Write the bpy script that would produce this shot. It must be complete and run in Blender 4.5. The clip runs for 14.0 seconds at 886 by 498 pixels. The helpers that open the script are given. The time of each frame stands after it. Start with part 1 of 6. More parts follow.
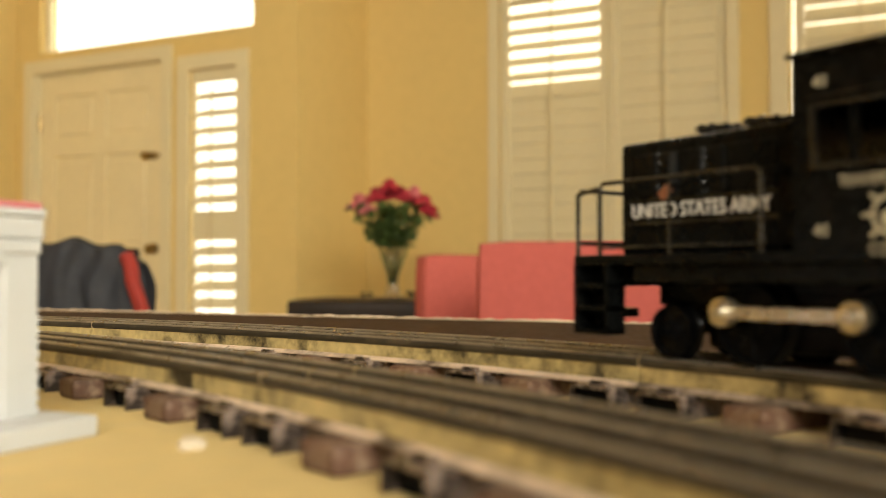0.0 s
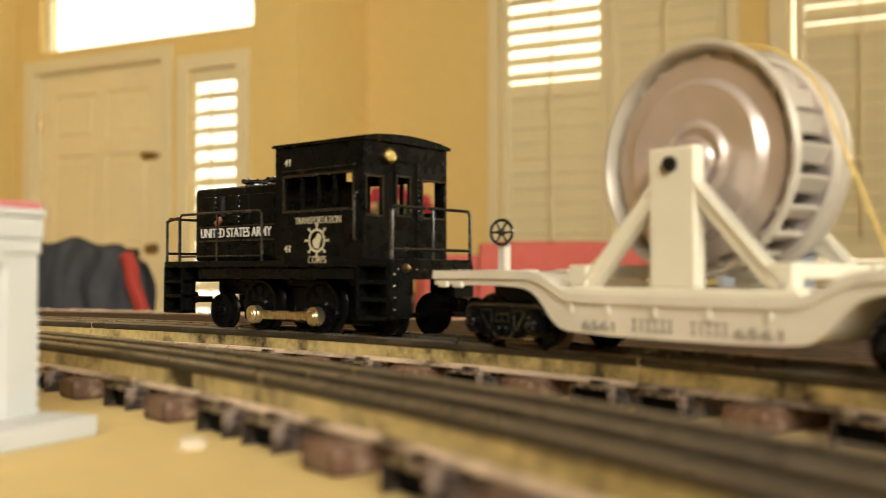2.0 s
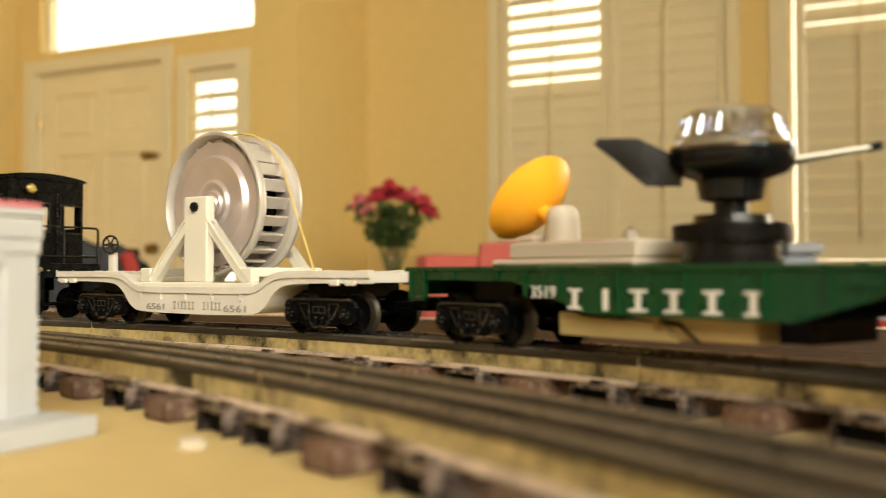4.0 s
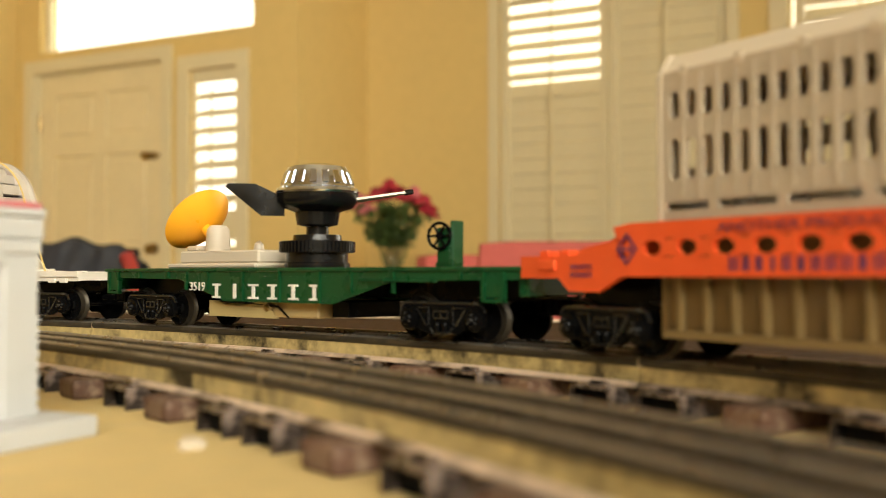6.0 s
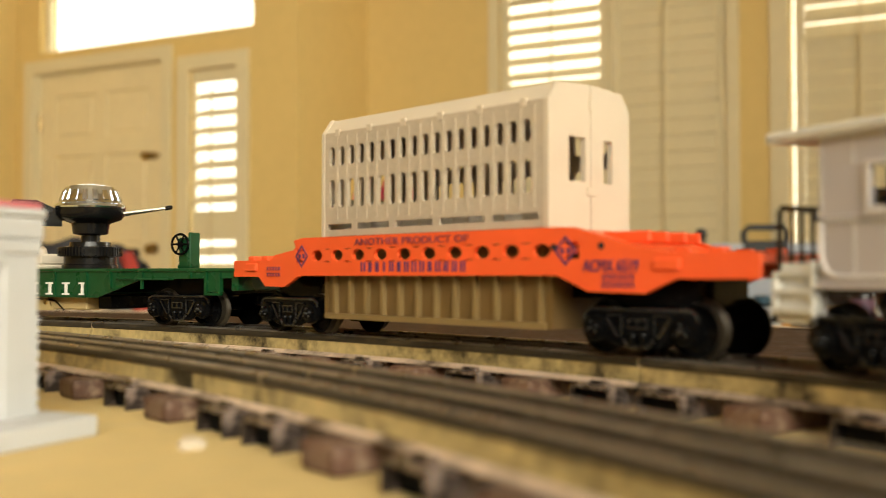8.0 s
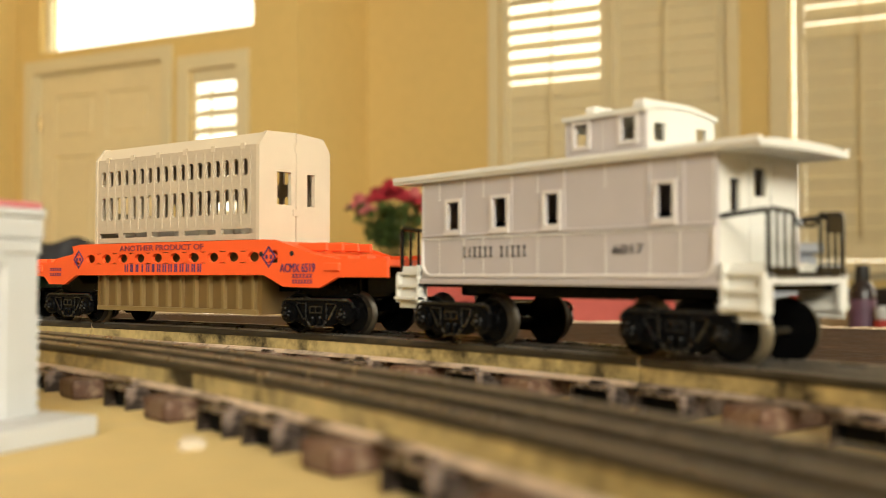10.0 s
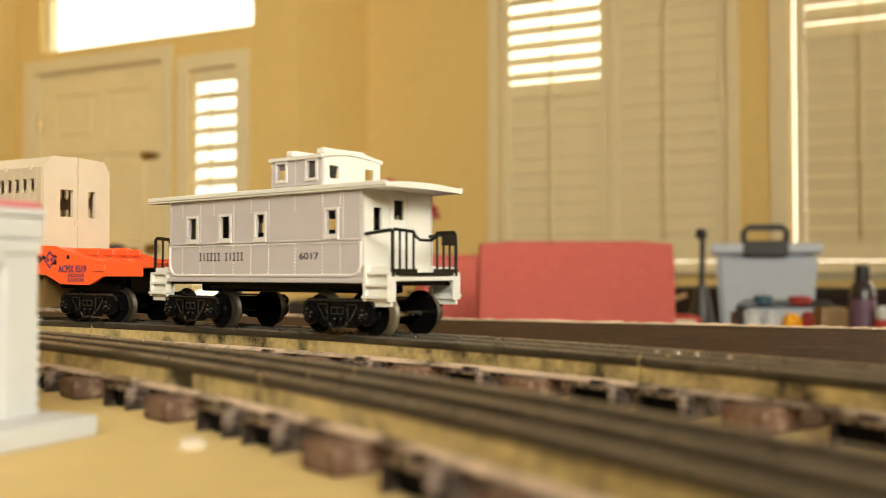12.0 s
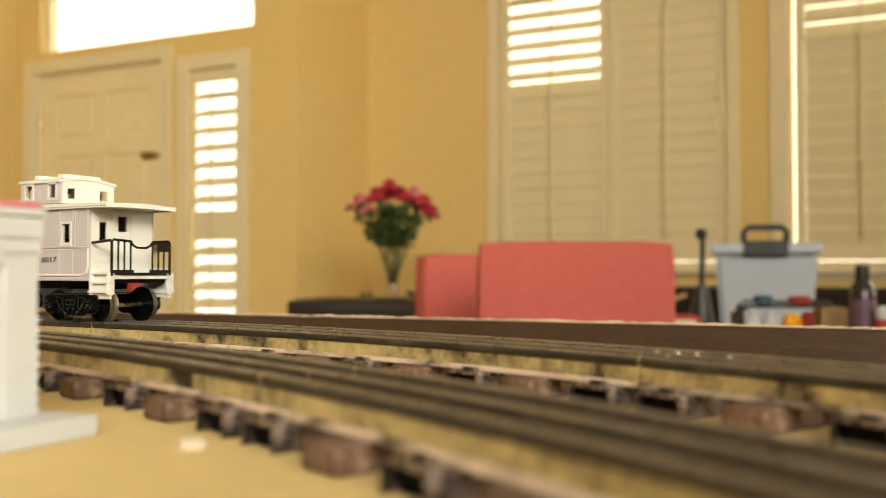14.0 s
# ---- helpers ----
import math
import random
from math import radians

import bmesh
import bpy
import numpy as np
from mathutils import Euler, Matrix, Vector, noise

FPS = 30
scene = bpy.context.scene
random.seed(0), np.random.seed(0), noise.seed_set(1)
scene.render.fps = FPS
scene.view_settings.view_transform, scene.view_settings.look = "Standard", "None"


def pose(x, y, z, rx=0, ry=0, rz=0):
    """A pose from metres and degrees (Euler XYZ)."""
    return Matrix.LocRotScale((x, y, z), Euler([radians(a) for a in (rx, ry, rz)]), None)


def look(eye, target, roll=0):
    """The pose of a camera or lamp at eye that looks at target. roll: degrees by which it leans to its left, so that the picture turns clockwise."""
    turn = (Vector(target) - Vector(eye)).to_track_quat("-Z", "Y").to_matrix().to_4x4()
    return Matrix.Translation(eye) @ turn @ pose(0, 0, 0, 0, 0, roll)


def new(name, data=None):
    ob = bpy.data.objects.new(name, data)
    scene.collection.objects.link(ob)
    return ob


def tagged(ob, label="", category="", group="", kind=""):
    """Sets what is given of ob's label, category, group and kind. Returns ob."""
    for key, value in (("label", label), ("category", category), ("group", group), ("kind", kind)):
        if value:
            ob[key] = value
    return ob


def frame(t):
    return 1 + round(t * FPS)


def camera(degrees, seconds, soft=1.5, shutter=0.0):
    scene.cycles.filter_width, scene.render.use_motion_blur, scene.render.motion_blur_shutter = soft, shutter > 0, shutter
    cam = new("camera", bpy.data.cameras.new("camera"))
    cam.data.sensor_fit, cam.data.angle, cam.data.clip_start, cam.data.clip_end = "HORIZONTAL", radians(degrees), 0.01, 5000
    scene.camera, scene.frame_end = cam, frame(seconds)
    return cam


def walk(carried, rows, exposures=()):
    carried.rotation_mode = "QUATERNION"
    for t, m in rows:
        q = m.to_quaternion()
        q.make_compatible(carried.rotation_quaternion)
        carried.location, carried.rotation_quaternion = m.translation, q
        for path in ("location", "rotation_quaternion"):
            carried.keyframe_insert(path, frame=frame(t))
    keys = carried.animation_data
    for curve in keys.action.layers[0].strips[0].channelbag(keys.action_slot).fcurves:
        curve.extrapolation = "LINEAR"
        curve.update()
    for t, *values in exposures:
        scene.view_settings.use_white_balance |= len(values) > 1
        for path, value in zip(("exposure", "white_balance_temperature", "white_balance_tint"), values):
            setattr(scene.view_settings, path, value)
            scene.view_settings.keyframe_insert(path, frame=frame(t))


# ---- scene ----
# ---- camera: it stands still on the layout table ----
EYE = 0.80            # eye above the floor
TURN = 25.5           # the camera's turn against the walls
RAIL = EYE - 0.0294   # top of the rails
TABLE = RAIL - 0.0195
cam = camera(49.45, 14.0, soft=0.6, shutter=0.3)
cam.data.dof.use_dof = True
cam.data.dof.focus_distance = 0.56
cam.data.dof.aperture_fstop = 8.5
HERE = pose(0, 0, EYE, 90 + 1.45, 0, TURN)
walk(cam, [(0.0, HERE), (14.0, HERE)], exposures=[(0.0, 0.0), (14.0, 0.0)])

# ---- light ----
world = bpy.data.worlds.new("sky")
world.use_nodes = True
scene.world = world
wn = world.node_tree.nodes
sky = wn.new("ShaderNodeTexSky")
sky.sky_type = "NISHITA"
sky.sun_disc = False
sky.sun_elevation, sky.sun_rotation = radians(40), radians(200)
world.node_tree.links.new(sky.outputs["Color"], wn["Background"].inputs["Color"])
wn["Background"].inputs["Strength"].default_value = 0.1

sun_data = bpy.data.lights.new("sun", "SUN")
sun_data.energy, sun_data.angle, sun_data.color = 3.0, radians(0.5), (1.0, 0.95, 0.86)
sun = new("sun", sun_data)
sun.matrix_world = look((3, 9, 8), (0, 0, 0.5))


def fill_light(name, eye, target, w, h, energy, color, spread=180):
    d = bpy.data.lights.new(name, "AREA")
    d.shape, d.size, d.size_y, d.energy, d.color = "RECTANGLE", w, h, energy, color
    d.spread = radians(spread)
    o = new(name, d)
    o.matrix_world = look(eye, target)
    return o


WARM = (1.0, 0.945, 0.78)
# lamps added at supposed windows out of view, aimed and narrowed to balance brightness
fill_light("side_fill_light", (3.10, -1.5, 2.75), (-4.0, 2.0, 1.9), 2.4, 1.5, 56, WARM, 104)
fill_light("back_fill_light", (1.7, -2.95, 2.75), (-4.5, 4.3, 1.1), 2.4, 1.6, 77, WARM, 88)
fill_light("far_fill_light", (2.0, 5.0, 1.85), (0.9, 0.0, 0.9), 1.4, 1.5, 56, WARM)
# ---- materials ----
def material(name, color, rough=0.5, metal=0.0, vary=0.12, grain=40.0, bump=0.0, stain=None, stain_scale=6.0,
             stain_at=(0.55, 0.7), coat=0.0, emit=None, glow=0.0, spec=0.5, rough_vary=0.12, per_piece=0.0):
    """A procedural surface: colour varied at two scales, roughness varied, fine relief, optional stains."""
    m = bpy.data.materials.new(name)
    m.use_nodes = True
    nt = m.node_tree
    n, ln = nt.nodes, nt.links
    b = n["Principled BSDF"]
    b.inputs["Metallic"].default_value = metal
    b.inputs["Coat Weight"].default_value = coat
    b.inputs["Specular IOR Level"].default_value = spec
    tc = n.new("ShaderNodeTexCoord")
    big = n.new("ShaderNodeTexNoise")
    big.inputs["Scale"].default_value, big.inputs["Detail"].default_value = grain * 0.13, 4
    fine = n.new("ShaderNodeTexNoise")
    fine.inputs["Scale"].default_value, fine.inputs["Detail"].default_value = grain, 6
    for t in (big, fine):
        ln.new(tc.outputs["Object"], t.inputs["Vector"])
    mixn = n.new("ShaderNodeMath")
    mixn.operation = "ADD"
    ln.new(big.outputs["Fac"], mixn.inputs[0])
    ln.new(fine.outputs["Fac"], mixn.inputs[1])
    src = mixn.outputs[0]
    if per_piece:
        oi = n.new("ShaderNodeObjectInfo")
        mul = n.new("ShaderNodeMath")
        mul.operation = "MULTIPLY_ADD"
        mul.inputs[1].default_value = per_piece
        ln.new(oi.outputs["Random"], mul.inputs[0])
        ln.new(src, mul.inputs[2])
        src = mul.outputs[0]
    ramp = n.new("ShaderNodeMapRange")
    ramp.inputs["From Min"].default_value, ramp.inputs["From Max"].default_value = 0.6, 1.4 + per_piece
    ramp.inputs["To Min"].default_value, ramp.inputs["To Max"].default_value = 1 - vary, 1 + vary
    ln.new(src, ramp.inputs["Value"])
    col = n.new("ShaderNodeVectorMath")
    col.operation = "SCALE"
    col.inputs[0].default_value = color
    ln.new(ramp.outputs["Result"], col.inputs["Scale"])
    out = col.outputs["Vector"]
    if stain:
        sn = n.new("ShaderNodeTexNoise")
        sn.inputs["Scale"].default_value, sn.inputs["Detail"].default_value = stain_scale, 8
        sn.inputs["Roughness"].default_value = 0.65
        ln.new(tc.outputs["Object"], sn.inputs["Vector"])
        sr = n.new("ShaderNodeMapRange")
        sr.inputs["From Min"].default_value, sr.inputs["From Max"].default_value = stain_at
        ln.new(sn.outputs["Fac"], sr.inputs["Value"])
        mx = n.new("ShaderNodeMix")
        mx.data_type = "RGBA"
        ln.new(sr.outputs["Result"], mx.inputs["Factor"])
        ln.new(out, mx.inputs["A"])
        mx.inputs["B"].default_value = (*stain, 1)
        out = mx.outputs["Result"]
    ln.new(out, b.inputs["Base Color"])
    rr = n.new("ShaderNodeMapRange")
    rr.inputs["From Min"].default_value, rr.inputs["From Max"].default_value = 0.3, 0.7
    rr.inputs["To Min"].default_value, rr.inputs["To Max"].default_value = max(0.02, rough - rough_vary), min(1, rough + rough_vary)
    ln.new(fine.outputs["Fac"], rr.inputs["Value"])
    ln.new(rr.outputs["Result"], b.inputs["Roughness"])
    if bump:
        bp = n.new("ShaderNodeBump")
        bp.inputs["Strength"].default_value, bp.inputs["Distance"].default_value = 0.6, bump
        ln.new(fine.outputs["Fac"], bp.inputs["Height"])
        ln.new(bp.outputs["Normal"], b.inputs["Normal"])
    if emit:
        b.inputs["Emission Color"].default_value = (*emit, 1)
        b.inputs["Emission Strength"].default_value = glow
    return m


WALL = material("tan_wall_paint", (0.74, 0.55, 0.215), 0.75, vary=0.05, grain=120, bump=0.0006)
CEIL = material("ceiling_paint", (0.74, 0.64, 0.44), 0.85, vary=0.04, grain=90, bump=0.001)
TRIM = material("cream_gloss_paint", (0.75, 0.66, 0.43), 0.5, vary=0.04, grain=30, spec=0.3)
DOOR = material("cream_door_paint", (0.80, 0.68, 0.42), 0.5, vary=0.05, grain=25, spec=0.3)
FLOOR = material("brown_carpet", (0.30, 0.22, 0.14), 0.95, vary=0.2, grain=300, bump=0.002)
BRASS = material("aged_brass", (0.34, 0.24, 0.10), 0.35, 1.0, vary=0.2, grain=60)
SKYGLOW = material("bright_daylight", (0.9, 0.9, 0.85), 0.9, emit=(1.0, 0.95, 0.80), glow=2.8)
SAND = material("tan_sand_paint", (0.59, 0.44, 0.185), 0.8, vary=0.12, grain=90, bump=0.0008, stain=(0.36, 0.25, 0.11), stain_scale=14, stain_at=(0.6, 0.74))
BOARD = material("dark_brown_board", (0.042, 0.020, 0.009), 0.75, vary=0.5, grain=170, bump=0.0012, stain=(0.095, 0.052, 0.024), stain_scale=38, stain_at=(0.56, 0.8), spec=0.12)
CHIPPED = material("chipped_board_edge", (0.62, 0.50, 0.36), 0.8, vary=0.4, grain=260, bump=0.001)
RAILTOP = material("worn_rail_steel", (0.27, 0.24, 0.20), 0.32, 0.7, vary=0.3, grain=90, stain=(0.055, 0.050, 0.044), stain_scale=45, stain_at=(0.52, 0.75), rough_vary=0.1)
# grime colour, dark enough to paint in the shaded flanks of the head
RAILFLANK = material("shaded_grimy_rail_side", (0.040, 0.033, 0.023), 0.5, 0.2, vary=0.4, grain=120, stain=(0.085, 0.067, 0.042), stain_scale=60, stain_at=(0.5, 0.7), spec=0.3)
RAILWEB = material("tarnished_rail_web", (0.46, 0.36, 0.16), 0.5, 0.15, vary=0.4, grain=260, stain=(0.036, 0.027, 0.015), stain_scale=36, stain_at=(0.49, 0.65), spec=0.3)
FLANGE = material("rail_flange_dull_tin", (0.68, 0.54, 0.42), 0.38, 0.3, vary=0.3, grain=140, stain=(0.10, 0.072, 0.052), stain_scale=34, stain_at=(0.50, 0.66))
WEBDARK = material("darker_rail_web", (0.40, 0.305, 0.135), 0.5, 0.15, vary=0.4, grain=260, stain=(0.032, 0.024, 0.014), stain_scale=36, stain_at=(0.44, 0.62), spec=0.3)
FLANGEDARK = material("darker_rail_flange", (0.56, 0.44, 0.34), 0.42, 0.3, vary=0.3, grain=140, stain=(0.07, 0.052, 0.038), stain_scale=34, stain_at=(0.46, 0.64))
# the pale blotches stand in for light caught on the metal ties
TIEMETAL = material("dark_tie_metal", (0.065, 0.050, 0.042), 0.28, 0.5, vary=0.4, grain=150, stain=(0.40, 0.31, 0.26), stain_scale=75, stain_at=(0.45, 0.66), bump=0.0004)
TIEINNER = material("black_tie_hollow", (0.004, 0.004, 0.004), 0.9, vary=0.3, grain=100, spec=0.1)
# the pale specks paint in some of the light on the wooden tops
TIEWOOD = material("brown_tie_block", (0.105, 0.053, 0.034), 0.6, vary=0.4, grain=260, bump=0.0008, stain=(0.28, 0.20, 0.135), stain_scale=120, stain_at=(0.52, 0.74), per_piece=0.5, spec=0.4)
BLACK = material("satin_black_paint", (0.0032, 0.0035, 0.0035), 0.28, vary=0.35, grain=160, spec=0.09, rough_vary=0.1, stain=(0.006, 0.0058, 0.005), stain_scale=110, stain_at=(0.6, 0.8))
BLACKSTEEL = material("blackened_metal", (0.0028, 0.0028, 0.003), 0.22, 0.0, vary=0.3, grain=150, stain=(0.007, 0.006, 0.005), stain_scale=70, stain_at=(0.68, 0.8), spec=0.08, rough_vary=0.06)
# paler speckle on black stands in for glints along edges and rivets
EDGEGLINT = material("glinting_black_edge", (0.010, 0.010, 0.010), 0.20, 0.1, vary=0.6, grain=120, stain=(0.075, 0.068, 0.06), stain_scale=160, stain_at=(0.54, 0.72), spec=0.6)
# near-black colour paints the shade of insides, slots and holes
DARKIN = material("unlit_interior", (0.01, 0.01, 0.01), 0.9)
WHITEINK = material("white_lettering", (0.72, 0.70, 0.66), 0.6, vary=0.12, grain=300)
TANINK = material("faded_cream_lettering", (0.44, 0.385, 0.27), 0.6, vary=0.2, grain=300)
TREADPALE = material("pale_worn_tread", (0.12, 0.10, 0.065), 0.42, 0.6, vary=0.3, grain=150)
FADEDINK = material("faded_navy_lettering", (0.22, 0.040, 0.055), 0.6, vary=0.3, grain=300)
NAVYINK = material("navy_lettering", (0.075, 0.025, 0.10), 0.6, vary=0.2, grain=300)
GREYINK = material("faint_grey_lettering", (0.24, 0.22, 0.19), 0.6, vary=0.2, grain=300)
DARKINK = material("dark_grey_lettering", (0.05, 0.045, 0.05), 0.6, vary=0.2, grain=300)
STEEL = material("bright_nickel", (0.62, 0.56, 0.44), 0.28, 1.0, vary=0.15, grain=120, stain=(0.25, 0.2, 0.13), stain_scale=80, stain_at=(0.6, 0.8))
WORNTREAD = material("worn_wheel_tread", (0.045, 0.037, 0.026), 0.42, 0.6, vary=0.3, grain=150)
STANDCREAM = material("pale_cream_stand_plastic", (0.72, 0.68, 0.57), 0.42, vary=0.05, grain=60, spec=0.3)
# mesh-grained cream, darker than CREAM to carry the shade on the sides
MESHCREAM = material("shaded_cream_mesh", (0.46, 0.385, 0.285), 0.5, vary=0.10, grain=420, bump=0.0004, spec=0.3)
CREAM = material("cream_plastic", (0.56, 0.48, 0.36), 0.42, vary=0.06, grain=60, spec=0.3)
PALEGREY = material("pale_grey_plastic", (0.63, 0.59, 0.52), 0.45, vary=0.08, grain=60, stain=(0.42, 0.38, 0.32), stain_scale=40, stain_at=(0.62, 0.85))
# grey side paint that also carries the sides' shade against the white ends
CABGREY = material("shaded_grey_paint", (0.46, 0.425, 0.43), 0.5, vary=0.05, grain=80, stain=(0.37, 0.34, 0.335), stain_scale=30, stain_at=(0.6, 0.85))
# lighter copy of the side grey paints the light on frames and mouldings
CABLIT = material("lit_grey_moulding", (0.62, 0.58, 0.56), 0.45, vary=0.05, grain=80)
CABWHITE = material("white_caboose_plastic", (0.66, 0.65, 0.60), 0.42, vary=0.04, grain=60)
GREEN = material("dark_green_plastic", (0.005, 0.052, 0.016), 0.30, vary=0.15, grain=80, stain=(0.012, 0.07, 0.027), stain_scale=50, stain_at=(0.62, 0.85), spec=0.3)
ORANGE = material("orange_red_plastic", (0.82, 0.105, 0.025), 0.42, vary=0.07, grain=60, spec=0.35)
YELLOW = material("yellow_orange_plastic", (0.93, 0.42, 0.02), 0.35, vary=0.04, grain=50)
BEIGE = material("beige_plastic", (0.55, 0.48, 0.38), 0.45, vary=0.06, grain=60)
BLACKPLASTIC = material("gloss_black_plastic", (0.006, 0.006, 0.006), 0.22, vary=0.2, grain=60, spec=0.3)
CHROME = material("chrome_plating", (0.76, 0.84, 1.0), 0.12, 1.0, vary=0.06, grain=40, rough_vary=0.06)
RIMTIN = material("pale_rim_metal", (0.58, 0.54, 0.48), 0.4, 0.4, vary=0.1, grain=60)
ALUMINIUM = material("spun_aluminium", (0.62, 0.55, 0.53), 0.36, 0.65, vary=0.14, grain=60, rough_vary=0.08)
SALMON = material("coral_red_fabric", (0.50, 0.115, 0.095), 0.9, vary=0.10, grain=400, bump=0.0006, spec=0.2)
ROSE = material("rose_petals", (0.42, 0.022, 0.045), 0.6, vary=0.4, grain=60)
PINKROSE = material("pink_rose_petals", (0.60, 0.17, 0.19), 0.6, vary=0.3, grain=60)
LEAF = material("bouquet_leaves", (0.055, 0.09, 0.02), 0.5, vary=0.4, grain=40)
DARKWOOD = material("dark_stained_wood", (0.022, 0.013, 0.008), 0.5, vary=0.3, grain=40, spec=0.2)
NAVYCLOTH = material("navy_nylon_cloth", (0.02, 0.022, 0.03), 0.7, vary=0.3, grain=60, bump=0.003)
REDCLOTH = material("red_lining_cloth", (0.32, 0.03, 0.02), 0.8, vary=0.3, grain=80)
TUB = material("pale_blue_grey_plastic", (0.44, 0.49, 0.56), 0.45, vary=0.05, grain=20)
LIDBLACK = material("black_lid_plastic", (0.02, 0.02, 0.02), 0.4, vary=0.2, grain=40)
STATION = material("white_station_plastic", (0.50, 0.51, 0.505), 0.55, vary=0.05, grain=70, spec=0.2)
PINKPAINT = material("pink_red_paint", (0.58, 0.17, 0.19), 0.5, vary=0.1, grain=80)
GLASS = bpy.data.materials.new("clear_glass")
GLASS.use_nodes = True
gb = GLASS.node_tree.nodes["Principled BSDF"]
gb.inputs["Transmission Weight"].default_value, gb.inputs["Roughness"].default_value, gb.inputs["IOR"].default_value = 1.0, 0.03, 1.45


# ---- building helpers ----
def empty(name, m=None):
    ob = new(name)
    ob.empty_display_size = 0.05
    if m is not None:
        ob.matrix_world = m
    return ob


def part(name, bm, mat, parent=None, label="", smooth=False, m=None):
    """Links a bmesh as one mesh object, under parent if there is one."""
    me = bpy.data.meshes.new(name)
    bmesh.ops.recalc_face_normals(bm, faces=bm.faces)
    if smooth:
        for f in bm.faces:
            f.smooth = True
    bm.to_mesh(me)
    bm.free()
    if smooth:
        me.set_sharp_from_angle(angle=radians(35))
    for one in mat if isinstance(mat, (list, tuple)) else [mat]:
        me.materials.append(one)
    ob = new(name, me)
    if parent is not None:
        ob.parent = parent
    if m is not None:
        ob.matrix_basis = m
    if label:
        ob["label"] = label
    return ob


def join(bm, other, m=None):
    """Adds other to bm, moved by m, and frees it."""
    if m is not None:
        other.transform(m)
    me = bpy.data.meshes.new("tmp")
    other.to_mesh(me)
    other.free()
    bm.from_mesh(me)
    bpy.data.meshes.remove(me)
    return bm


def box(x0, y0, z0, x1, y1, z1, bevel=0.0, seg=2):
    bm = bmesh.new()
    bmesh.ops.create_cube(bm, size=1)
    bmesh.ops.scale(bm, vec=(abs(x1 - x0), abs(y1 - y0), abs(z1 - z0)), verts=bm.verts)
    bmesh.ops.translate(bm, vec=((x0 + x1) / 2, (y0 + y1) / 2, (z0 + z1) / 2), verts=bm.verts)
    if bevel:
        bmesh.ops.bevel(bm, geom=bm.edges[:], offset=bevel, segments=seg, affect="EDGES", profile=0.5)
    return bm


def boxes(rows, bevel=0.0, seg=1):
    bm = bmesh.new()
    for r in rows:
        join(bm, box(*r, bevel=bevel, seg=seg))
    return bm


def lathe(profile, n=32, axis="Z", m=None):
    """A turned body from (radius, height) pairs."""
    bm = bmesh.new()
    rings = []
    for r, h in profile:
        if r < 1e-6:
            rings.append([bm.verts.new((0, 0, h))])
        else:
            rings.append([bm.verts.new((r * math.cos(2 * math.pi * k / n), r * math.sin(2 * math.pi * k / n), h)) for k in range(n)])
    for a, b in zip(rings, rings[1:]):
        for k in range(n):
            if len(a) == 1 and len(b) > 1:
                bm.faces.new((a[0], b[(k + 1) % n], b[k]))
            elif len(b) == 1 and len(a) > 1:
                bm.faces.new((a[k], a[(k + 1) % n], b[0]))
            elif len(a) > 1:
                bm.faces.new((a[k], a[(k + 1) % n], b[(k + 1) % n], b[k]))
    if axis == "Y":
        bm.transform(Matrix.Rotation(radians(-90), 4, "X"))
    elif axis == "X":
        bm.transform(Matrix.Rotation(radians(90), 4, "Y"))
    if m is not None:
        bm.transform(m)
    return bm


def rod(points, r, n=8, closed=False):
    """A round bar through the points."""
    bm = bmesh.new()
    pts = [Vector(p) for p in points]
    rings = []
    up = Vector((0.123, 0.456, 0.88))
    for i, p in enumerate(pts):
        a = pts[i - 1] if (i or closed) else p
        b = pts[(i + 1) % len(pts)] if (i < len(pts) - 1 or closed) else p
        d = (b - a).normalized()
        u = d.cross(up).normalized()
        v = d.cross(u)
        rings.append([bm.verts.new(p + r * (math.cos(2 * math.pi * k / n) * u + math.sin(2 * math.pi * k / n) * v)) for k in range(n)])
    pairs = list(zip(rings, rings[1:])) + ([(rings[-1], rings[0])] if closed else [])
    for a, b in pairs:
        for k in range(n):
            bm.faces.new((a[k], a[(k + 1) % n], b[(k + 1) % n], b[k]))
    if not closed:
        bm.faces.new(rings[0])
        bm.faces.new(rings[-1])
    return bm


def prism(outline, y0, y1, bevel=0.0):
    """A slab with the outline (x, z), from y0 to y1."""
    bm = bmesh.new()
    lo = [bm.verts.new((x, y0, z)) for x, z in outline]
    hi = [bm.verts.new((x, y1, z)) for x, z in outline]
    n = len(outline)
    bm.faces.new(lo)
    bm.faces.new(hi[::-1])
    for k in range(n):
        bm.faces.new((lo[k], lo[(k + 1) % n], hi[(k + 1) % n], hi[k]))
    if bevel:
        bmesh.ops.bevel(bm, geom=bm.edges[:], offset=bevel, segments=1, affect="EDGES")
    return bm


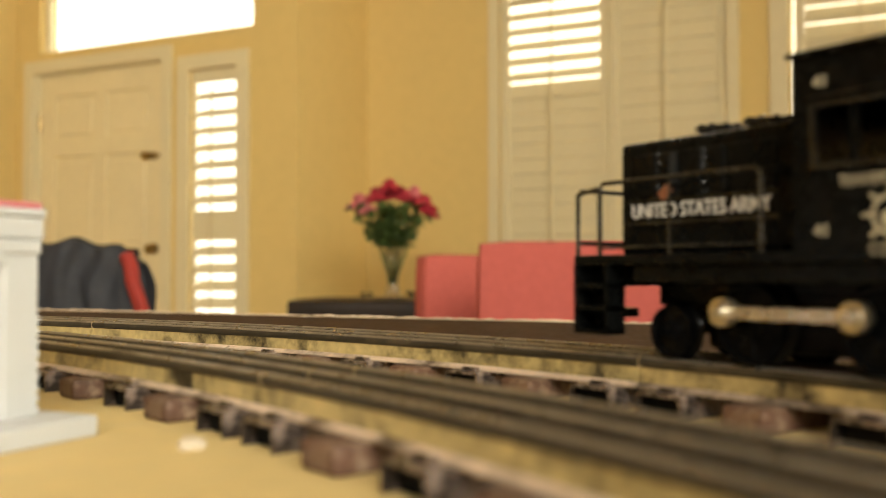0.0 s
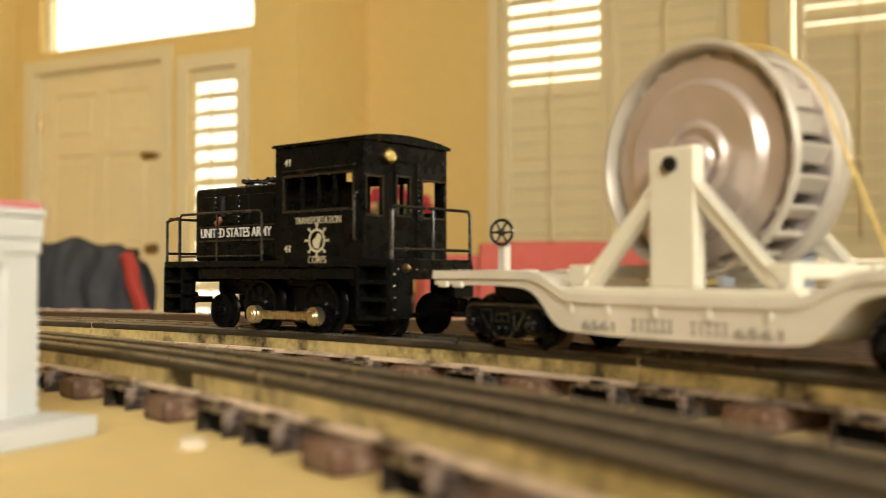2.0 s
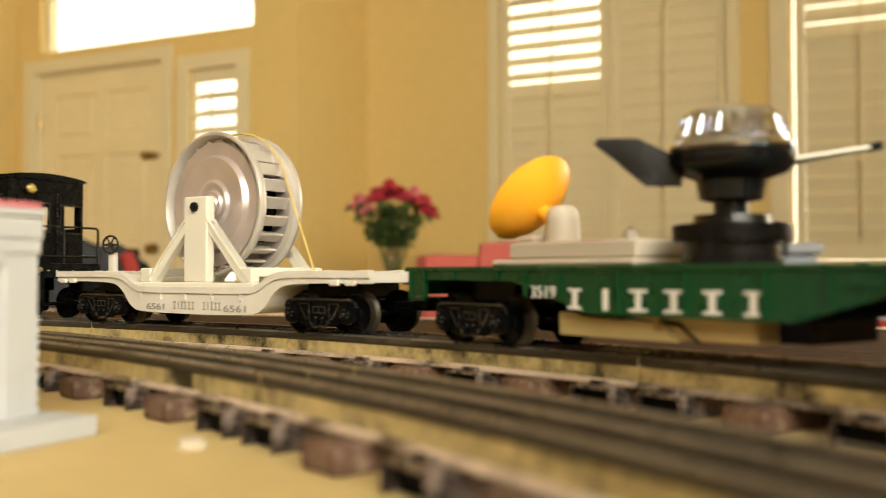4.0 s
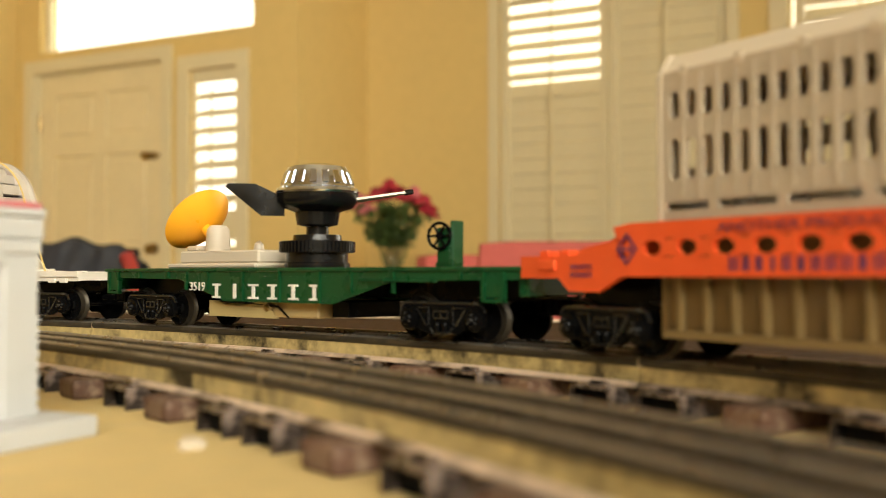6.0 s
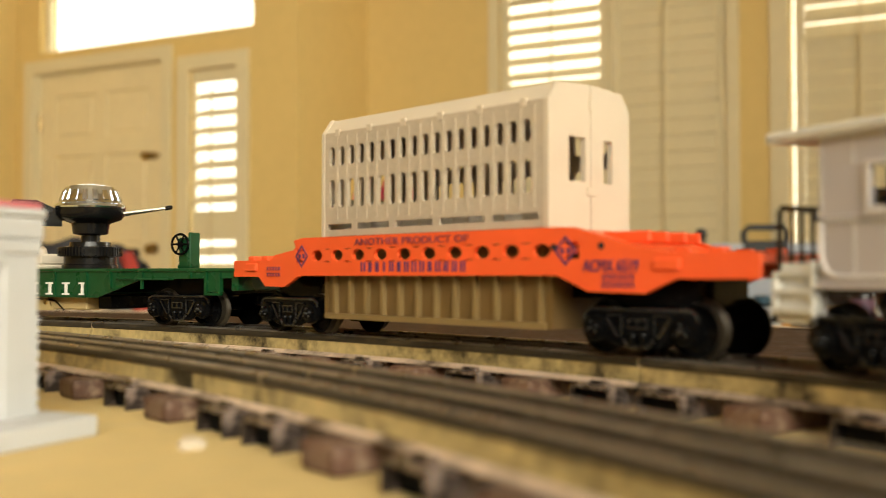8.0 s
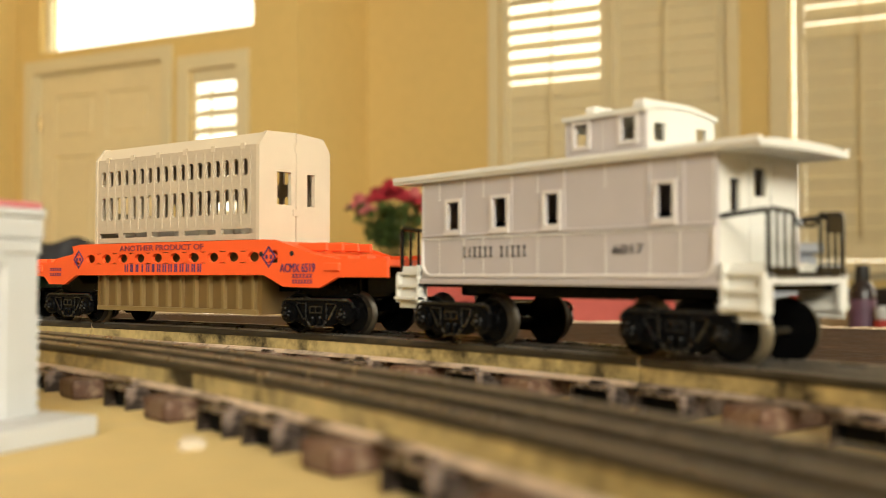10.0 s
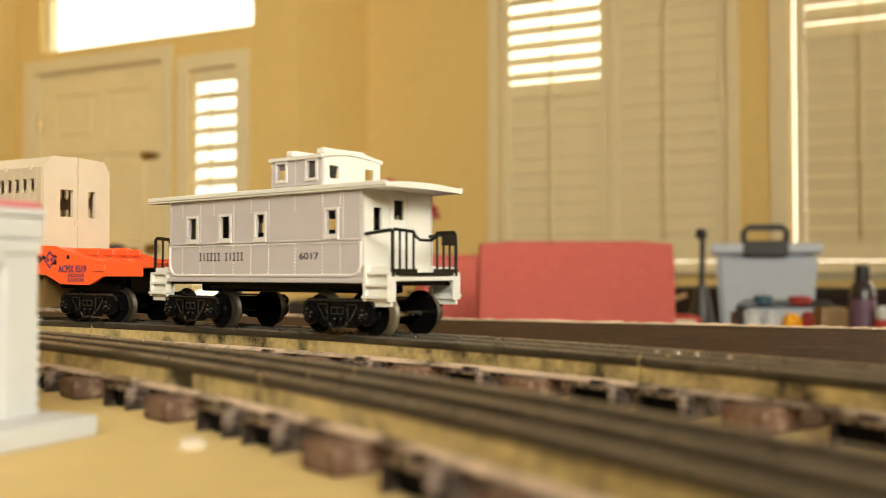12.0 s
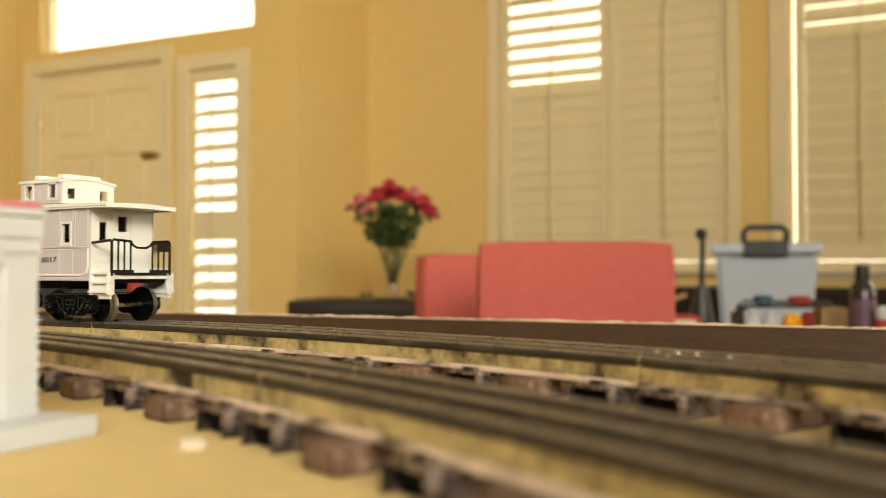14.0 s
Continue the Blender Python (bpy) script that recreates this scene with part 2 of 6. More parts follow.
def wall_grid(us, vs, solid, d0, d1):
    """A panel in (u, v) with thickness d0..d1 in depth: cells of the grid that solid(u, v) keeps. Coordinates (u, depth, v)."""
    bm = bmesh.new()
    us, vs = sorted(set(us)), sorted(set(vs))
    keep = {}
    for i in range(len(us) - 1):
        for j in range(len(vs) - 1):
            keep[i, j] = solid((us[i] + us[i + 1]) / 2, (vs[j] + vs[j + 1]) / 2)
    made = {}

    def vert(i, j, d):
        if (i, j, d) not in made:
            made[i, j, d] = bm.verts.new((us[i], d, vs[j]))
        return made[i, j, d]
    for (i, j), k in keep.items():
        if not k:
            continue
        for d in (d0, d1):
            bm.faces.new([vert(a, b, d) for a, b in ((i, j), (i + 1, j), (i + 1, j + 1), (i, j + 1))])
        for (a, b), (e, f), (g, h) in (((i - 1, j), (i, j), (i, j + 1)), ((i + 1, j), (i + 1, j), (i + 1, j + 1)),
                                       ((i, j - 1), (i, j), (i + 1, j)), ((i, j + 1), (i, j + 1), (i + 1, j + 1))):
            if not keep.get((a, b), False):
                bm.faces.new((vert(e, f, d0), vert(g, h, d0), vert(g, h, d1), vert(e, f, d1)))
    return bm


def holed(u0, v0, u1, v1, holes, d0, d1):
    """A panel with rectangular holes (u0, v0, u1, v1)."""
    us = [u0, u1] + [h[0] for h in holes] + [h[2] for h in holes]
    vs = [v0, v1] + [h[1] for h in holes] + [h[3] for h in holes]
    return wall_grid(us, vs, lambda u, v: not any(a < u < c and b < v < d for a, b, c, d in holes), d0, d1)


def lettering(text, size, m, mat, parent, name="lettering", width=None, depth=0.0002, bold=0.0):
    """Words as a thin mesh in the font that Blender brings along; the foot of the text at m, x along it, z up, facing -y."""
    cu = bpy.data.curves.new("text", "FONT")
    cu.body, cu.size, cu.align_x, cu.extrude = text, size, "CENTER", depth
    cu.resolution_u, cu.offset = 3, size * bold
    tmp = new("text", cu)
    bpy.context.view_layer.update()
    me = bpy.data.meshes.new_from_object(tmp.evaluated_get(bpy.context.evaluated_depsgraph_get()))
    bpy.data.objects.remove(tmp)
    xs = [v.co.x for v in me.vertices]
    k = width / (max(xs) - min(xs)) if width else 1.0
    me.transform(m @ Matrix.Rotation(radians(90), 4, "X") @ Matrix.Diagonal((k, 1, 1, 1)))
    me.materials.clear()
    me.materials.append(mat)
    ob = new(name, me)
    ob.parent = parent
    return ob


def bars(widths, x0, x1, z, h, y, mat, parent, name="lettering", stroke=0.45, feet=True):
    """A line of plain upright bars in place of a name."""
    n = len(widths)
    step = (x1 - x0) / n
    bm = bmesh.new()
    for k, w in enumerate(widths):
        if w:
            cx = x0 + (k + 0.5) * step
            hw, st = step * stroke * w, step * stroke * 0.20
            if feet or w <= 0.4:
                join(bm, box(cx - st, y - 0.0002, z, cx + st, y + 0.0002, z + h))
            if w > 0.4 and not feet:
                for e in (-1, 1):
                    join(bm, box(cx + e * hw * 0.42 - st * 0.8, y - 0.0002, z, cx + e * hw * 0.42 + st * 0.8, y + 0.0002, z + h))
            elif w > 0.4:
                join(bm, box(cx - hw / 2 - st, y - 0.0003, z, cx + hw / 2 + st, y + 0.0003, z + h * 0.14))
                join(bm, box(cx - hw / 2 - st, y - 0.0003, z + h * 0.86, cx + hw / 2 + st, y + 0.0003, z + h))
    return part(name, bm, mat, parent)
# ---- the room ----
DOORWALL, WINWALL, JOG = 4.32, 5.065, -2.925
LEFT, RIGHT, BACK, CEILING_Z = -5.06, 3.2, -3.0, 4.1


def structure(name, bm, mat, label, m=None):
    ob = part(name, bm, mat, None, label, m=m)
    ob["kind"] = "structure"
    return ob


structure("floor", box(LEFT - 0.2, BACK - 0.2, -0.1, RIGHT + 0.2, WINWALL + 0.2, 0), FLOOR, "brown carpeted floor of the living room")
structure("ceiling", box(LEFT - 0.2, BACK - 0.2, CEILING_Z, RIGHT + 0.2, WINWALL + 0.2, CEILING_Z + 0.1), CEIL, "plain off-white painted ceiling")
# door wall with door, transom and side light
DOOR_HOLE = (-4.90, 0.0, -3.86, 2.05)
SIDE_HOLE = (-3.66, 0.12, -3.325, 1.96)   # clear of the casing
SIDE_GAP = (-3.735, 0.12, -3.325, 1.96)    # widened behind the casing so daylight fills the louvres from the camera
TRANSOM = (-4.855, 2.175, -3.225, 2.56)
structure("wall_entry", holed(LEFT, 0, JOG, CEILING_Z, [DOOR_HOLE, SIDE_GAP, TRANSOM], DOORWALL, DOORWALL + 0.14), WALL, "tan painted entry wall with front door and transom")
structure("wall_return", box(JOG - 0.14, DOORWALL + 0.14, 0, JOG, WINWALL, CEILING_Z), WALL, "short tan painted return wall beside the entry")
WIN_A = (-2.06, 0.86, -0.80, 2.45)
WIN_B = (-0.50, 0.86, 0.78, 2.45)
# opening out of view, added to go with the far lamp
FAR_OPENING = (1.30, 1.05, 2.70, 2.65)
structure("wall_window", holed(JOG - 0.14, 0, RIGHT + 0.14, CEILING_Z, [WIN_A, WIN_B, FAR_OPENING], WINWALL, WINWALL + 0.14), WALL, "tan painted wall with two shuttered windows and an added unseen opening")
structure("wall_left", box(LEFT - 0.14, BACK, 0, LEFT, DOORWALL + 0.14, CEILING_Z), WALL, "tan painted side wall")
# the openings in these two unseen walls are added for the lamps
structure("wall_right", holed(BACK, 0, WINWALL, CEILING_Z, [(-2.7, 2.0, -0.3, 3.5)], 0, 0.14), WALL, "tan painted side wall with an opening added for a lamp", m=pose(RIGHT + 0.14, 0, 0, 0, 0, 90))
structure("wall_back", holed(LEFT - 0.14, 0, RIGHT + 0.14, CEILING_Z, [(0.3, 1.95, 2.9, 3.55)], BACK - 0.14, BACK), WALL, "tan painted back wall with an opening added for a lamp")
structure("backdrop", box(LEFT - 3, WINWALL + 1.2, -1.0, RIGHT + 3, WINWALL + 1.25, 5.0), SKYGLOW, "bright overexposed daylight outside the windows")


# ---- door, transom and windows ----
def ring(x0, z0, x1, z1, w, y0, y1):
    """A rectangular frame of width w outside (x0, z0, x1, z1)."""
    return wall_grid([x0 - w, x0, x1, x1 + w], [z0 - w, z0, z1, z1 + w], lambda u, v: not (x0 < u < x1 and z0 < v < z1), y0, y1)


def front_door():
    x0, _, x1, z1 = DOOR_HOLE
    door = tagged(empty("door_1"), "cream painted six-panel front door, closed, with brass fittings", "door", kind="structure")
    dx0, dx1, dz1, y = x0 + 0.02, x1 - 0.02, z1 - 0.015, DOORWALL + 0.035
    w = dx1 - dx0
    cols = [(dx0 + 0.12 * w, dx0 + 0.455 * w), (dx0 + 0.545 * w, dx0 + 0.88 * w)]
    rows = [(0.22, 0.78), (0.95, 1.52), (1.62, 1.90)]
    holes = [(a, b, c, d) for a, c in cols for b, d in rows]
    part("leaf", holed(dx0, 0.01, dx1, dz1, holes, y, y + 0.045), DOOR, door)
    for a, b, c, d in holes:
        bm = box(a, y + 0.014, b, c, y + 0.03, d)
        join(bm, box(a + 0.035, y + 0.006, b + 0.035, c - 0.035, y + 0.02, d - 0.035, 0.006, 2))
        part("door_panel", bm, DOOR, door)
    part("jamb", wall_grid([x0, x0 + 0.018, x1 - 0.018, x1], [0.0, z1 - 0.013, z1], lambda u, v: not (x0 + 0.018 < u < x1 - 0.018 and v < z1 - 0.013), DOORWALL + 0.004, DOORWALL + 0.136), TRIM, door)
    for z in (0.28, 1.02, 1.742):
        part("hinge", boxes([(dx0 - 0.012, DOORWALL + 0.015, z - 0.055, dx0 + 0.012, DOORWALL + 0.034, z + 0.055)], 0.003), BRASS, door, "aged brass hinge")
    lock = part("security_latch", boxes([(-4.02, y - 0.016, 1.470, -3.935, y, 1.512), (-3.935, y - 0.022, 1.478, -3.885, y - 0.002, 1.502)], 0.004), BRASS, door, "brass security latch")
    part("knob", lathe([(0.0, -0.034), (0.018, -0.033), (0.021, -0.02), (0.011, -0.012), (0.011, 0.0)], 20, "Z"), BRASS, lock, smooth=True, m=Matrix.Translation((-4.0, y - 0.016, 1.491)) @ Matrix.Rotation(radians(-90), 4, "X"))
    part("door_knob", lathe([(0.0, 0.062), (0.022, 0.060), (0.030, 0.048), (0.026, 0.034), (0.012, 0.026), (0.012, 0.006), (0.032, 0.004), (0.032, 0.0)], 24, "Z"), BRASS, door, "round brass knob", smooth=True, m=Matrix.Translation((-3.95, y, 0.945)) @ Matrix.Rotation(radians(90), 4, "X"))
    structure("trim_door", wall_grid([x0 - 0.07, x0 + 0.002, x1 - 0.002, x1 + 0.07], [0.0, z1 - 0.002, z1 + 0.07], lambda u, v: not (x0 < u < x1 and v < z1 - 0.002), DOORWALL - 0.02, DOORWALL + 0.003), TRIM, "cream moulded door casing")


def slat_mesh(w, depth):
    bm = box(0, -depth / 2, -0.005, w, depth / 2, 0.005, 0.004, 2)
    return bm


def shutter(name, x0, x1, z0, z1, y, pitch, angles, label, rail=None, st=0.045):
    """A plantation shutter panel: stiles, rails, tilt rod and louvres. angles(z) gives each louvre's tilt."""
    sh = tagged(empty(name), label, "shutter", "window shutters")
    part("frame", wall_grid([x0, x0 + st, x1 - st, x1], sorted({z0, z0 + 0.07, z1 - 0.07, z1} | ({rail[0], rail[1]} if rail else set())),
                            lambda u, v: u < x0 + st or u > x1 - st or v < z0 + 0.07 or v > z1 - 0.07 or (rail and rail[0] < v < rail[1]), y - 0.014, y + 0.014), TRIM, sh)
    w = x1 - x0 - 2 * st - 0.004
    first = None
    z = z0 + 0.07 + pitch * 0.5
    while z < z1 - 0.07 - pitch * 0.3:
        if not (rail and rail[0] - pitch * 0.45 < z < rail[1] + pitch * 0.45):
            m = Matrix.Translation((x0 + st + 0.002, y, z)) @ Matrix.Rotation(radians(angles(z)), 4, "X")
            if first is None:
                first = part("louvre", slat_mesh(w, pitch * 1.08), TRIM, sh, m=m)
            else:
                o = new("louvre", first.data)
                o.parent = sh
                o.matrix_basis = m
        z += pitch
    xm = (x0 + x1) / 2
    part("tilt_rod", box(xm - 0.006, y - 0.056, z0 + 0.12, xm + 0.006, y - 0.046, z1 - 0.12, 0.002), TRIM, sh)
    return sh


def window(name, hole, label, casing=0.062):
    x0, z0, x1, z1 = hole
    win = tagged(empty(name), label, "window", kind="structure")
    y = WINWALL
    part("window_frame", ring(x0 + 0.010, z0 + 0.03, x1 - 0.010, z1 - 0.03, 0.0099, y + 0.09, y + 0.125), TRIM, win)
    part("window_sash", boxes([((x0 + x1) / 2 - 0.02, y + 0.095, z0 + 0.03, (x0 + x1) / 2 + 0.02, y + 0.12, z1 - 0.03)]), TRIM, win)
    for a, b in ((x0 + 0.01, (x0 + x1) / 2 - 0.02), ((x0 + x1) / 2 + 0.02, x1 - 0.01)):
        p = part("pane", box(a, y + 0.105, z0 + 0.03, b, y + 0.109, z1 - 0.03), GLASS, win)
        p.visible_shadow = False
    part("casing", ring(x0, z0, x1, z1, casing, y - 0.018, y - 0.002), TRIM, win)
    part("window_sill", box(x0 - 0.09, y - 0.055, z0 - 0.064, x1 + 0.09, y - 0.0185, z0 - 0.028, 0.006), TRIM, win, "cream window stool")
    return win


front_door()
x0, z0, x1, z1 = TRANSOM
tr = tagged(empty("window_transom"), "wide transom window above the door, white with daylight", "window", kind="structure")
part("window_frame", ring(x0 + 0.02, z0 + 0.012, x1 - 0.02, z1 - 0.02, 0.02, DOORWALL + 0.05, DOORWALL + 0.10), TRIM, tr)
part("pane", box(x0 + 0.02, DOORWALL + 0.07, z0 + 0.012, x1 - 0.02, DOORWALL + 0.074, z1 - 0.02), GLASS, tr).visible_shadow = False
x0, z0, x1, z1 = SIDE_HOLE
sl = tagged(empty("window_sidelight"), "tall narrow side window beside the front door", "window", kind="structure")
part("casing", ring(x0, z0, x1, z1, 0.082, DOORWALL - 0.02, DOORWALL - 0.002), TRIM, sl)
part("pane", box(SIDE_GAP[0], DOORWALL + 0.09, z0, x1, DOORWALL + 0.094, z1), GLASS, sl).visible_shadow = False
shutter("window_shutter", x0 + 0.002, x1 - 0.002, z0 + 0.002, z1 - 0.002, DOORWALL + 0.03, 0.098, lambda z: 33.0, "cream louvred shutter with open slats over the side window", rail=(0.985, 1.155), st=0.014)
window("window_1", WIN_A, "tall window behind closed cream plantation shutters")
window("window_2", WIN_B, "tall window behind closed shutters with a bright gap", 0.09)
XM = (WIN_A[0] + WIN_A[2]) / 2
shutter("window_shutter", WIN_A[0] + 0.004, XM - 0.003, WIN_A[1] + 0.004, WIN_A[3] - 0.004, WINWALL + 0.03, 0.0853, lambda z: 44.0 if z > 1.86 else 80.0 if z > 1.78 else 86.0, "cream plantation shutter with its upper louvres open")
shutter("window_shutter", XM + 0.003, WIN_A[2] - 0.004, WIN_A[1] + 0.004, WIN_A[3] - 0.004, WINWALL + 0.03, 0.0853, lambda z: 86.0, "cream plantation shutter with all louvres closed")
XM = (WIN_B[0] + WIN_B[2]) / 2
shutter("window_shutter", WIN_B[0] + 0.028, XM - 0.003, WIN_B[1] + 0.004, WIN_B[3] - 0.004, WINWALL + 0.03, 0.0853, lambda z: 66.0 if z > 1.95 else 101.0, "cream plantation shutter standing off its frame")
shutter("window_shutter", XM + 0.003, WIN_B[2] - 0.004, WIN_B[1] + 0.004, WIN_B[3] - 0.004, WINWALL + 0.03, 0.0853, lambda z: 66.0 if z > 1.95 else 101.0, "cream plantation shutter with its upper louvres ajar")
structure("baseboard", boxes([(JOG, WINWALL - 0.014, 0, RIGHT, WINWALL - 0.001, 0.11)], 0.003), TRIM, "cream painted baseboard")
# ---- layout table and track ----
C, S_ = math.cos(radians(TURN)), math.sin(radians(TURN))


def in_room(x, y):
    """From the camera's ground axes to the room's."""
    return C * x - S_ * y, S_ * x + C * y


TH0, KAP, KAP2, X0Y = radians(-44.011), -0.94974, -0.50935, 0.44826


def heading(s):
    if s > 0.45:
        return heading(0.45)
    q = max(s, -0.9)
    return TH0 + KAP * q + KAP2 * q * q


STEP = 0.005
main_line = {0: (0.0, X0Y)}
for sign in (1, -1):
    x, y = 0.0, X0Y
    for k in range(1, 420):
        a = heading(sign * (k - 0.5) * STEP)
        x, y = x + sign * STEP * math.cos(a), y + sign * STEP * math.sin(a)
        main_line[sign * k] = (x, y)


def on_main(s):
    """The running track's centre line, in the room: x, y and heading in radians."""
    k = int(math.floor(s / STEP))
    u = s / STEP - k
    (x0, y0), (x1, y1) = main_line[k], main_line[k + 1]
    x, y = in_room(x0 + (x1 - x0) * u, y0 + (y1 - y0) * u)
    return x, y, heading(s) + radians(TURN)


SIDE_C, SIDE_R = (-1.045, -0.482), 1.272


def on_siding(s):
    """The nearer track: an arc; s runs as on the running track."""
    a = radians(37) - s / SIDE_R
    x, y = in_room(SIDE_C[0] + SIDE_R * math.cos(a), SIDE_C[1] + SIDE_R * math.sin(a))
    return x, y, a - radians(90) + radians(TURN)


table = tagged(empty("layout_table", pose(0, 0, 0)), "plywood train layout table with sand ground and dark brown margin", "table")
part("tabletop", box(-2.3, -1.2, TABLE - 0.03, 1.3, 0.93, TABLE - 0.0005), BOARD, table, "dark brown painted board with a chipped edge")
for lx, ly in ((-2.2, -1.1), (1.2, -1.1), (-2.2, 0.83), (1.2, 0.83)):
    part("leg", box(lx - 0.04, ly - 0.04, 0, lx + 0.04, ly + 0.04, TABLE - 0.03, 0.003), DARKWOOD, table)


def sand_sheet():
    """The sand-coloured ground inside the curve, a thin painted sheet ending under the running track."""
    bm = bmesh.new()
    rim = []
    for k in range(-300, 200, 4):
        x, y, a = on_main(k * STEP)
        rim.append((x - 0.024 * math.sin(a), y + 0.024 * math.cos(a)))
    pts = rim + [(1.2, rim[-1][1]), (1.2, -1.19), (-2.29, -1.19), (-2.29, rim[0][1])]
    vs = [bm.verts.new((x, y, TABLE)) for x, y in pts]
    bm.faces.new(vs)
    bmesh.ops.triangulate(bm, faces=bm.faces)
    return bm


part("painted_ground", sand_sheet(), SAND, table, "tan sand-painted ground with a few dark specks")


def chipped_edge():
    """The bare torn lip along the far edge of the board."""
    rng = random.Random(7)
    bm = bmesh.new()
    n = 520
    a, b, c = [], [], []
    w = 0.004
    for k in range(n + 1):
        w = min(0.011, max(0.0012, w + rng.uniform(-0.0014, 0.0014)))
        if rng.random() < 0.03:
            w = rng.uniform(0.007, 0.012)
        x = -2.3 + 3.6 * k / n
        a.append(bm.verts.new((x, 0.9302, TABLE - 0.0290)))
        b.append(bm.verts.new((x, 0.9302 + rng.uniform(0, 0.0006), TABLE + rng.uniform(0.0008, 0.0026))))
        c.append(bm.verts.new((x, 0.9302 - w, TABLE + 0.0001)))
    for k in range(n):
        bm.faces.new((a[k], a[k + 1], b[k + 1], b[k]))
        bm.faces.new((b[k], b[k + 1], c[k + 1], c[k]))
    return bm


part("chipped_edge", chipped_edge(), CHIPPED, table, "pale torn wood along the far edge")


def sweep(path, s0, s1, step, section, lateral):
    """A section of (y, z) swept along the path at a lateral offset."""
    bm = bmesh.new()
    n = max(2, int((s1 - s0) / step))
    rings = []
    for k in range(n + 1):
        x, y, a = path(s0 + (s1 - s0) * k / n)
        nx, ny = -math.sin(a), math.cos(a)
        rings.append([bm.verts.new((x + nx * (lateral + u), y + ny * (lateral + u), RAIL + z)) for u, z in section])
    for a, b in zip(rings, rings[1:]):
        for i in range(len(section)):
            j = (i + 1) % len(section)
            bm.faces.new((a[i], a[j], b[j], b[i]))
    bm.faces.new(rings[0])
    bm.faces.new(rings[-1])
    return bm


HEADR = 0.0022
head_sec = [(HEADR * 1.08 * math.cos(t), -HEADR + HEADR * math.sin(t)) for t in [math.pi * 2 * (k + 0.5) / 16 for k in range(16)]]
web_sec = [(-0.0010, -0.0038), (0.0010, -0.0038), (0.0012, -0.0099), (-0.0012, -0.0099)]
# the folded foot flares out to a thin flat base
flange_sec = [(-0.0012, -0.0095), (0.0012, -0.0095), (0.0022, -0.0104), (0.0038, -0.0108), (0.0038, -0.0114), (-0.0038, -0.0114), (-0.0038, -0.0108), (-0.0022, -0.0104)]


def rail_head(path, s0, s1, lat):
    """The tube of a rail: its running surface polished, its flanks grimy and darkened to shade the head."""
    bm = sweep(path, s0, s1, 0.01, head_sec, lat)
    bm.normal_update()
    bmesh.ops.recalc_face_normals(bm, faces=bm.faces)
    for f in bm.faces:
        f.material_index = 0 if f.normal.z > 0.7 else 1
    return bm


def rails(path, sections, name_label, darker_from=9.0):
    """Track sections; those that begin past darker_from have a darker, more stained web and flange."""
    for s0, s1 in sections:
        track = tagged(empty("track_section"), name_label, "toy track", "track sections")
        for lat in (-0.0165, 0.0, 0.0165):
            rail = part("rail", rail_head(path, s0 + 0.0003, s1 - 0.0003, lat), [RAILTOP, RAILFLANK], track, smooth=True)
            part("web", sweep(path, s0 + 0.0003, s1 - 0.0003, 0.01, web_sec, lat), WEBDARK if s0 > darker_from else RAILWEB, rail, "tarnished brassy tin web")
            part("flange", sweep(path, s0 + 0.0003, s1 - 0.0003, 0.01, flange_sec, lat), FLANGEDARK if s0 > darker_from else FLANGE, rail)
            x, y, a = path(s0)
            nx, ny = -math.sin(a), math.cos(a)
            # thin bright ring added round the head to give the joint its glint
            part("joint_glint_ring", lathe([(0.0022, -0.0009), (0.00237, -0.0005), (0.00237, 0.0005), (0.0022, 0.0009)], 14, "X"), STEEL, rail, "bright steel ring added for the glint at the rail joint", smooth=True,
                 m=Matrix.Translation((x + nx * lat, y + ny * lat, RAIL - HEADR)) @ Matrix.Rotation(a, 4, "Z"))
        yield track, s0, s1


def metal_tie():
    """A pressed channel tie across the track, open at its ends."""
    prof = [(-0.0097, 0.0), (-0.0095, 0.0060), (-0.0086, 0.0072), (0.0086, 0.0072), (0.0095, 0.0060), (0.0097, 0.0),
            (0.0087, 0.0), (0.0085, 0.0054), (0.0078, 0.0062), (-0.0078, 0.0062), (-0.0085, 0.0054), (-0.0087, 0.0)]
    return prism([(u, v * 1.10) for u, v in prof], -0.0275, 0.0275)


def wood_tie():
    return box(-0.0085, -0.030, 0, 0.0085, 0.030, 0.0078, 0.0016, 2)


METAL_TIE = part("tie", metal_tie(), TIEMETAL)
# black block fills the channel and stands in for the shade inside it
INNER_TIE = part("hollow_shade", box(-0.0080, -0.0235, 0.0002, 0.0080, 0.0235, 0.0058), TIEINNER)
CLIP = part("rail_clip", box(-0.0045, -0.0012, 0.0076, 0.0045, 0.0012, 0.0094, 0.0005, 1), TIEMETAL)
WOOD_TIE = part("wood_tie", wood_tie(), TIEWOOD)
tie_mesh, inner_mesh, wood_mesh, clip_mesh = METAL_TIE.data, INNER_TIE.data, WOOD_TIE.data, CLIP.data
for o in (METAL_TIE, INNER_TIE, WOOD_TIE, CLIP):
    bpy.data.objects.remove(o)


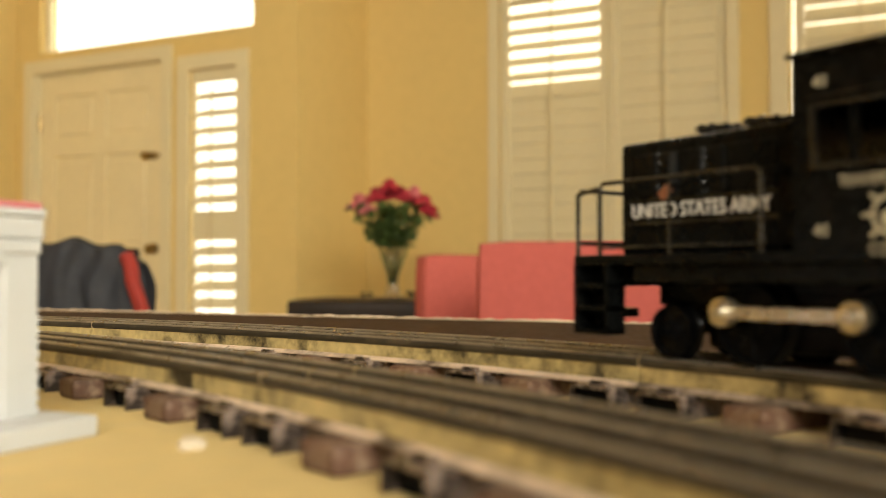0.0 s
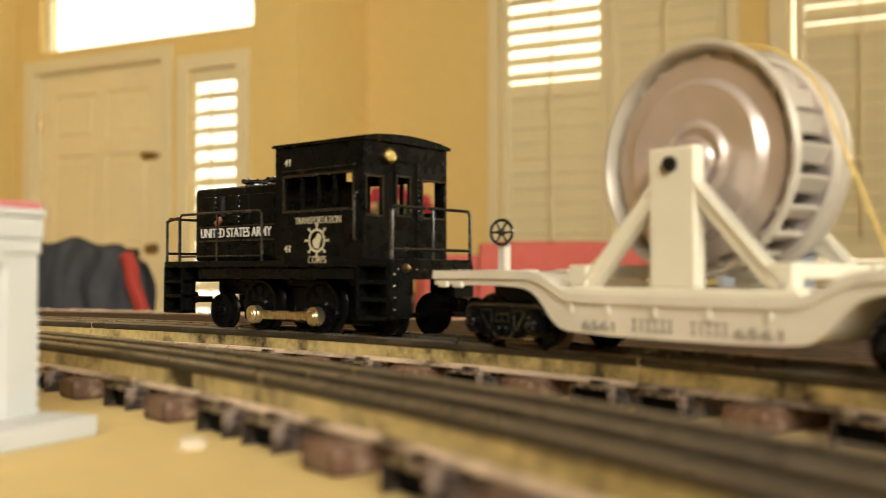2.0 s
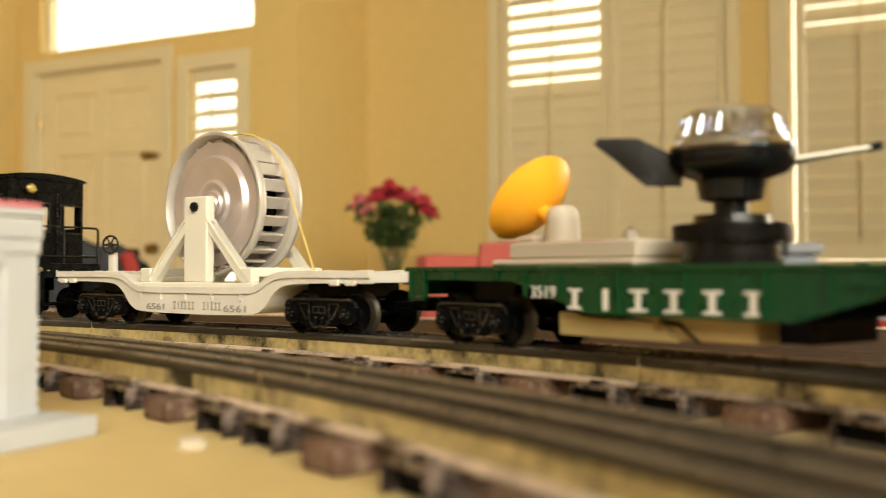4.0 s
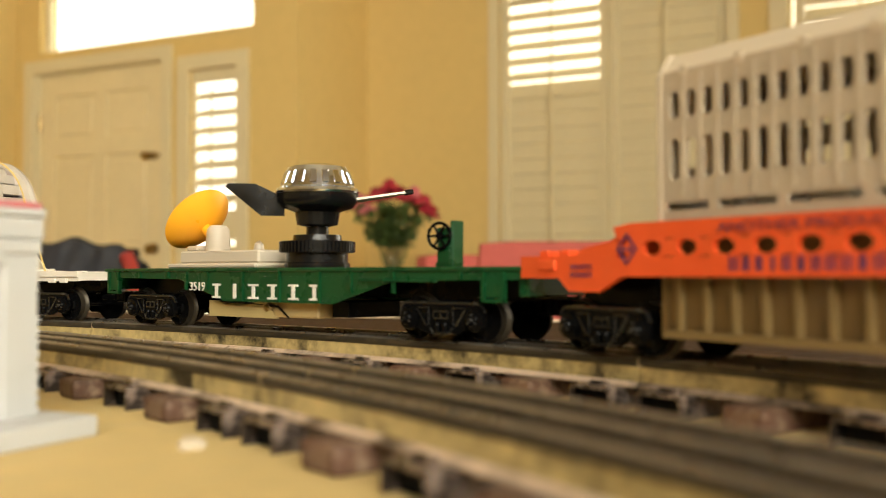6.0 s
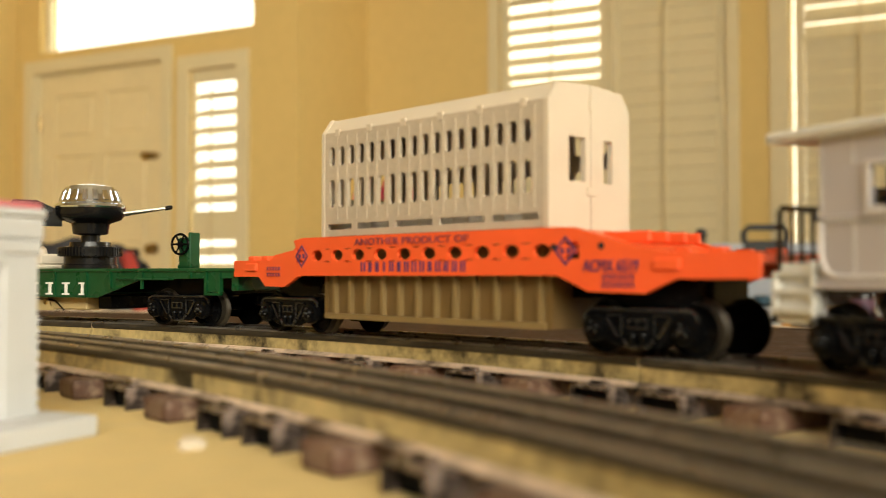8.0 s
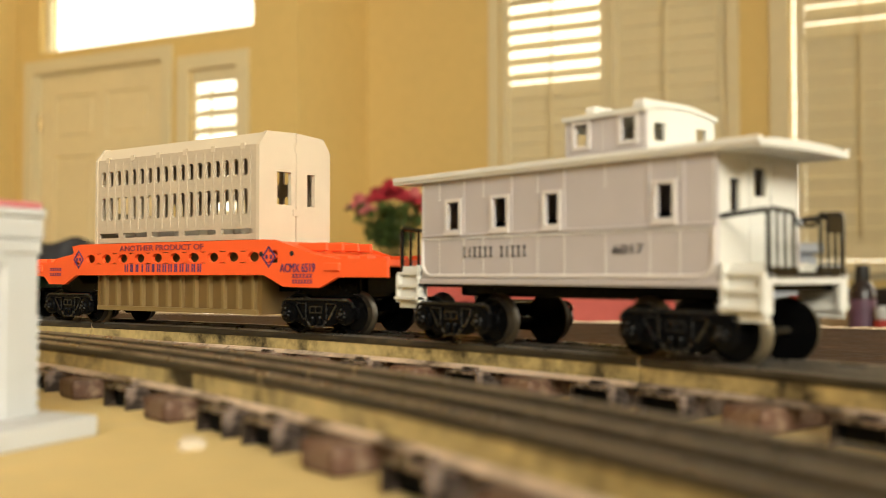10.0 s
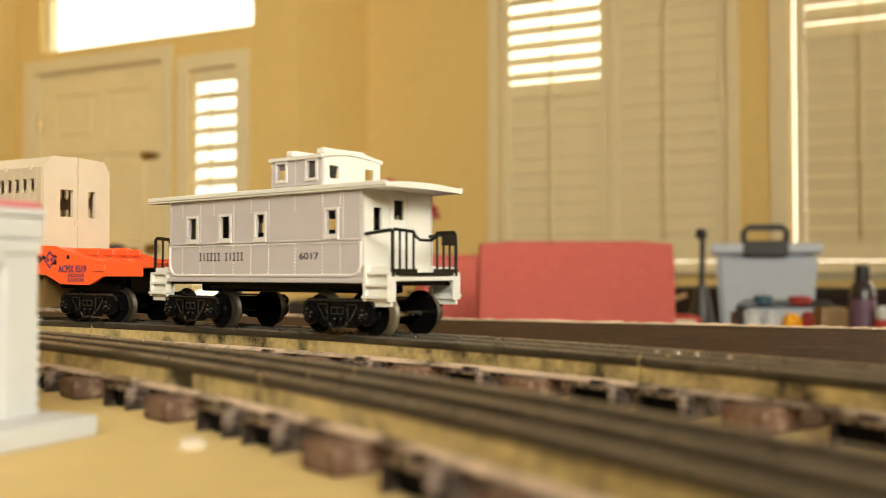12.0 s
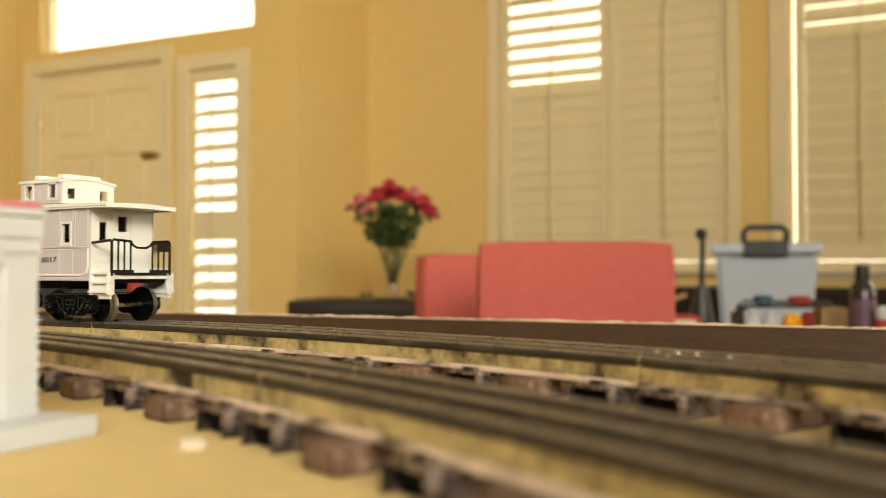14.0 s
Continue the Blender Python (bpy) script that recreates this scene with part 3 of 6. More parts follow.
def lay_ties(path, track, metal, wood):
    for kind, spots in (("tie", metal), ("wood_tie", wood)):
        for s in spots:
            x, y, a = path(s)
            jig = 0.0 if kind == "tie" else 0.06 * math.sin(s * 57)
            o = new(kind, tie_mesh if kind == "tie" else wood_mesh)
            o.parent = track
            o.matrix_basis = Matrix.Translation((x, y, TABLE + 0.0001)) @ Matrix.Rotation(a + jig, 4, "Z")
            if kind == "wood_tie":
                o["label"] = "chamfered brown wooden tie"
            else:
                i = new("hollow_shade", inner_mesh)
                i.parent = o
                for lat in (-0.0165, 0.0, 0.0165):
                    for e in (-1, 1):
                        c = new("rail_clip", clip_mesh)
                        c.parent = o
                        c.matrix_basis = Matrix.Translation((0, lat + e * 0.0052, 0))


MAIN_JOINTS = [-1.30, -1.04, -0.78, -0.52, -0.26, 0.125, 0.385, 0.645]
for track, s0, s1 in rails(on_main, list(zip(MAIN_JOINTS, MAIN_JOINTS[1:])), "curved three-rail tinplate track with dark metal and wooden ties", 0.1):
    n = round((s1 - s0) / 0.078)
    d = (s1 - s0 - 0.032) / n
    lay_ties(on_main, track, [s0 + 0.016 + d * k for k in range(n + 1)], [s0 + 0.016 + d * (k + 0.5) for k in range(n)])
SIDE_JOINTS = [-0.537, -0.277, -0.017, 0.243, 0.503]
for track, s0, s1 in rails(on_siding, list(zip(SIDE_JOINTS, SIDE_JOINTS[1:])), "curved three-rail tinplate siding track beside the sand ground"):
    n = 3
    d = (s1 - s0 - 0.032) / n
    lay_ties(on_siding, track, [s0 + 0.016 + d * k for k in range(n + 1)], [s0 + 0.016 + d * (k + 0.5) for k in range(n)])
# ---- furniture and things behind the table ----
FACING = TURN


def at(x, y, z, turn=FACING):
    return pose(x, y, z, 0, 0, turn)


def cushion(x0, y0, z0, x1, y1, z1, r, puff=0.0):
    """A padded block with rounded edges and a slight swell."""
    bm = box(x0, y0, z0, x1, y1, z1)
    bmesh.ops.subdivide_edges(bm, edges=bm.edges[:], cuts=5, use_grid_fill=True)
    cx, cy, cz = (x0 + x1) / 2, (y0 + y1) / 2, (z0 + z1) / 2
    hx, hy, hz = (x1 - x0) / 2, (y1 - y0) / 2, (z1 - z0) / 2
    for v in bm.verts:
        u = [(v.co.x - cx) / hx, (v.co.y - cy) / hy, (v.co.z - cz) / hz]
        d = Vector((max(abs(u[0]) * hx - hx + r, 0), max(abs(u[1]) * hy - hy + r, 0), max(abs(u[2]) * hz - hz + r, 0)))
        if d.length > r:
            k = r / d.length
            for i, h in enumerate((hx, hy, hz)):
                if d[i] > 0:
                    s = 1 if u[i] > 0 else -1
                    v.co[i] = (cx, cy, cz)[i] + s * (h - r + d[i] * k)
        if puff:
            v.co.y += puff * (1 if u[1] > 0 else -1) * (1 - u[0] ** 2) * (1 - u[2] ** 2) * (abs(u[1]) > 0.99)
    return bm


def dining_chair(x, y, turn, w, top, label):
    ch = tagged(empty("dining_chair", at(x, y, 0, turn)), label, "chair", "upholstered chairs")
    part("backrest", cushion(-w / 2, -0.04, 0.42, w / 2, 0.04, top, 0.022, 0.01), SALMON, ch, smooth=True)
    part("seat", cushion(-w / 2, 0.03, 0.36, w / 2, 0.50, 0.47, 0.03), SALMON, ch, smooth=True)
    for lx in (-w / 2 + 0.03, w / 2 - 0.03):
        for ly in (0.0, 0.46):
            part("leg", prism([(lx - 0.022, 0.40), (lx + 0.022, 0.40), (lx + 0.015, 0.0), (lx - 0.015, 0.0)], ly - 0.02, ly + 0.02), DARKWOOD, ch)
    return ch


dining_chair(-0.775, 2.43, FACING, 0.515, 0.884, "coral red upholstered dining chair with a straight back")
dining_chair(-1.27, 2.843, FACING + 32, 0.36, 0.860, "coral red upholstered chair turned away beside another")
post_ = tagged(empty("wooden_post", at(-1.03, 2.50, 0)), "plain pale wooden post standing between the chairs", "post")
part("post", box(-0.012, 0.06, 0.0, 0.012, 0.08, 0.74, 0.003), material("pale_pine", (0.50, 0.33, 0.18), 0.6, vary=0.2, grain=60), post_)

# low dark cabinet with the flowers
cab_ = tagged(empty("low_cabinet", at(-2.20, 3.72, 0)), "dark brown low cabinet with rounded top edges", "cabinet")
part("body", box(-0.27, -0.20, 0.06, 0.52, 0.22, 0.585, 0.01), DARKWOOD, cab_)
part("top", cushion(-0.285, -0.23, 0.585, 0.55, 0.25, 0.692, 0.030), DARKWOOD, cab_, smooth=True)
for lx in (-0.24, 0.49):
    for ly in (-0.17, 0.19):
        part("leg", box(lx - 0.02, ly - 0.02, 0, lx + 0.02, ly + 0.02, 0.06), DARKWOOD, cab_)

vase = tagged(empty("flower_vase", at(-2.055, 3.784, 0.692)), "clear glass vase of dark red and pink roses on the cabinet", "vase")


def bouquet():
    rng = random.Random(4)
    part("glass", lathe([(0.0, 0.004), (0.030, 0.004), (0.034, 0.0), (0.036, 0.012), (0.026, 0.06), (0.028, 0.14), (0.042, 0.215), (0.039, 0.215), (0.025, 0.14), (0.023, 0.06), (0.030, 0.016), (0.0, 0.012)], 32), GLASS, vase, smooth=True)
    heads = [(-0.150, 0.00, 0.435, 0.048, 1), (-0.015, 0.01, 0.500, 0.050, 0), (0.055, -0.04, 0.455, 0.042, 0), (0.140, 0.01, 0.430, 0.050, 0), (0.095, 0.06, 0.475, 0.045, 1), (-0.080, 0.05, 0.470, 0.044, 0),
             (-0.060, -0.05, 0.450, 0.040, 0), (0.020, 0.08, 0.480, 0.044, 0), (-0.115, -0.03, 0.400, 0.036, 1), (0.165, -0.01, 0.390, 0.040, 0)]
    for hx, hy, hz, r, pink in heads:
        r *= 1.30
        bm = bmesh.new()
        for ring_, (n, rr, tilt) in enumerate(((3, 0.30, 8), (5, 0.58, 22), (6, 0.85, 42), (7, 1.0, 62))):
            for k in range(n):
                a = 2 * math.pi * (k + 0.37 * ring_) / n + rng.uniform(-0.15, 0.15)
                petal = bmesh.new()
                bmesh.ops.create_grid(petal, x_segments=3, y_segments=3, size=r * 0.52)
                for v in petal.verts:
                    u, t = v.co.x / (r * 0.52), v.co.y / (r * 0.52)
                    v.co.x *= 1.0 - 0.35 * t * t
                    v.co.z = -0.35 * r * (u * u) + 0.12 * r * t * t
                m = Matrix.Rotation(a, 4, "Z") @ Matrix.Translation((0, -r * rr * 0.62, 0)) @ Matrix.Rotation(radians(78 - tilt * 0.9), 4, "X")
                join(bm, petal, m)
        rose = part("rose", bm, PINKROSE if pink else ROSE, vase, "pink rose head" if pink else "dark red rose head", smooth=True, m=Matrix.Translation((hx, hy, hz)) @ Matrix.Rotation(hx * 2.2, 4, "Y"))
        part("stem", rod([(0, 0, 0), (-hx * 0.45, -hy * 0.4, (0.20 - hz) * 0.6), (-hx * 0.95, -hy * 0.95, 0.06 - hz)], 0.0035, 6), LEAF, rose, m=Matrix.Rotation(-hx * 2.2, 4, "Y"))
    bm = bmesh.new()
    for k in range(260):
        a, h = rng.uniform(0, 2 * math.pi), rng.uniform(0.23, 0.41)
        rad = rng.uniform(0.01, 0.07 + 0.55 * (h - 0.22))
        leaf = bmesh.new()
        bmesh.ops.create_grid(leaf, x_segments=2, y_segments=3, size=0.5)
        for v in leaf.verts:
            t = v.co.y * 2
            v.co = Vector((v.co.x * 0.030 * (1 - t * t * 0.95), v.co.y * 0.062, -0.006 * t * t + 0.006 * abs(v.co.x)))
        join(bm, leaf, Matrix.Translation((rad * math.cos(a) * 1.2, rad * math.sin(a), h)) @ Euler((rng.uniform(-1.1, 1.1), rng.uniform(-0.9, 0.9), rng.uniform(0, 6.3))).to_matrix().to_4x4())
    o = part("leaves", bm, LEAF, vase, "green rose leaves")
    o["kind"] = "stuff"


bouquet()
bowl = tagged(part("glass_bowl", lathe([(0.0, 0.003), (0.022, 0.0), (0.024, 0.004), (0.040, 0.032), (0.037, 0.032), (0.020, 0.007), (0.0, 0.006)], 28), GLASS, None, smooth=True, m=at(-1.955, 3.80, 0.692)), "small clear glass bowl on the dark cabinet", "bowl")
tagged(part("glass_bowl", lathe([(0.0, 0.003), (0.020, 0.0), (0.023, 0.004), (0.028, 0.024), (0.026, 0.024), (0.018, 0.007), (0.0, 0.006)], 28), GLASS, None, smooth=True, m=at(-2.14, 3.70, 0.692)), "small clear glass candle bowl on the dark cabinet", "bowl")

# chair with a jacket thrown over its back
jchair = tagged(empty("side_chair", at(-2.52, 2.42, 0)), "dark wooden chair under a thrown jacket", "chair")
part("backrest", box(-0.20, -0.015, 0.44, 0.20, 0.015, 0.885, 0.008), DARKWOOD, jchair)
part("seat", box(-0.21, 0.015, 0.42, 0.21, 0.42, 0.455, 0.008), DARKWOOD, jchair)
for lx in (-0.185, 0.185):
    for ly in (0.0, 0.40):
        part("leg", box(lx - 0.018, ly - 0.015, 0, lx + 0.018, ly + 0.015, 0.42), DARKWOOD, jchair)
jacket = tagged(empty("jacket", at(-2.52, 2.42, 0)), "dark navy jacket with red lining draped over a chair back", "jacket")


def drape():
    """Cloth hung over the chair back: a folded sheet with thickness and creases."""
    nx, nz = 40, 46
    bm = bmesh.new()
    grid = []
    for i in range(nx + 1):
        u = i / nx
        x = -0.235 + 0.46 * u
        crown = 0.915 - 0.045 * (abs(u - 0.42) * 2) ** 2.4 + 0.010 * math.sin(u * 17)
        col = []
        for j in range(nz + 1):
            t = j / nz * 2 - 1
            fold = 0.030 * noise.noise((u * 5.5, t * 1.6, 3.1)) * min(1, abs(t) * 2.2) + 0.012 * noise.noise((u * 13, t * 4, 8.2))
            y = (0.030 + 0.055 * min(1, abs(t) * 1.8) + fold) * (1 if t > 0 else -1) if abs(t) > 0.04 else 0.0
            z = crown - 0.47 * abs(t) ** 1.15 - 0.02 * math.sin(u * 9 + 2) * abs(t)
            col.append(bm.verts.new((x + 0.035 * abs(t) * (u - 0.5) * 2 + 0.008 * math.sin(t * 13 + u * 5), y, z)))
        grid.append(col)
    for i in range(nx):
        for j in range(nz):
            bm.faces.new((grid[i][j], grid[i + 1][j], grid[i + 1][j + 1], grid[i][j + 1]))
    bmesh.ops.recalc_face_normals(bm, faces=bm.faces)
    bmesh.ops.solidify(bm, geom=bm.faces[:], thickness=0.006)
    return bm


part("shell", drape(), NAVYCLOTH, jacket, smooth=True)
bm = rod([(0.185, -0.085, 0.86), (0.205, -0.10, 0.82), (0.215, -0.112, 0.77), (0.235, -0.118, 0.72), (0.262, -0.122, 0.64)], 0.024, 10)
part("lining", bm, REDCLOTH, jacket, "red lining showing at its edge", smooth=True)

# side table behind, with tub, caddy and bottle
st = tagged(empty("side_table", at(-0.25, 3.00, 0)), "dark wooden side table holding a storage tub and bottles", "table")
part("tabletop", box(-0.75, -0.62, 0.595, 0.62, 0.55, 0.620, 0.004), DARKWOOD, st)
for lx in (-0.70, 0.57):
    for ly in (-0.57, 0.50):
        part("leg", box(lx - 0.025, ly - 0.025, 0, lx + 0.025, ly + 0.025, 0.595), DARKWOOD, st)
TOPZ = 0.620
tub = tagged(empty("storage_tub", at(-0.41, 3.35, TOPZ, 8)), "pale blue-grey plastic storage tub with a black carrying handle", "tub")


def storage_tub():
    w0, w1, d0, d1, h = 0.140, 0.157, 0.10, 0.115, 0.245
    bm = bmesh.new()
    lo = [bm.verts.new((sx * w0, sy * d0, 0)) for sx, sy in ((-1, -1), (1, -1), (1, 1), (-1, 1))]
    hi = [bm.verts.new((sx * w1, sy * d1, h)) for sx, sy in ((-1, -1), (1, -1), (1, 1), (-1, 1))]
    bm.faces.new(lo)
    bm.faces.new(hi)
    for k in range(4):
        bm.faces.new((lo[k], lo[(k + 1) % 4], hi[(k + 1) % 4], hi[k]))
    bmesh.ops.bevel(bm, geom=bm.edges[:], offset=0.014, segments=3, affect="EDGES")
    part("body", bm, TUB, tub, smooth=True)
    lid = part("lid", box(-0.173, -0.130, h - 0.002, 0.173, 0.130, h + 0.032, 0.008, 2), TUB, tub, "pale blue-grey lid with a rolled rim")
    part("latch", box(-0.068, -0.140, h - 0.012, 0.068, -0.126, h + 0.040, 0.006), LIDBLACK, lid, "black plastic latch")
    part("handle", rod([(-0.066, 0, h + 0.030), (-0.068, 0, h + 0.072), (-0.055, 0, h + 0.088), (0.055, 0, h + 0.088), (0.068, 0, h + 0.072), (0.066, 0, h + 0.030)], 0.011, 10), LIDBLACK, lid, "black carrying handle", smooth=True)


storage_tub()
stand = tagged(empty("black_stand", at(-0.565, 3.06, TOPZ)), "slim black stand with a round head", "stand")
part("base", lathe([(0.0, 0.0), (0.040, 0.0), (0.042, 0.008), (0.034, 0.06), (0.020, 0.14), (0.0, 0.145)], 24), LIDBLACK, stand, smooth=True)
part("pole", rod([(0, 0, 0.12), (0.004, 0, 0.30)], 0.009, 10), LIDBLACK, stand, smooth=True)
part("head", lathe([(0.0, 0.285), (0.014, 0.288), (0.020, 0.302), (0.014, 0.318), (0.0, 0.322)], 20), LIDBLACK, stand, smooth=True)
caddy = tagged(empty("tool_caddy", at(-0.31, 2.78, TOPZ)), "black open tool caddy filled with small white and yellow bottles", "caddy")
part("tray", boxes([(-0.115, -0.05, 0, 0.115, 0.05, 0.014), (-0.115, -0.05, 0.012, -0.107, 0.05, 0.075), (0.107, -0.05, 0.012, 0.115, 0.05, 0.075)], 0.003), LIDBLACK, caddy)
part("handle", rod([(-0.111, -0.02, 0.06), (-0.108, -0.02, 0.088), (-0.095, -0.02, 0.097), (0.13, -0.02, 0.097), (0.142, -0.02, 0.085), (0.145, -0.02, 0.0)], 0.012, 8), LIDBLACK, caddy, smooth=True)
part("cap", lathe([(0.0, 0.095), (0.026, 0.097), (0.026, 0.118), (0.0, 0.122)], 18), material("teal_cap_plastic", (0.02, 0.07, 0.11), 0.5), caddy, "dark teal bottle cap", smooth=True, m=pose(-0.045, -0.02, 0))
part("cap", lathe([(0.0, 0.095), (0.030, 0.097), (0.030, 0.116), (0.0, 0.120)], 18), REDCLOTH, caddy, "red bottle cap", smooth=True, m=pose(0.055, -0.02, 0))
for bx, br, bh, mat, lab in ((-0.070, 0.030, 0.082, STATION, "white bottle"), (-0.018, 0.024, 0.076, STATION, "white jar"), (0.040, 0.026, 0.070, YELLOW, "yellow jar"), (0.084, 0.020, 0.075, REDCLOTH, "red jar")):
    part("jar", lathe([(0.0, 0.014), (br, 0.014), (br, bh * 0.8), (br * 0.6, bh * 0.92), (br * 0.6, bh), (0.0, bh)], 20), mat, caddy, lab, smooth=True, m=pose(bx, 0, 0))
bottle = tagged(empty("spray_bottle", at(-0.090, 2.64, TOPZ)), "dark brown plastic bottle with a purple label and black cap", "bottle")
part("body", lathe([(0.0, 0.0), (0.031, 0.0), (0.032, 0.006), (0.032, 0.125), (0.026, 0.150), (0.014, 0.165), (0.0, 0.165)], 28), material("dark_bottle_plastic", (0.02, 0.014, 0.016), 0.3, vary=0.1), bottle, smooth=True)
part("label", lathe([(0.0325, 0.025), (0.0328, 0.030), (0.0328, 0.110), (0.0325, 0.115)], 28), material("purple_label", (0.12, 0.06, 0.10), 0.5, vary=0.4, grain=30), bottle, "worn purple printed label", smooth=True)
part("cap", lathe([(0.017, 0.160), (0.018, 0.165), (0.016, 0.200), (0.0, 0.202)], 20), LIDBLACK, bottle, smooth=True)
small = tagged(empty("small_bottle", at(-0.045, 2.60, TOPZ)), "small dark bottle with a round white cap", "bottle")
part("body", lathe([(0.0, 0.0), (0.020, 0.0), (0.020, 0.058), (0.012, 0.070), (0.0, 0.070)], 20), REDCLOTH, small, smooth=True)
part("cap", lathe([(0.014, 0.066), (0.017, 0.074), (0.016, 0.094), (0.009, 0.100), (0.0, 0.100)], 20), STATION, small, smooth=True)
carton = tagged(part("carton", box(-0.035, -0.03, 0, 0.035, 0.03, 0.088, 0.002), material("tan_cardboard", (0.42, 0.30, 0.16), 0.8, vary=0.12, grain=60), None, m=at(-0.175, 2.80, TOPZ)), "small tan cardboard box on the side table", "box")
bag = tagged(empty("craft_bag", at(-0.615, 2.86, TOPZ)), "low red and cream cloth bag on the side table", "bag")
part("cloth", cushion(-0.085, -0.04, 0.0, 0.085, 0.04, 0.060, 0.026), REDCLOTH, bag, smooth=True)
part("flap", cushion(-0.080, -0.052, 0.006, 0.060, -0.036, 0.046, 0.007), CREAM, bag, "cream cloth flap", smooth=True)
part("strap", rod([(-0.06, 0, 0.05), (0.0, 0.01, 0.10), (0.045, 0.0, 0.118)], 0.008, 8), material("tan_strap", (0.40, 0.25, 0.12), 0.7), bag, smooth=True)
bench = tagged(empty("window_bench", at(0.35, 4.72, 0, 0)), "long dark wooden bench below the windows", "bench")
part("top", box(-1.5, -0.22, 0.690, 1.4, 0.22, 0.735, 0.006), DARKWOOD, bench)
part("front", box(-1.46, -0.19, 0.10, 1.36, -0.16, 0.690), DARKWOOD, bench)
for lx in (-1.42, 1.32):
    part("side", box(lx - 0.03, -0.155, 0, lx + 0.03, 0.20, 0.690), DARKWOOD, bench)

# ---- on the layout: the small white building and a loose chip ----
shack = tagged(empty("toy_building", pose(-0.2350, 0.2090, TABLE)), "small white plastic toy building with pink trim and red roof", "toy building")


def toy_building():
    part("base", box(-0.115, -0.18, 0.0, 0.0155, 0.0097, 0.0062, 0.0008), STATION, shack, "white plastic base plate")
    z0, z1 = 0.0062, 0.0675
    # front wall with a door opening and a window, towards the tracks' open side
    bm = holed(-0.150, z0, 0.0, z1 - 0.0035, [(-0.0360, z0, -0.0135, 0.0530), (-0.100, 0.030, -0.070, 0.055)], -0.003, 0.0)
    bm.transform(SWAP2)
    part("wall", bm, STATION, shack)
    part("wall", box(-0.100, -0.003, z0, -0.003, 0.0, z1 - 0.0035), STATION, shack)
    part("wall", box(-0.100, -0.150, z0, -0.003, -0.147, z1 - 0.0035), STATION, shack)
    part("wall", box(-0.103, -0.150, z0, -0.100, 0.0, z1 - 0.0035), STATION, shack)
    # clapboards on the end and round the corner
    for k in range(15):
        z = z0 + 0.0034 * k
        if z < 0.053:
            part("clapboard", prism([(-0.100, z), (-0.0005, z), (-0.0005, z + 0.0029), (-0.100, z + 0.0029)], 0.0, 0.0006), STATION, shack)
            if z < 0.036:
                part("corner_block", box(-0.0060, -0.0030, z + 0.0002, 0.0006, 0.0008, z + 0.0029, 0.0005, 1), STATION, shack)
    part("pilaster", box(-0.0005, -0.0120, z0, 0.0005, -0.0004, 0.0545, 0.0004, 1), STATION, shack)
    part("cornice", boxes([(-0.104, -0.152, 0.0545, 0.0010, 0.0010, 0.0590), (-0.104, -0.152, 0.0590, 0.0014, 0.0014, 0.0655), (-0.105, -0.153, 0.0655, 0.0020, 0.0020, 0.0682)], 0.0006), STATION, shack)
    part("roof", box(-0.103, -0.151, 0.0682, 0.0010, 0.0010, 0.0702, 0.0006), PINKPAINT, shack, "faded red roof sheet")
    d = part("door", box(-0.0030, -0.0360, z0, -0.0018, -0.0135, 0.0530), STATION, shack)
    for y in (-0.0175, -0.0212, -0.0260, -0.0310):
        part("pink_line", box(-0.0019, y, z0 + 0.002, -0.0011, y + 0.0018, 0.0525), PINKPAINT, d, "faded pink painted strip")
    part("lintel", box(-0.0005, -0.038, 0.0520, 0.0012, -0.0118, 0.0548), STATION, shack)


SWAP2 = Matrix(((0, 1, 0, 0), (1, 0, 0, 0), (0, 0, 1, 0), (0, 0, 0, 1)))
toy_building()


def chip(x, y, r, seed, z=TABLE):
    rng = random.Random(seed)
    bm = bmesh.new()
    bmesh.ops.create_icosphere(bm, subdivisions=2, radius=r)
    for v in bm.verts:
        v.co *= rng.uniform(0.75, 1.15)
        v.co.z = max(v.co.z * 0.55, -r * 0.25) + r * 0.25
    return tagged(part("foam_chip", bm, CREAM, None, m=pose(x, y, z, 0, 0, 40)), "small cream chip lying loose on the layout", "chip", "loose chips")


chip(-0.1800, 0.2135, 0.0041, 1)
chip(-0.2600, 0.2720, 0.0016, 2)
chip(-0.2580, 0.2790, 0.0012, 3)
for k, (s, off) in enumerate(((0.118, 0.0004), (0.137, -0.0006), (0.150, 0.0005), (0.128, 0.0002))):
    x, y, a = on_main(s)
    chip(x - off * math.sin(a), y + off * math.cos(a), 0.0009 + 0.0002 * (k % 2), 10 + k, RAIL - 0.0001)
# ---- the train: in each wagon x runs to its rear, y away from the sand ground, z up from the top of the rails ----
SWAP = Matrix(((0, 1, 0, 0), (1, 0, 0, 0), (0, 0, 1, 0), (0, 0, 0, 1)))  # a panel along x becomes one along y
SPIN = []   # what rolls: object, rest pose, radius


def across(outline, x0, x1):
    """A slab with the outline (y, z), from x0 to x1."""
    bm = prism(outline, x0, x1)
    bm.transform(SWAP)
    return bm


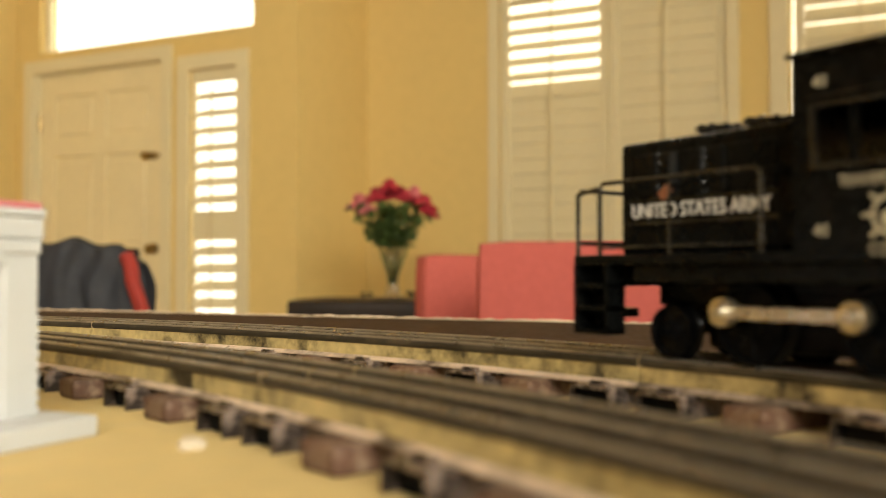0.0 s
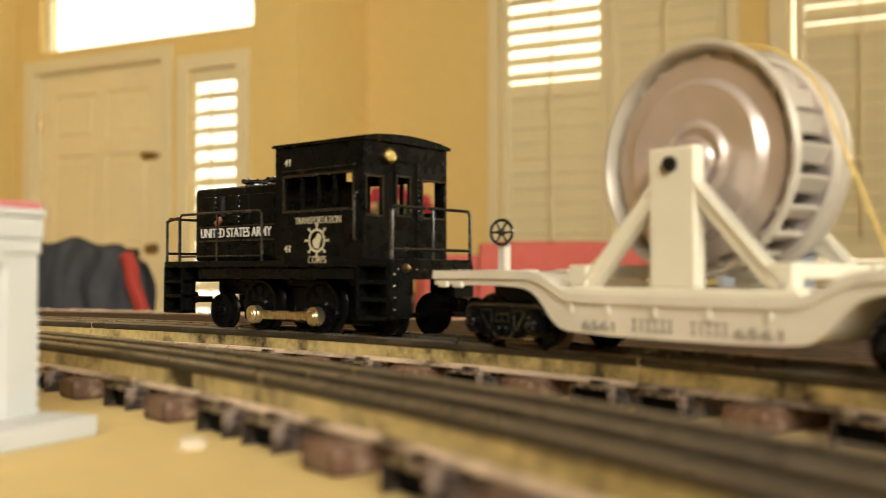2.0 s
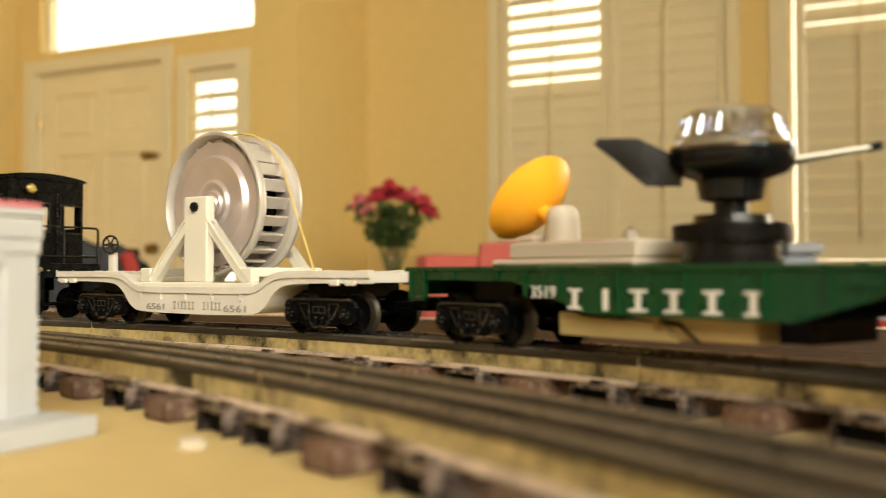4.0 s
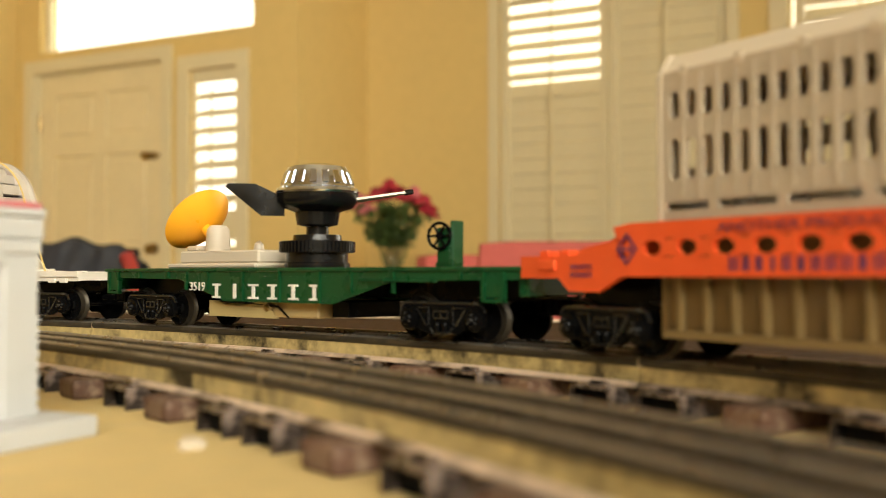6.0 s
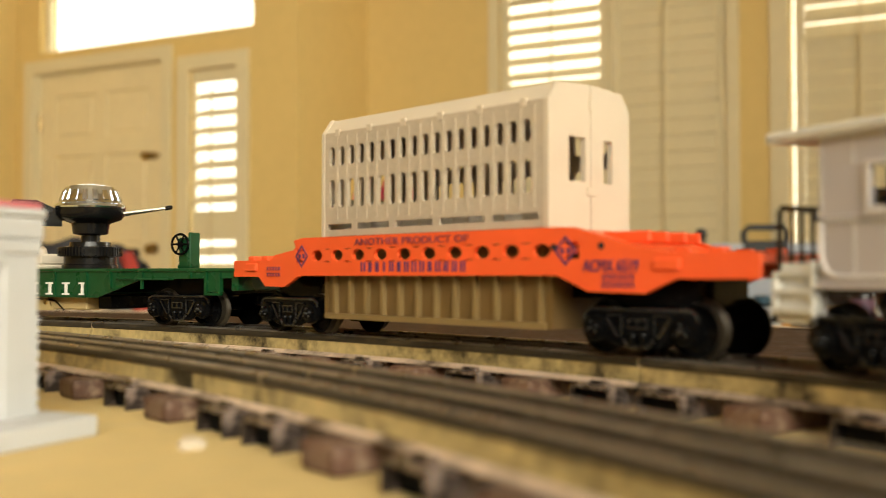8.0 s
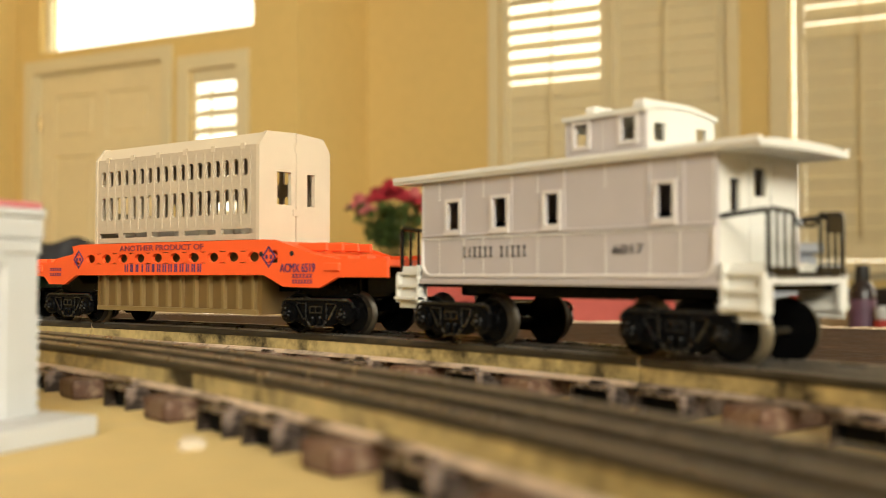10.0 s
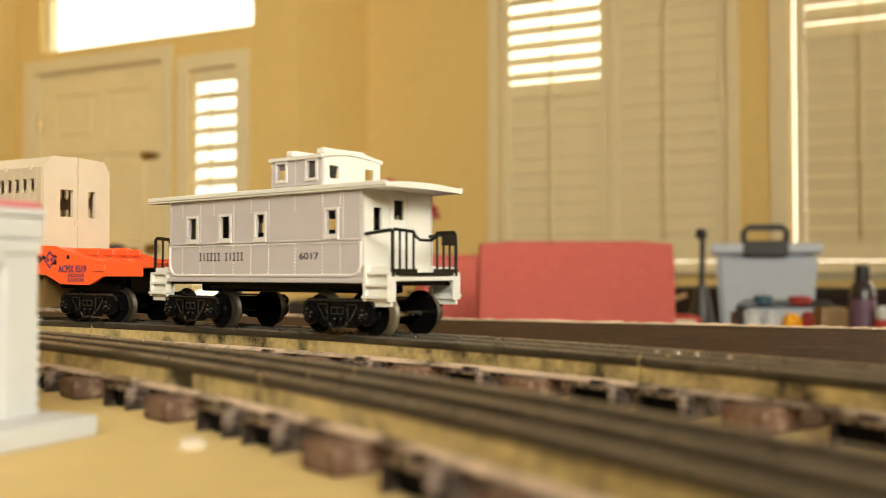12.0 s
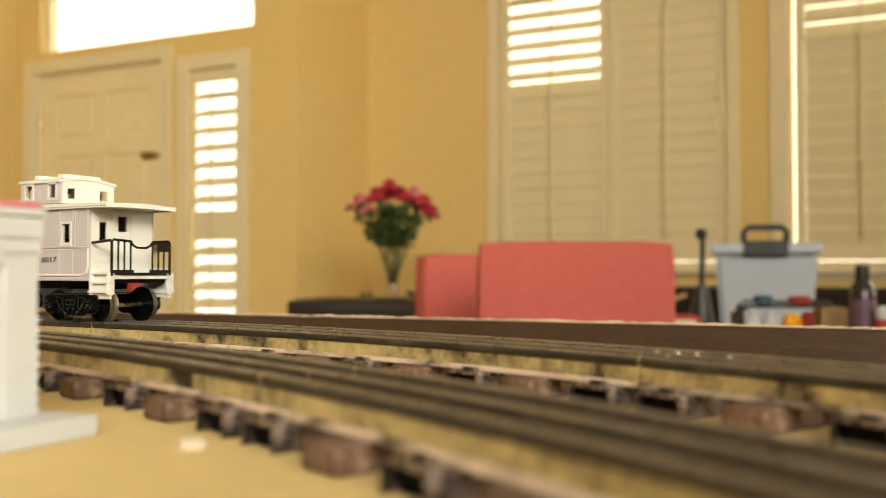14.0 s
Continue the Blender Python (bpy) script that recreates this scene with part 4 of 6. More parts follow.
def wheel_mesh(r, y_in, y_out):
    """One wheel on the y axis, flange inside, dished face outside."""
    s = 1 if y_out > 0 else -1
    prof = [(0.0, 0.0), (r * 1.16, 0.0), (r * 1.18, 0.0006), (r * 1.12, 0.0014), (r, 0.0020), (r * 0.985, abs(y_out - y_in)),
            (r * 0.86, abs(y_out - y_in)), (r * 0.80, abs(y_out - y_in) - 0.0014), (r * 0.38, abs(y_out - y_in) - 0.0010),
            (r * 0.32, abs(y_out - y_in) + 0.0002), (0.0, abs(y_out - y_in) + 0.0002)]
    bm = lathe(prof, 28)
    bm.transform(Matrix.Translation((0, y_in, 0)) @ Matrix.Rotation(radians(-90 * s), 4, "X"))
    return bm


def wheelset(parent, x, r=0.0097, spokes=0, name="wheelset", tread=None):
    bm = wheel_mesh(r, -0.0140, -0.0192)
    join(bm, wheel_mesh(r, 0.0140, 0.0192))
    join(bm, lathe([(0.0013, -0.023), (0.0013, 0.023)], 10, "Y"))
    for f in bm.faces:
        c = f.calc_center_median()
        d = math.hypot(c.x, c.z)
        n = f.normal
        if d > r * 0.9 and 0.0142 < abs(c.y) < 0.0190:
            f.material_index = 1
        elif d < r * 0.3 and abs(c.y) < 0.0139:
            f.material_index = 2
    bm.normal_update()
    ob = part(name, bm, [BLACKSTEEL, tread or WORNTREAD, STEEL if tread == TREADPALE else BLACKSTEEL], parent, "black wheels on one axle", smooth=True)
    for s in (-1, 1):
        for i in range(spokes):
            part("spoke", box(r * 0.3, s * 0.0160, -r * 0.07, r * 0.88, s * 0.0190, r * 0.07, 0.0003, 1), BLACKSTEEL, ob, m=Matrix.Rotation(2 * math.pi * i / spokes, 4, "Y"))
    rest = Matrix.Translation((x, 0, r))
    ob.matrix_basis = rest
    SPIN.append((ob, x, r))
    return ob


def truck(parent, x, tread=None):
    """A four-wheeled truck: two solid side frames with raised edges, journals, bolster and two wheelsets."""
    ob = part("truck", box(-0.006, -0.0225, 0.010, 0.006, 0.0225, 0.0165, 0.001), BLACKSTEEL, parent, "glossy black cast truck with worn wheel treads", m=pose(x, 0, 0))
    rim = [(-0.0232, 0.0066), (-0.0232, 0.0128), (-0.0205, 0.0166), (0.0205, 0.0166), (0.0232, 0.0128), (0.0232, 0.0066), (0.0190, 0.0052), (0.0140, 0.0060), (0.0085, 0.0034), (-0.0085, 0.0034), (-0.0140, 0.0060), (-0.0190, 0.0052)]
    for s in (-1, 1):
        yo, yi = s * 0.0248, s * 0.0228
        side = part("side_frame", prism(rim, yi, yo, 0.0003), BLACKSTEEL, ob)
        # rods in the glint colour draw the bright edges of the frame
        part("top_bar", rod([(-0.0236, yo, 0.0128), (-0.0228, yo, 0.0152), (-0.0205, yo, 0.0166), (0.0205, yo, 0.0166), (0.0228, yo, 0.0152), (0.0236, yo, 0.0128)], 0.0008, 6), EDGEGLINT, side, smooth=True)
        part("bottom_bar", rod([(-0.0062, yo + s * 0.0004, 0.0062), (-0.0042, yo + s * 0.0004, 0.0036), (0.0042, yo + s * 0.0004, 0.0036), (0.0062, yo + s * 0.0004, 0.0062)], 0.0006, 6), EDGEGLINT, side, smooth=True)
        for e in (-1, 1):
            tri = [(e * 0.0066, yo + s * 0.0006, 0.0146), (e * 0.0128, yo + s * 0.0006, 0.0146), (e * 0.0132, yo + s * 0.0006, 0.0138), (e * 0.0082, yo + s * 0.0006, 0.0068), (e * 0.0070, yo + s * 0.0006, 0.0072)]
            part("brace", rod(tri, 0.0005, 6, True), EDGEGLINT, side, smooth=True)
            part("spring", lathe([(0.0012, 0.0040), (0.0014, 0.0050), (0.0011, 0.0056), (0.0014, 0.0062), (0.0011, 0.0068), (0.0014, 0.0074), (0.0012, 0.0082)], 10), BLACKSTEEL, side, smooth=True, m=Matrix.Translation((e * 0.0022, yo + s * 0.0006, 0)))
            cap = Matrix.Translation((e * 0.0184, 0, 0.0097))
            part("journal", lathe([(0.0, s * 0.0282), (0.0022, s * 0.0281), (0.0028, s * 0.0274), (0.0030, s * 0.0266), (0.0048, s * 0.0262), (0.0052, s * 0.0252), (0.0052, s * 0.0235)], 18, "Y", cap), BLACKSTEEL, side, smooth=True)
            part("axle_cap", lathe([(0.0, s * 0.0292), (0.0009, s * 0.0290), (0.0012, s * 0.0278)], 10, "Y", cap), EDGEGLINT, side, "axle end with a painted glint", smooth=True)
            for k in range(3):
                a = radians(90 + 120 * k)
                part("bolt", box(-0.0005, s * 0.0274, -0.0005, 0.0005, s * 0.0284, 0.0005, 0.0002, 1), EDGEGLINT, side, m=cap @ Matrix.Translation((0.0023 * math.cos(a), 0, 0.0023 * math.sin(a))))
        part("spring_box", wall_grid([-0.0042, -0.0036, -0.0003, 0.0003, 0.0036, 0.0042], [0.0098, 0.0104, 0.0128, 0.0134], lambda u, v: not (0.0003 < abs(u) < 0.0036 and 0.0104 < v < 0.0128), yo, yo + s * 0.0009), EDGEGLINT, side)
    for e in (-1, 1):
        wheelset(ob, e * 0.0184, tread=tread)
    return ob


def coupler(parent, x, s):
    """A knuckle coupler reaching out along x."""
    bm = box(x, -0.003, 0.0125, x + s * 0.018, 0.003, 0.0160, 0.0008)
    join(bm, box(x + s * 0.015, -0.0065, 0.0115, x + s * 0.021, 0.0045, 0.0185, 0.0015))
    join(bm, box(x + s * 0.019, -0.0075, 0.0115, x + s * 0.025, -0.0025, 0.0185, 0.0015))
    return part("coupler", bm, BLACKSTEEL, parent)


def rivets(rows, r=0.00035):
    """Small round heads at (x, y, z)."""
    bm = bmesh.new()
    for p in rows:
        b = bmesh.new()
        bmesh.ops.create_icosphere(b, subdivisions=1, radius=r, matrix=Matrix.Translation(p))
        join(bm, b)
    return bm


def pieces(name, rows, mat, parent, bevel=0.0):
    """Each row a small block of its own."""
    return [part(name, box(*r, bevel=bevel, seg=1), mat, parent) for r in rows]


def dotted(p, q, n):
    p, q = Vector(p), Vector(q)
    return [tuple(p + (q - p) * k / (n - 1)) for k in range(n)]


# -- black switcher --
loco = tagged(empty("switcher_locomotive"), "black toy diesel switcher with white army lettering on the track", "toy locomotive")
W = 0.0305


def build_loco():
    # running board, frame and end beams
    bm = box(-0.087, -W, 0.0325, 0.085, W, 0.0360, 0.0006)
    part("running_board", bm, BLACK, loco)
    part("frame", box(-0.062, -0.0122, 0.018, 0.062, 0.0122, 0.0330, 0.001), BLACK, loco)
    part("side_skirt", box(-0.060, -0.028, 0.0265, 0.060, 0.028, 0.0330, 0.001), BLACK, loco)
    for x, s in ((-0.087, -1), (0.085, 1)):
        part("end_beam", box(x - s * 0.002, -W, 0.0245 if s < 0 else 0.0085, x, W, 0.0335, 0.0005) if s < 0 else
             across([(-W, 0.0085), (-0.016, 0.0085), (-0.016, 0.0265), (0.016, 0.0265), (0.016, 0.0085), (W, 0.0085), (W, 0.0335), (-W, 0.0335)], x - 0.002, x), BLACK, loco)
    # hood
    bm = box(-0.074, -0.0195, 0.0358, 0.008, 0.0195, 0.0765, 0.0022, 3)
    hood = part("hood", bm, BLACK, loco)
    for s in (-1, 1):
        y0, y1 = s * 0.0190, s * 0.0203
        pieces("hood_door", [(-0.066, y0, 0.0560, -0.0555, y1, 0.0715), (-0.0535, y0, 0.0560, -0.046, y1, 0.0715), (-0.0435, y0, 0.0560, -0.0355, y1, 0.0715), (-0.0335, y0, 0.0560, -0.026, y1, 0.0715), (-0.024, y0, 0.0560, -0.006, y1, 0.0715),
                             (-0.067, y0, 0.0385, -0.043, y1, 0.0450), (-0.040, y0, 0.0385, -0.007, y1, 0.0450)], BLACK, hood, 0.0003)
        pieces("hood_strip", [(-0.069, y0, 0.0466, -0.005, y1 + s * 0.0003, 0.0477), (-0.069, y0, 0.0545, -0.005, y1 + s * 0.0003, 0.0553)], EDGEGLINT, hood)
    tagged(part("rivet", rivets(dotted((-0.070, -0.0190, 0.0757), (0.004, -0.0190, 0.0757), 22) + dotted((-0.0545, -0.0201, 0.057), (-0.0545, -0.0201, 0.071), 6) + dotted((-0.0345, -0.0201, 0.057), (-0.0345, -0.0201, 0.071), 6), 0.0005), EDGEGLINT, loco), kind="stuff")
    part("latch", box(-0.0028, -0.0008, -0.0017, 0.0028, 0.0008, 0.0017, 0.0006, 2), material("worn_copper_brown", (0.32, 0.13, 0.07), 0.5, 0.3), loco, "worn reddish brown latch", m=pose(-0.0505, -0.0212, 0.0575, 0, -38, 0))
    # flat near-black strip stands in for the shade in a slot
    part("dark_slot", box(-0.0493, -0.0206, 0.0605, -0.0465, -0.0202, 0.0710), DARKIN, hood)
    for x in (-0.044, -0.0235):
        bm = lathe([(0.0068, 0.0762), (0.0064, 0.0790), (0.0080, 0.0796), (0.0080, 0.0810), (0.0056, 0.0815), (0.0, 0.0818)], 20)
        for k in range(10):
            join(bm, box(0.0064, -0.0006, 0.0798, 0.0085, 0.0006, 0.0816), Matrix.Rotation(k * math.pi / 5, 4, "Z"))
        part("hatch", bm, EDGEGLINT, loco, smooth=True, m=pose(x, 0, 0))
    # cab: shell with open windows, mullions, roof
    cab = part("cab", holed(0.0070, 0.0358, 0.0680, 0.0925, [(0.0145, 0.0603, 0.0612, 0.0765)], -W, -W + 0.0016), BLACK, loco)
    part("cab_wall", holed(0.0070, 0.0358, 0.0680, 0.0925, [(0.0145, 0.0603, 0.0612, 0.0765)], W - 0.0016, W), BLACK, cab)
    wins = [(-0.0285, 0.0570, -0.0180, 0.0747), (-0.0075, 0.0575, 0.0015, 0.0757), (0.0115, 0.0572, 0.0285, 0.0750)]
    end = holed(-W + 0.0016, 0.0358, W - 0.0016, 0.0925, wins, 0.0664, 0.0680)
    end.transform(SWAP)
    part("cab_wall", end, BLACK, cab)
    end = holed(-W + 0.0016, 0.0358, W - 0.0016, 0.0925, [(-0.0285, 0.079, -0.018, 0.088), (0.018, 0.079, 0.0285, 0.088)], 0.0070, 0.0086)
    end.transform(SWAP)
    part("cab_wall", end, BLACK, cab)
    # thick dark block paints the cab's inside as unlit
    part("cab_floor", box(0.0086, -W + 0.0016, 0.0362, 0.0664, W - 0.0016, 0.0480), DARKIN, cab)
    arc = [(-0.0322, 0.0918), (-0.0318, 0.0932), (-0.024, 0.0946), (-0.012, 0.0957), (0.0, 0.0961), (0.012, 0.0957), (0.024, 0.0946), (0.0318, 0.0932), (0.0322, 0.0918)]
    part("roof", across(arc, 0.0058, 0.0694), BLACK, cab)
    for x in (0.0262, 0.0380, 0.0490):
        pieces("mullion", ([(x - 0.0009, -W, 0.0603, x + 0.0009, -W + 0.0014, 0.0765), (x - 0.0009, W - 0.0014, 0.0603, x + 0.0009, W, 0.0765)]), BLACK, cab)
    part("window_frame", wall_grid([0.0130, 0.0145, 0.0612, 0.0627], [0.0590, 0.0603, 0.0765, 0.0777], lambda u, v: not (0.0145 < u < 0.0612 and 0.0603 < v < 0.0765), -W - 0.0006, -W + 0.0002), EDGEGLINT, cab)
    part("drip_strip", rod([(0.0125, -W - 0.0004, 0.0796), (0.0635, -W - 0.0004, 0.0802)], 0.0004, 6), EDGEGLINT, cab, "drip strip with a painted glint")
    for a, b, c, d in wins:
        fr = wall_grid([a - 0.001, a, c, c + 0.001], [b - 0.001, b, d, d + 0.001], lambda u, v, q=(a, b, c, d): not (q[0] < u < q[2] and q[1] < v < q[3]), 0.0679, 0.0686)
        fr.transform(SWAP)
        part("window_frame", fr, EDGEGLINT, cab)
    part("door_seam", across([(-0.0095, 0.036), (-0.0088, 0.036), (-0.0088, 0.083), (0.0065, 0.083), (0.0065, 0.036), (0.0072, 0.036), (0.0072, 0.0838), (-0.0095, 0.0838)], 0.0678, 0.0684), BLACKSTEEL, cab)
    tagged(part("rivet", rivets([(0.0683, 0.0085, 0.05 + 0.0025 * k) for k in range(14)] + [(0.0683, s * 0.027, 0.085) for s in (-1, 1)], 0.0005), EDGEGLINT, cab), kind="stuff")
    lamp = part("headlamp", lathe([(0.0058, 0.0), (0.0060, 0.004), (0.0052, 0.0052), (0.0046, 0.0046), (0.0, 0.0046)], 24, "X", Matrix.Translation((0.0675, -0.0140, 0.0850)) @ Matrix.Scale(0.62, 4)), BRASS, loco, "small brass rimmed headlamp", smooth=True)
    part("lens", lathe([(0.0046, 0.0047), (0.0036, 0.0060), (0.0018, 0.0067), (0.0, 0.0069)], 20, "X", Matrix.Translation((0.0675, -0.0140, 0.0850)) @ Matrix.Scale(0.62, 4)), material("amber_lens", (0.42, 0.30, 0.08), 0.08, vary=0.05, coat=0.5), lamp, smooth=True)
    part("grab_rail", rod([(0.0640, -W, 0.0670), (0.0640, -W - 0.0018, 0.0660), (0.0640, -W - 0.0018, 0.0455), (0.0640, -W, 0.0445)], 0.0007, 6), EDGEGLINT, loco)
    # railings
    yy = -0.0285
    for y in (yy, -yy):
        bm = rod([(-0.075, y, 0.036), (-0.075, y, 0.0602), (-0.0735, y, 0.0617), (-0.0075, y, 0.0617), (-0.0055, y, 0.0602), (-0.0055, y, 0.036)], 0.00075, 6)
        join(bm, rod([(-0.042, y, 0.036), (-0.042, y, 0.0617)], 0.0006, 6))
        join(bm, rod([(-0.075, y, 0.0385), (-0.0055, y, 0.0385)], 0.0005, 6))
        part("side_railing", bm, EDGEGLINT, loco)
    for x in (-0.0862, 0.0842):
        bm = rod([(x, -0.029, 0.034), (x, -0.029, 0.0585), (x, -0.0275, 0.0600), (x, 0.0275, 0.0600), (x, 0.029, 0.0585), (x, 0.029, 0.034)], 0.00085, 6)
        join(bm, rod([(x, -0.029, 0.0405), (x, 0.029, 0.0405)], 0.00085, 6))
        join(bm, rod([(x, 0.0, 0.034), (x, 0.0, 0.0600)], 0.0007, 6))
        if x < 0:
            for y in (-0.029, 0.029):
                join(bm, rod([(x, y, 0.0585), (x + 0.010, y, 0.0600), (x + 0.0115, y, 0.0585), (x + 0.0115, y, 0.036)], 0.00085, 6))
        part("end_railing", bm, EDGEGLINT, loco, "thin black wire railing with painted edge glints")
    # steps
    for x0, x1, z0 in ((-0.0865, -0.0690, 0.0075), (0.0640, 0.0845, 0.0080)):
        for s in (-1, 1):
            y0, y1 = s * 0.0225, s * (W + 0.0004)
            rows = [(x0, y0, z0, x0 + 0.0016, y1, 0.0326), (x1 - 0.0016, y0, z0, x1, y1, 0.0326)]
            rows += [(x0, y0, z, x1, y1, z + 0.0016) for z in (z0, z0 + 0.0085, z0 + 0.0165)]
            rows += [(x0, s * 0.0222, z0, x1, s * 0.0230, 0.0326)]
            steps = part("steps", box(*rows[-1]), BLACK, loco)
            pieces("stringer", rows[:2], BLACK, steps)
            pieces("tread", rows[2:5], BLACK, steps)
    tagged(part("rivet", rivets(dotted((0.0852, -0.026, 0.0312), (0.0852, 0.026, 0.0312), 9) + dotted((0.0852, -0.028, 0.0290), (0.0852, -0.028, 0.0130), 4), 0.0004), STEEL, loco), kind="stuff")
    part("marker", lathe([(0.0, 0.0028), (0.0016, 0.0022), (0.0022, 0.0)], 12, "X", Matrix.Translation((0.0846, -0.0205, 0.0318))), BRASS, loco, smooth=True)
    # wheels and rods
    for x in (-0.0505, 0.0715):
        wheelset(loco, x, 0.0092, 0, "pilot_wheelset", BLACKSTEEL)
    for x in (-0.0180, 0.0275):
        wheelset(loco, x, 0.0131, 8, "driving_wheelset", BLACKSTEEL)
    for y in (-0.0255, 0.0255):
        s = 1 if y > 0 else -1
        bm = box(-0.02275, y - 0.0012, -0.0021, 0.02275, y + 0.0012, 0.0021, 0.0004, 1)
        for x in (-0.02275, 0.02275):
            join(bm, lathe([(0.0, s * 0.0036), (0.0020, s * 0.0036), (0.0023, s * 0.0030), (0.0030, s * 0.0028), (0.0034, s * 0.0020), (0.0046, s * 0.0018), (0.0046, -s * 0.0022), (0.0, -s * 0.0022)], 18, "Y", Matrix.Translation((x, y, 0))))
        RODS.append(part("side_rod", bm, STEEL, loco, "bright nickel connecting rod with round bosses", smooth=True))
    for x, s in ((-0.086, -1), (0.084, 1)):
        coupler(loco, x, s)
    part("motor_block", box(-0.040, -0.0125, 0.004, 0.058, 0.0125, 0.024, 0.002), BLACKSTEEL, loco)
    # lettering
    lettering("UNITED STATES ARMY", 0.0072, Matrix.Translation((-0.0375, -0.0204, 0.0490)), WHITEINK, loco, width=0.0590, bold=0.004)
    lettering("TRANSPORTATION", 0.0050, Matrix.Translation((0.0378, -W - 0.0001, 0.0533)), TANINK, loco, width=0.0315, bold=-0.012)
    lettering("CORPS", 0.0050, Matrix.Translation((0.0373, -W - 0.0001, 0.0343)), TANINK, loco, width=0.0125, bold=-0.012)
    lettering("41", 0.0052, Matrix.Translation((0.0165, -W - 0.0001, 0.0822)), TANINK, loco)
    lettering("41", 0.0052, Matrix.Translation((0.0165, -W - 0.0001, 0.0397)), TANINK, loco)
    bm = wheel_emblem()
    part("emblem", bm, TANINK, loco, "cream ship's wheel emblem", m=pose(0.0373, -W - 0.0001, 0.0452))


RODS = []


def wheel_emblem():
    bm = bmesh.new()
    n = 24
    a = [(0.0058 * math.cos(2 * math.pi * k / n), 0.0058 * math.sin(2 * math.pi * k / n)) for k in range(n)]
    for k in range(n):
        (x0, z0), (x1, z1) = a[k], a[(k + 1) % n]
        bm.faces.new([bm.verts.new((x, -0.0002, z)) for x, z in ((x0, z0), (x1, z1), (x1 * 0.80, z1 * 0.80), (x0 * 0.80, z0 * 0.80))])
    for k in range(8):
        join(bm, box(0.0055, -0.0003, -0.0004, 0.0078, 0.0, 0.0004), Matrix.Rotation(k * math.pi / 4, 4, "Y"))
        join(bm, box(0.0072, -0.0003, -0.0007, 0.0082, 0.0, 0.0007), Matrix.Rotation(k * math.pi / 4, 4, "Y"))
    join(bm, prism([(-0.0020, -0.0034), (0.0012, -0.0040), (0.0022, -0.0008), (0.0034, 0.0018), (0.0010, 0.0036), (-0.0010, 0.0012), (-0.0030, 0.0)], -0.0003, 0.0))
    return bm


build_loco()
# -- grey depressed flatcar with a turbine wheel --
spool = tagged(empty("turbine_flatcar"), "pale grey depressed-centre toy flatcar with black trucks", "toy wagon")
turbine = tagged(empty("turbine_load"), "aluminium turbine wheel in a cream stand tied with yellow cord", "toy load")


def smooth_line(pts, n=5):
    """Rounds the corners of an open outline a little (Chaikin)."""
    for _ in range(2):
        out = [pts[0]]
        for p, q in zip(pts, pts[1:]):
            out += [(p[0] * 0.75 + q[0] * 0.25, p[1] * 0.75 + q[1] * 0.25), (p[0] * 0.25 + q[0] * 0.75, p[1] * 0.25 + q[1] * 0.75)]
        pts = out + [pts[-1]]
    return pts


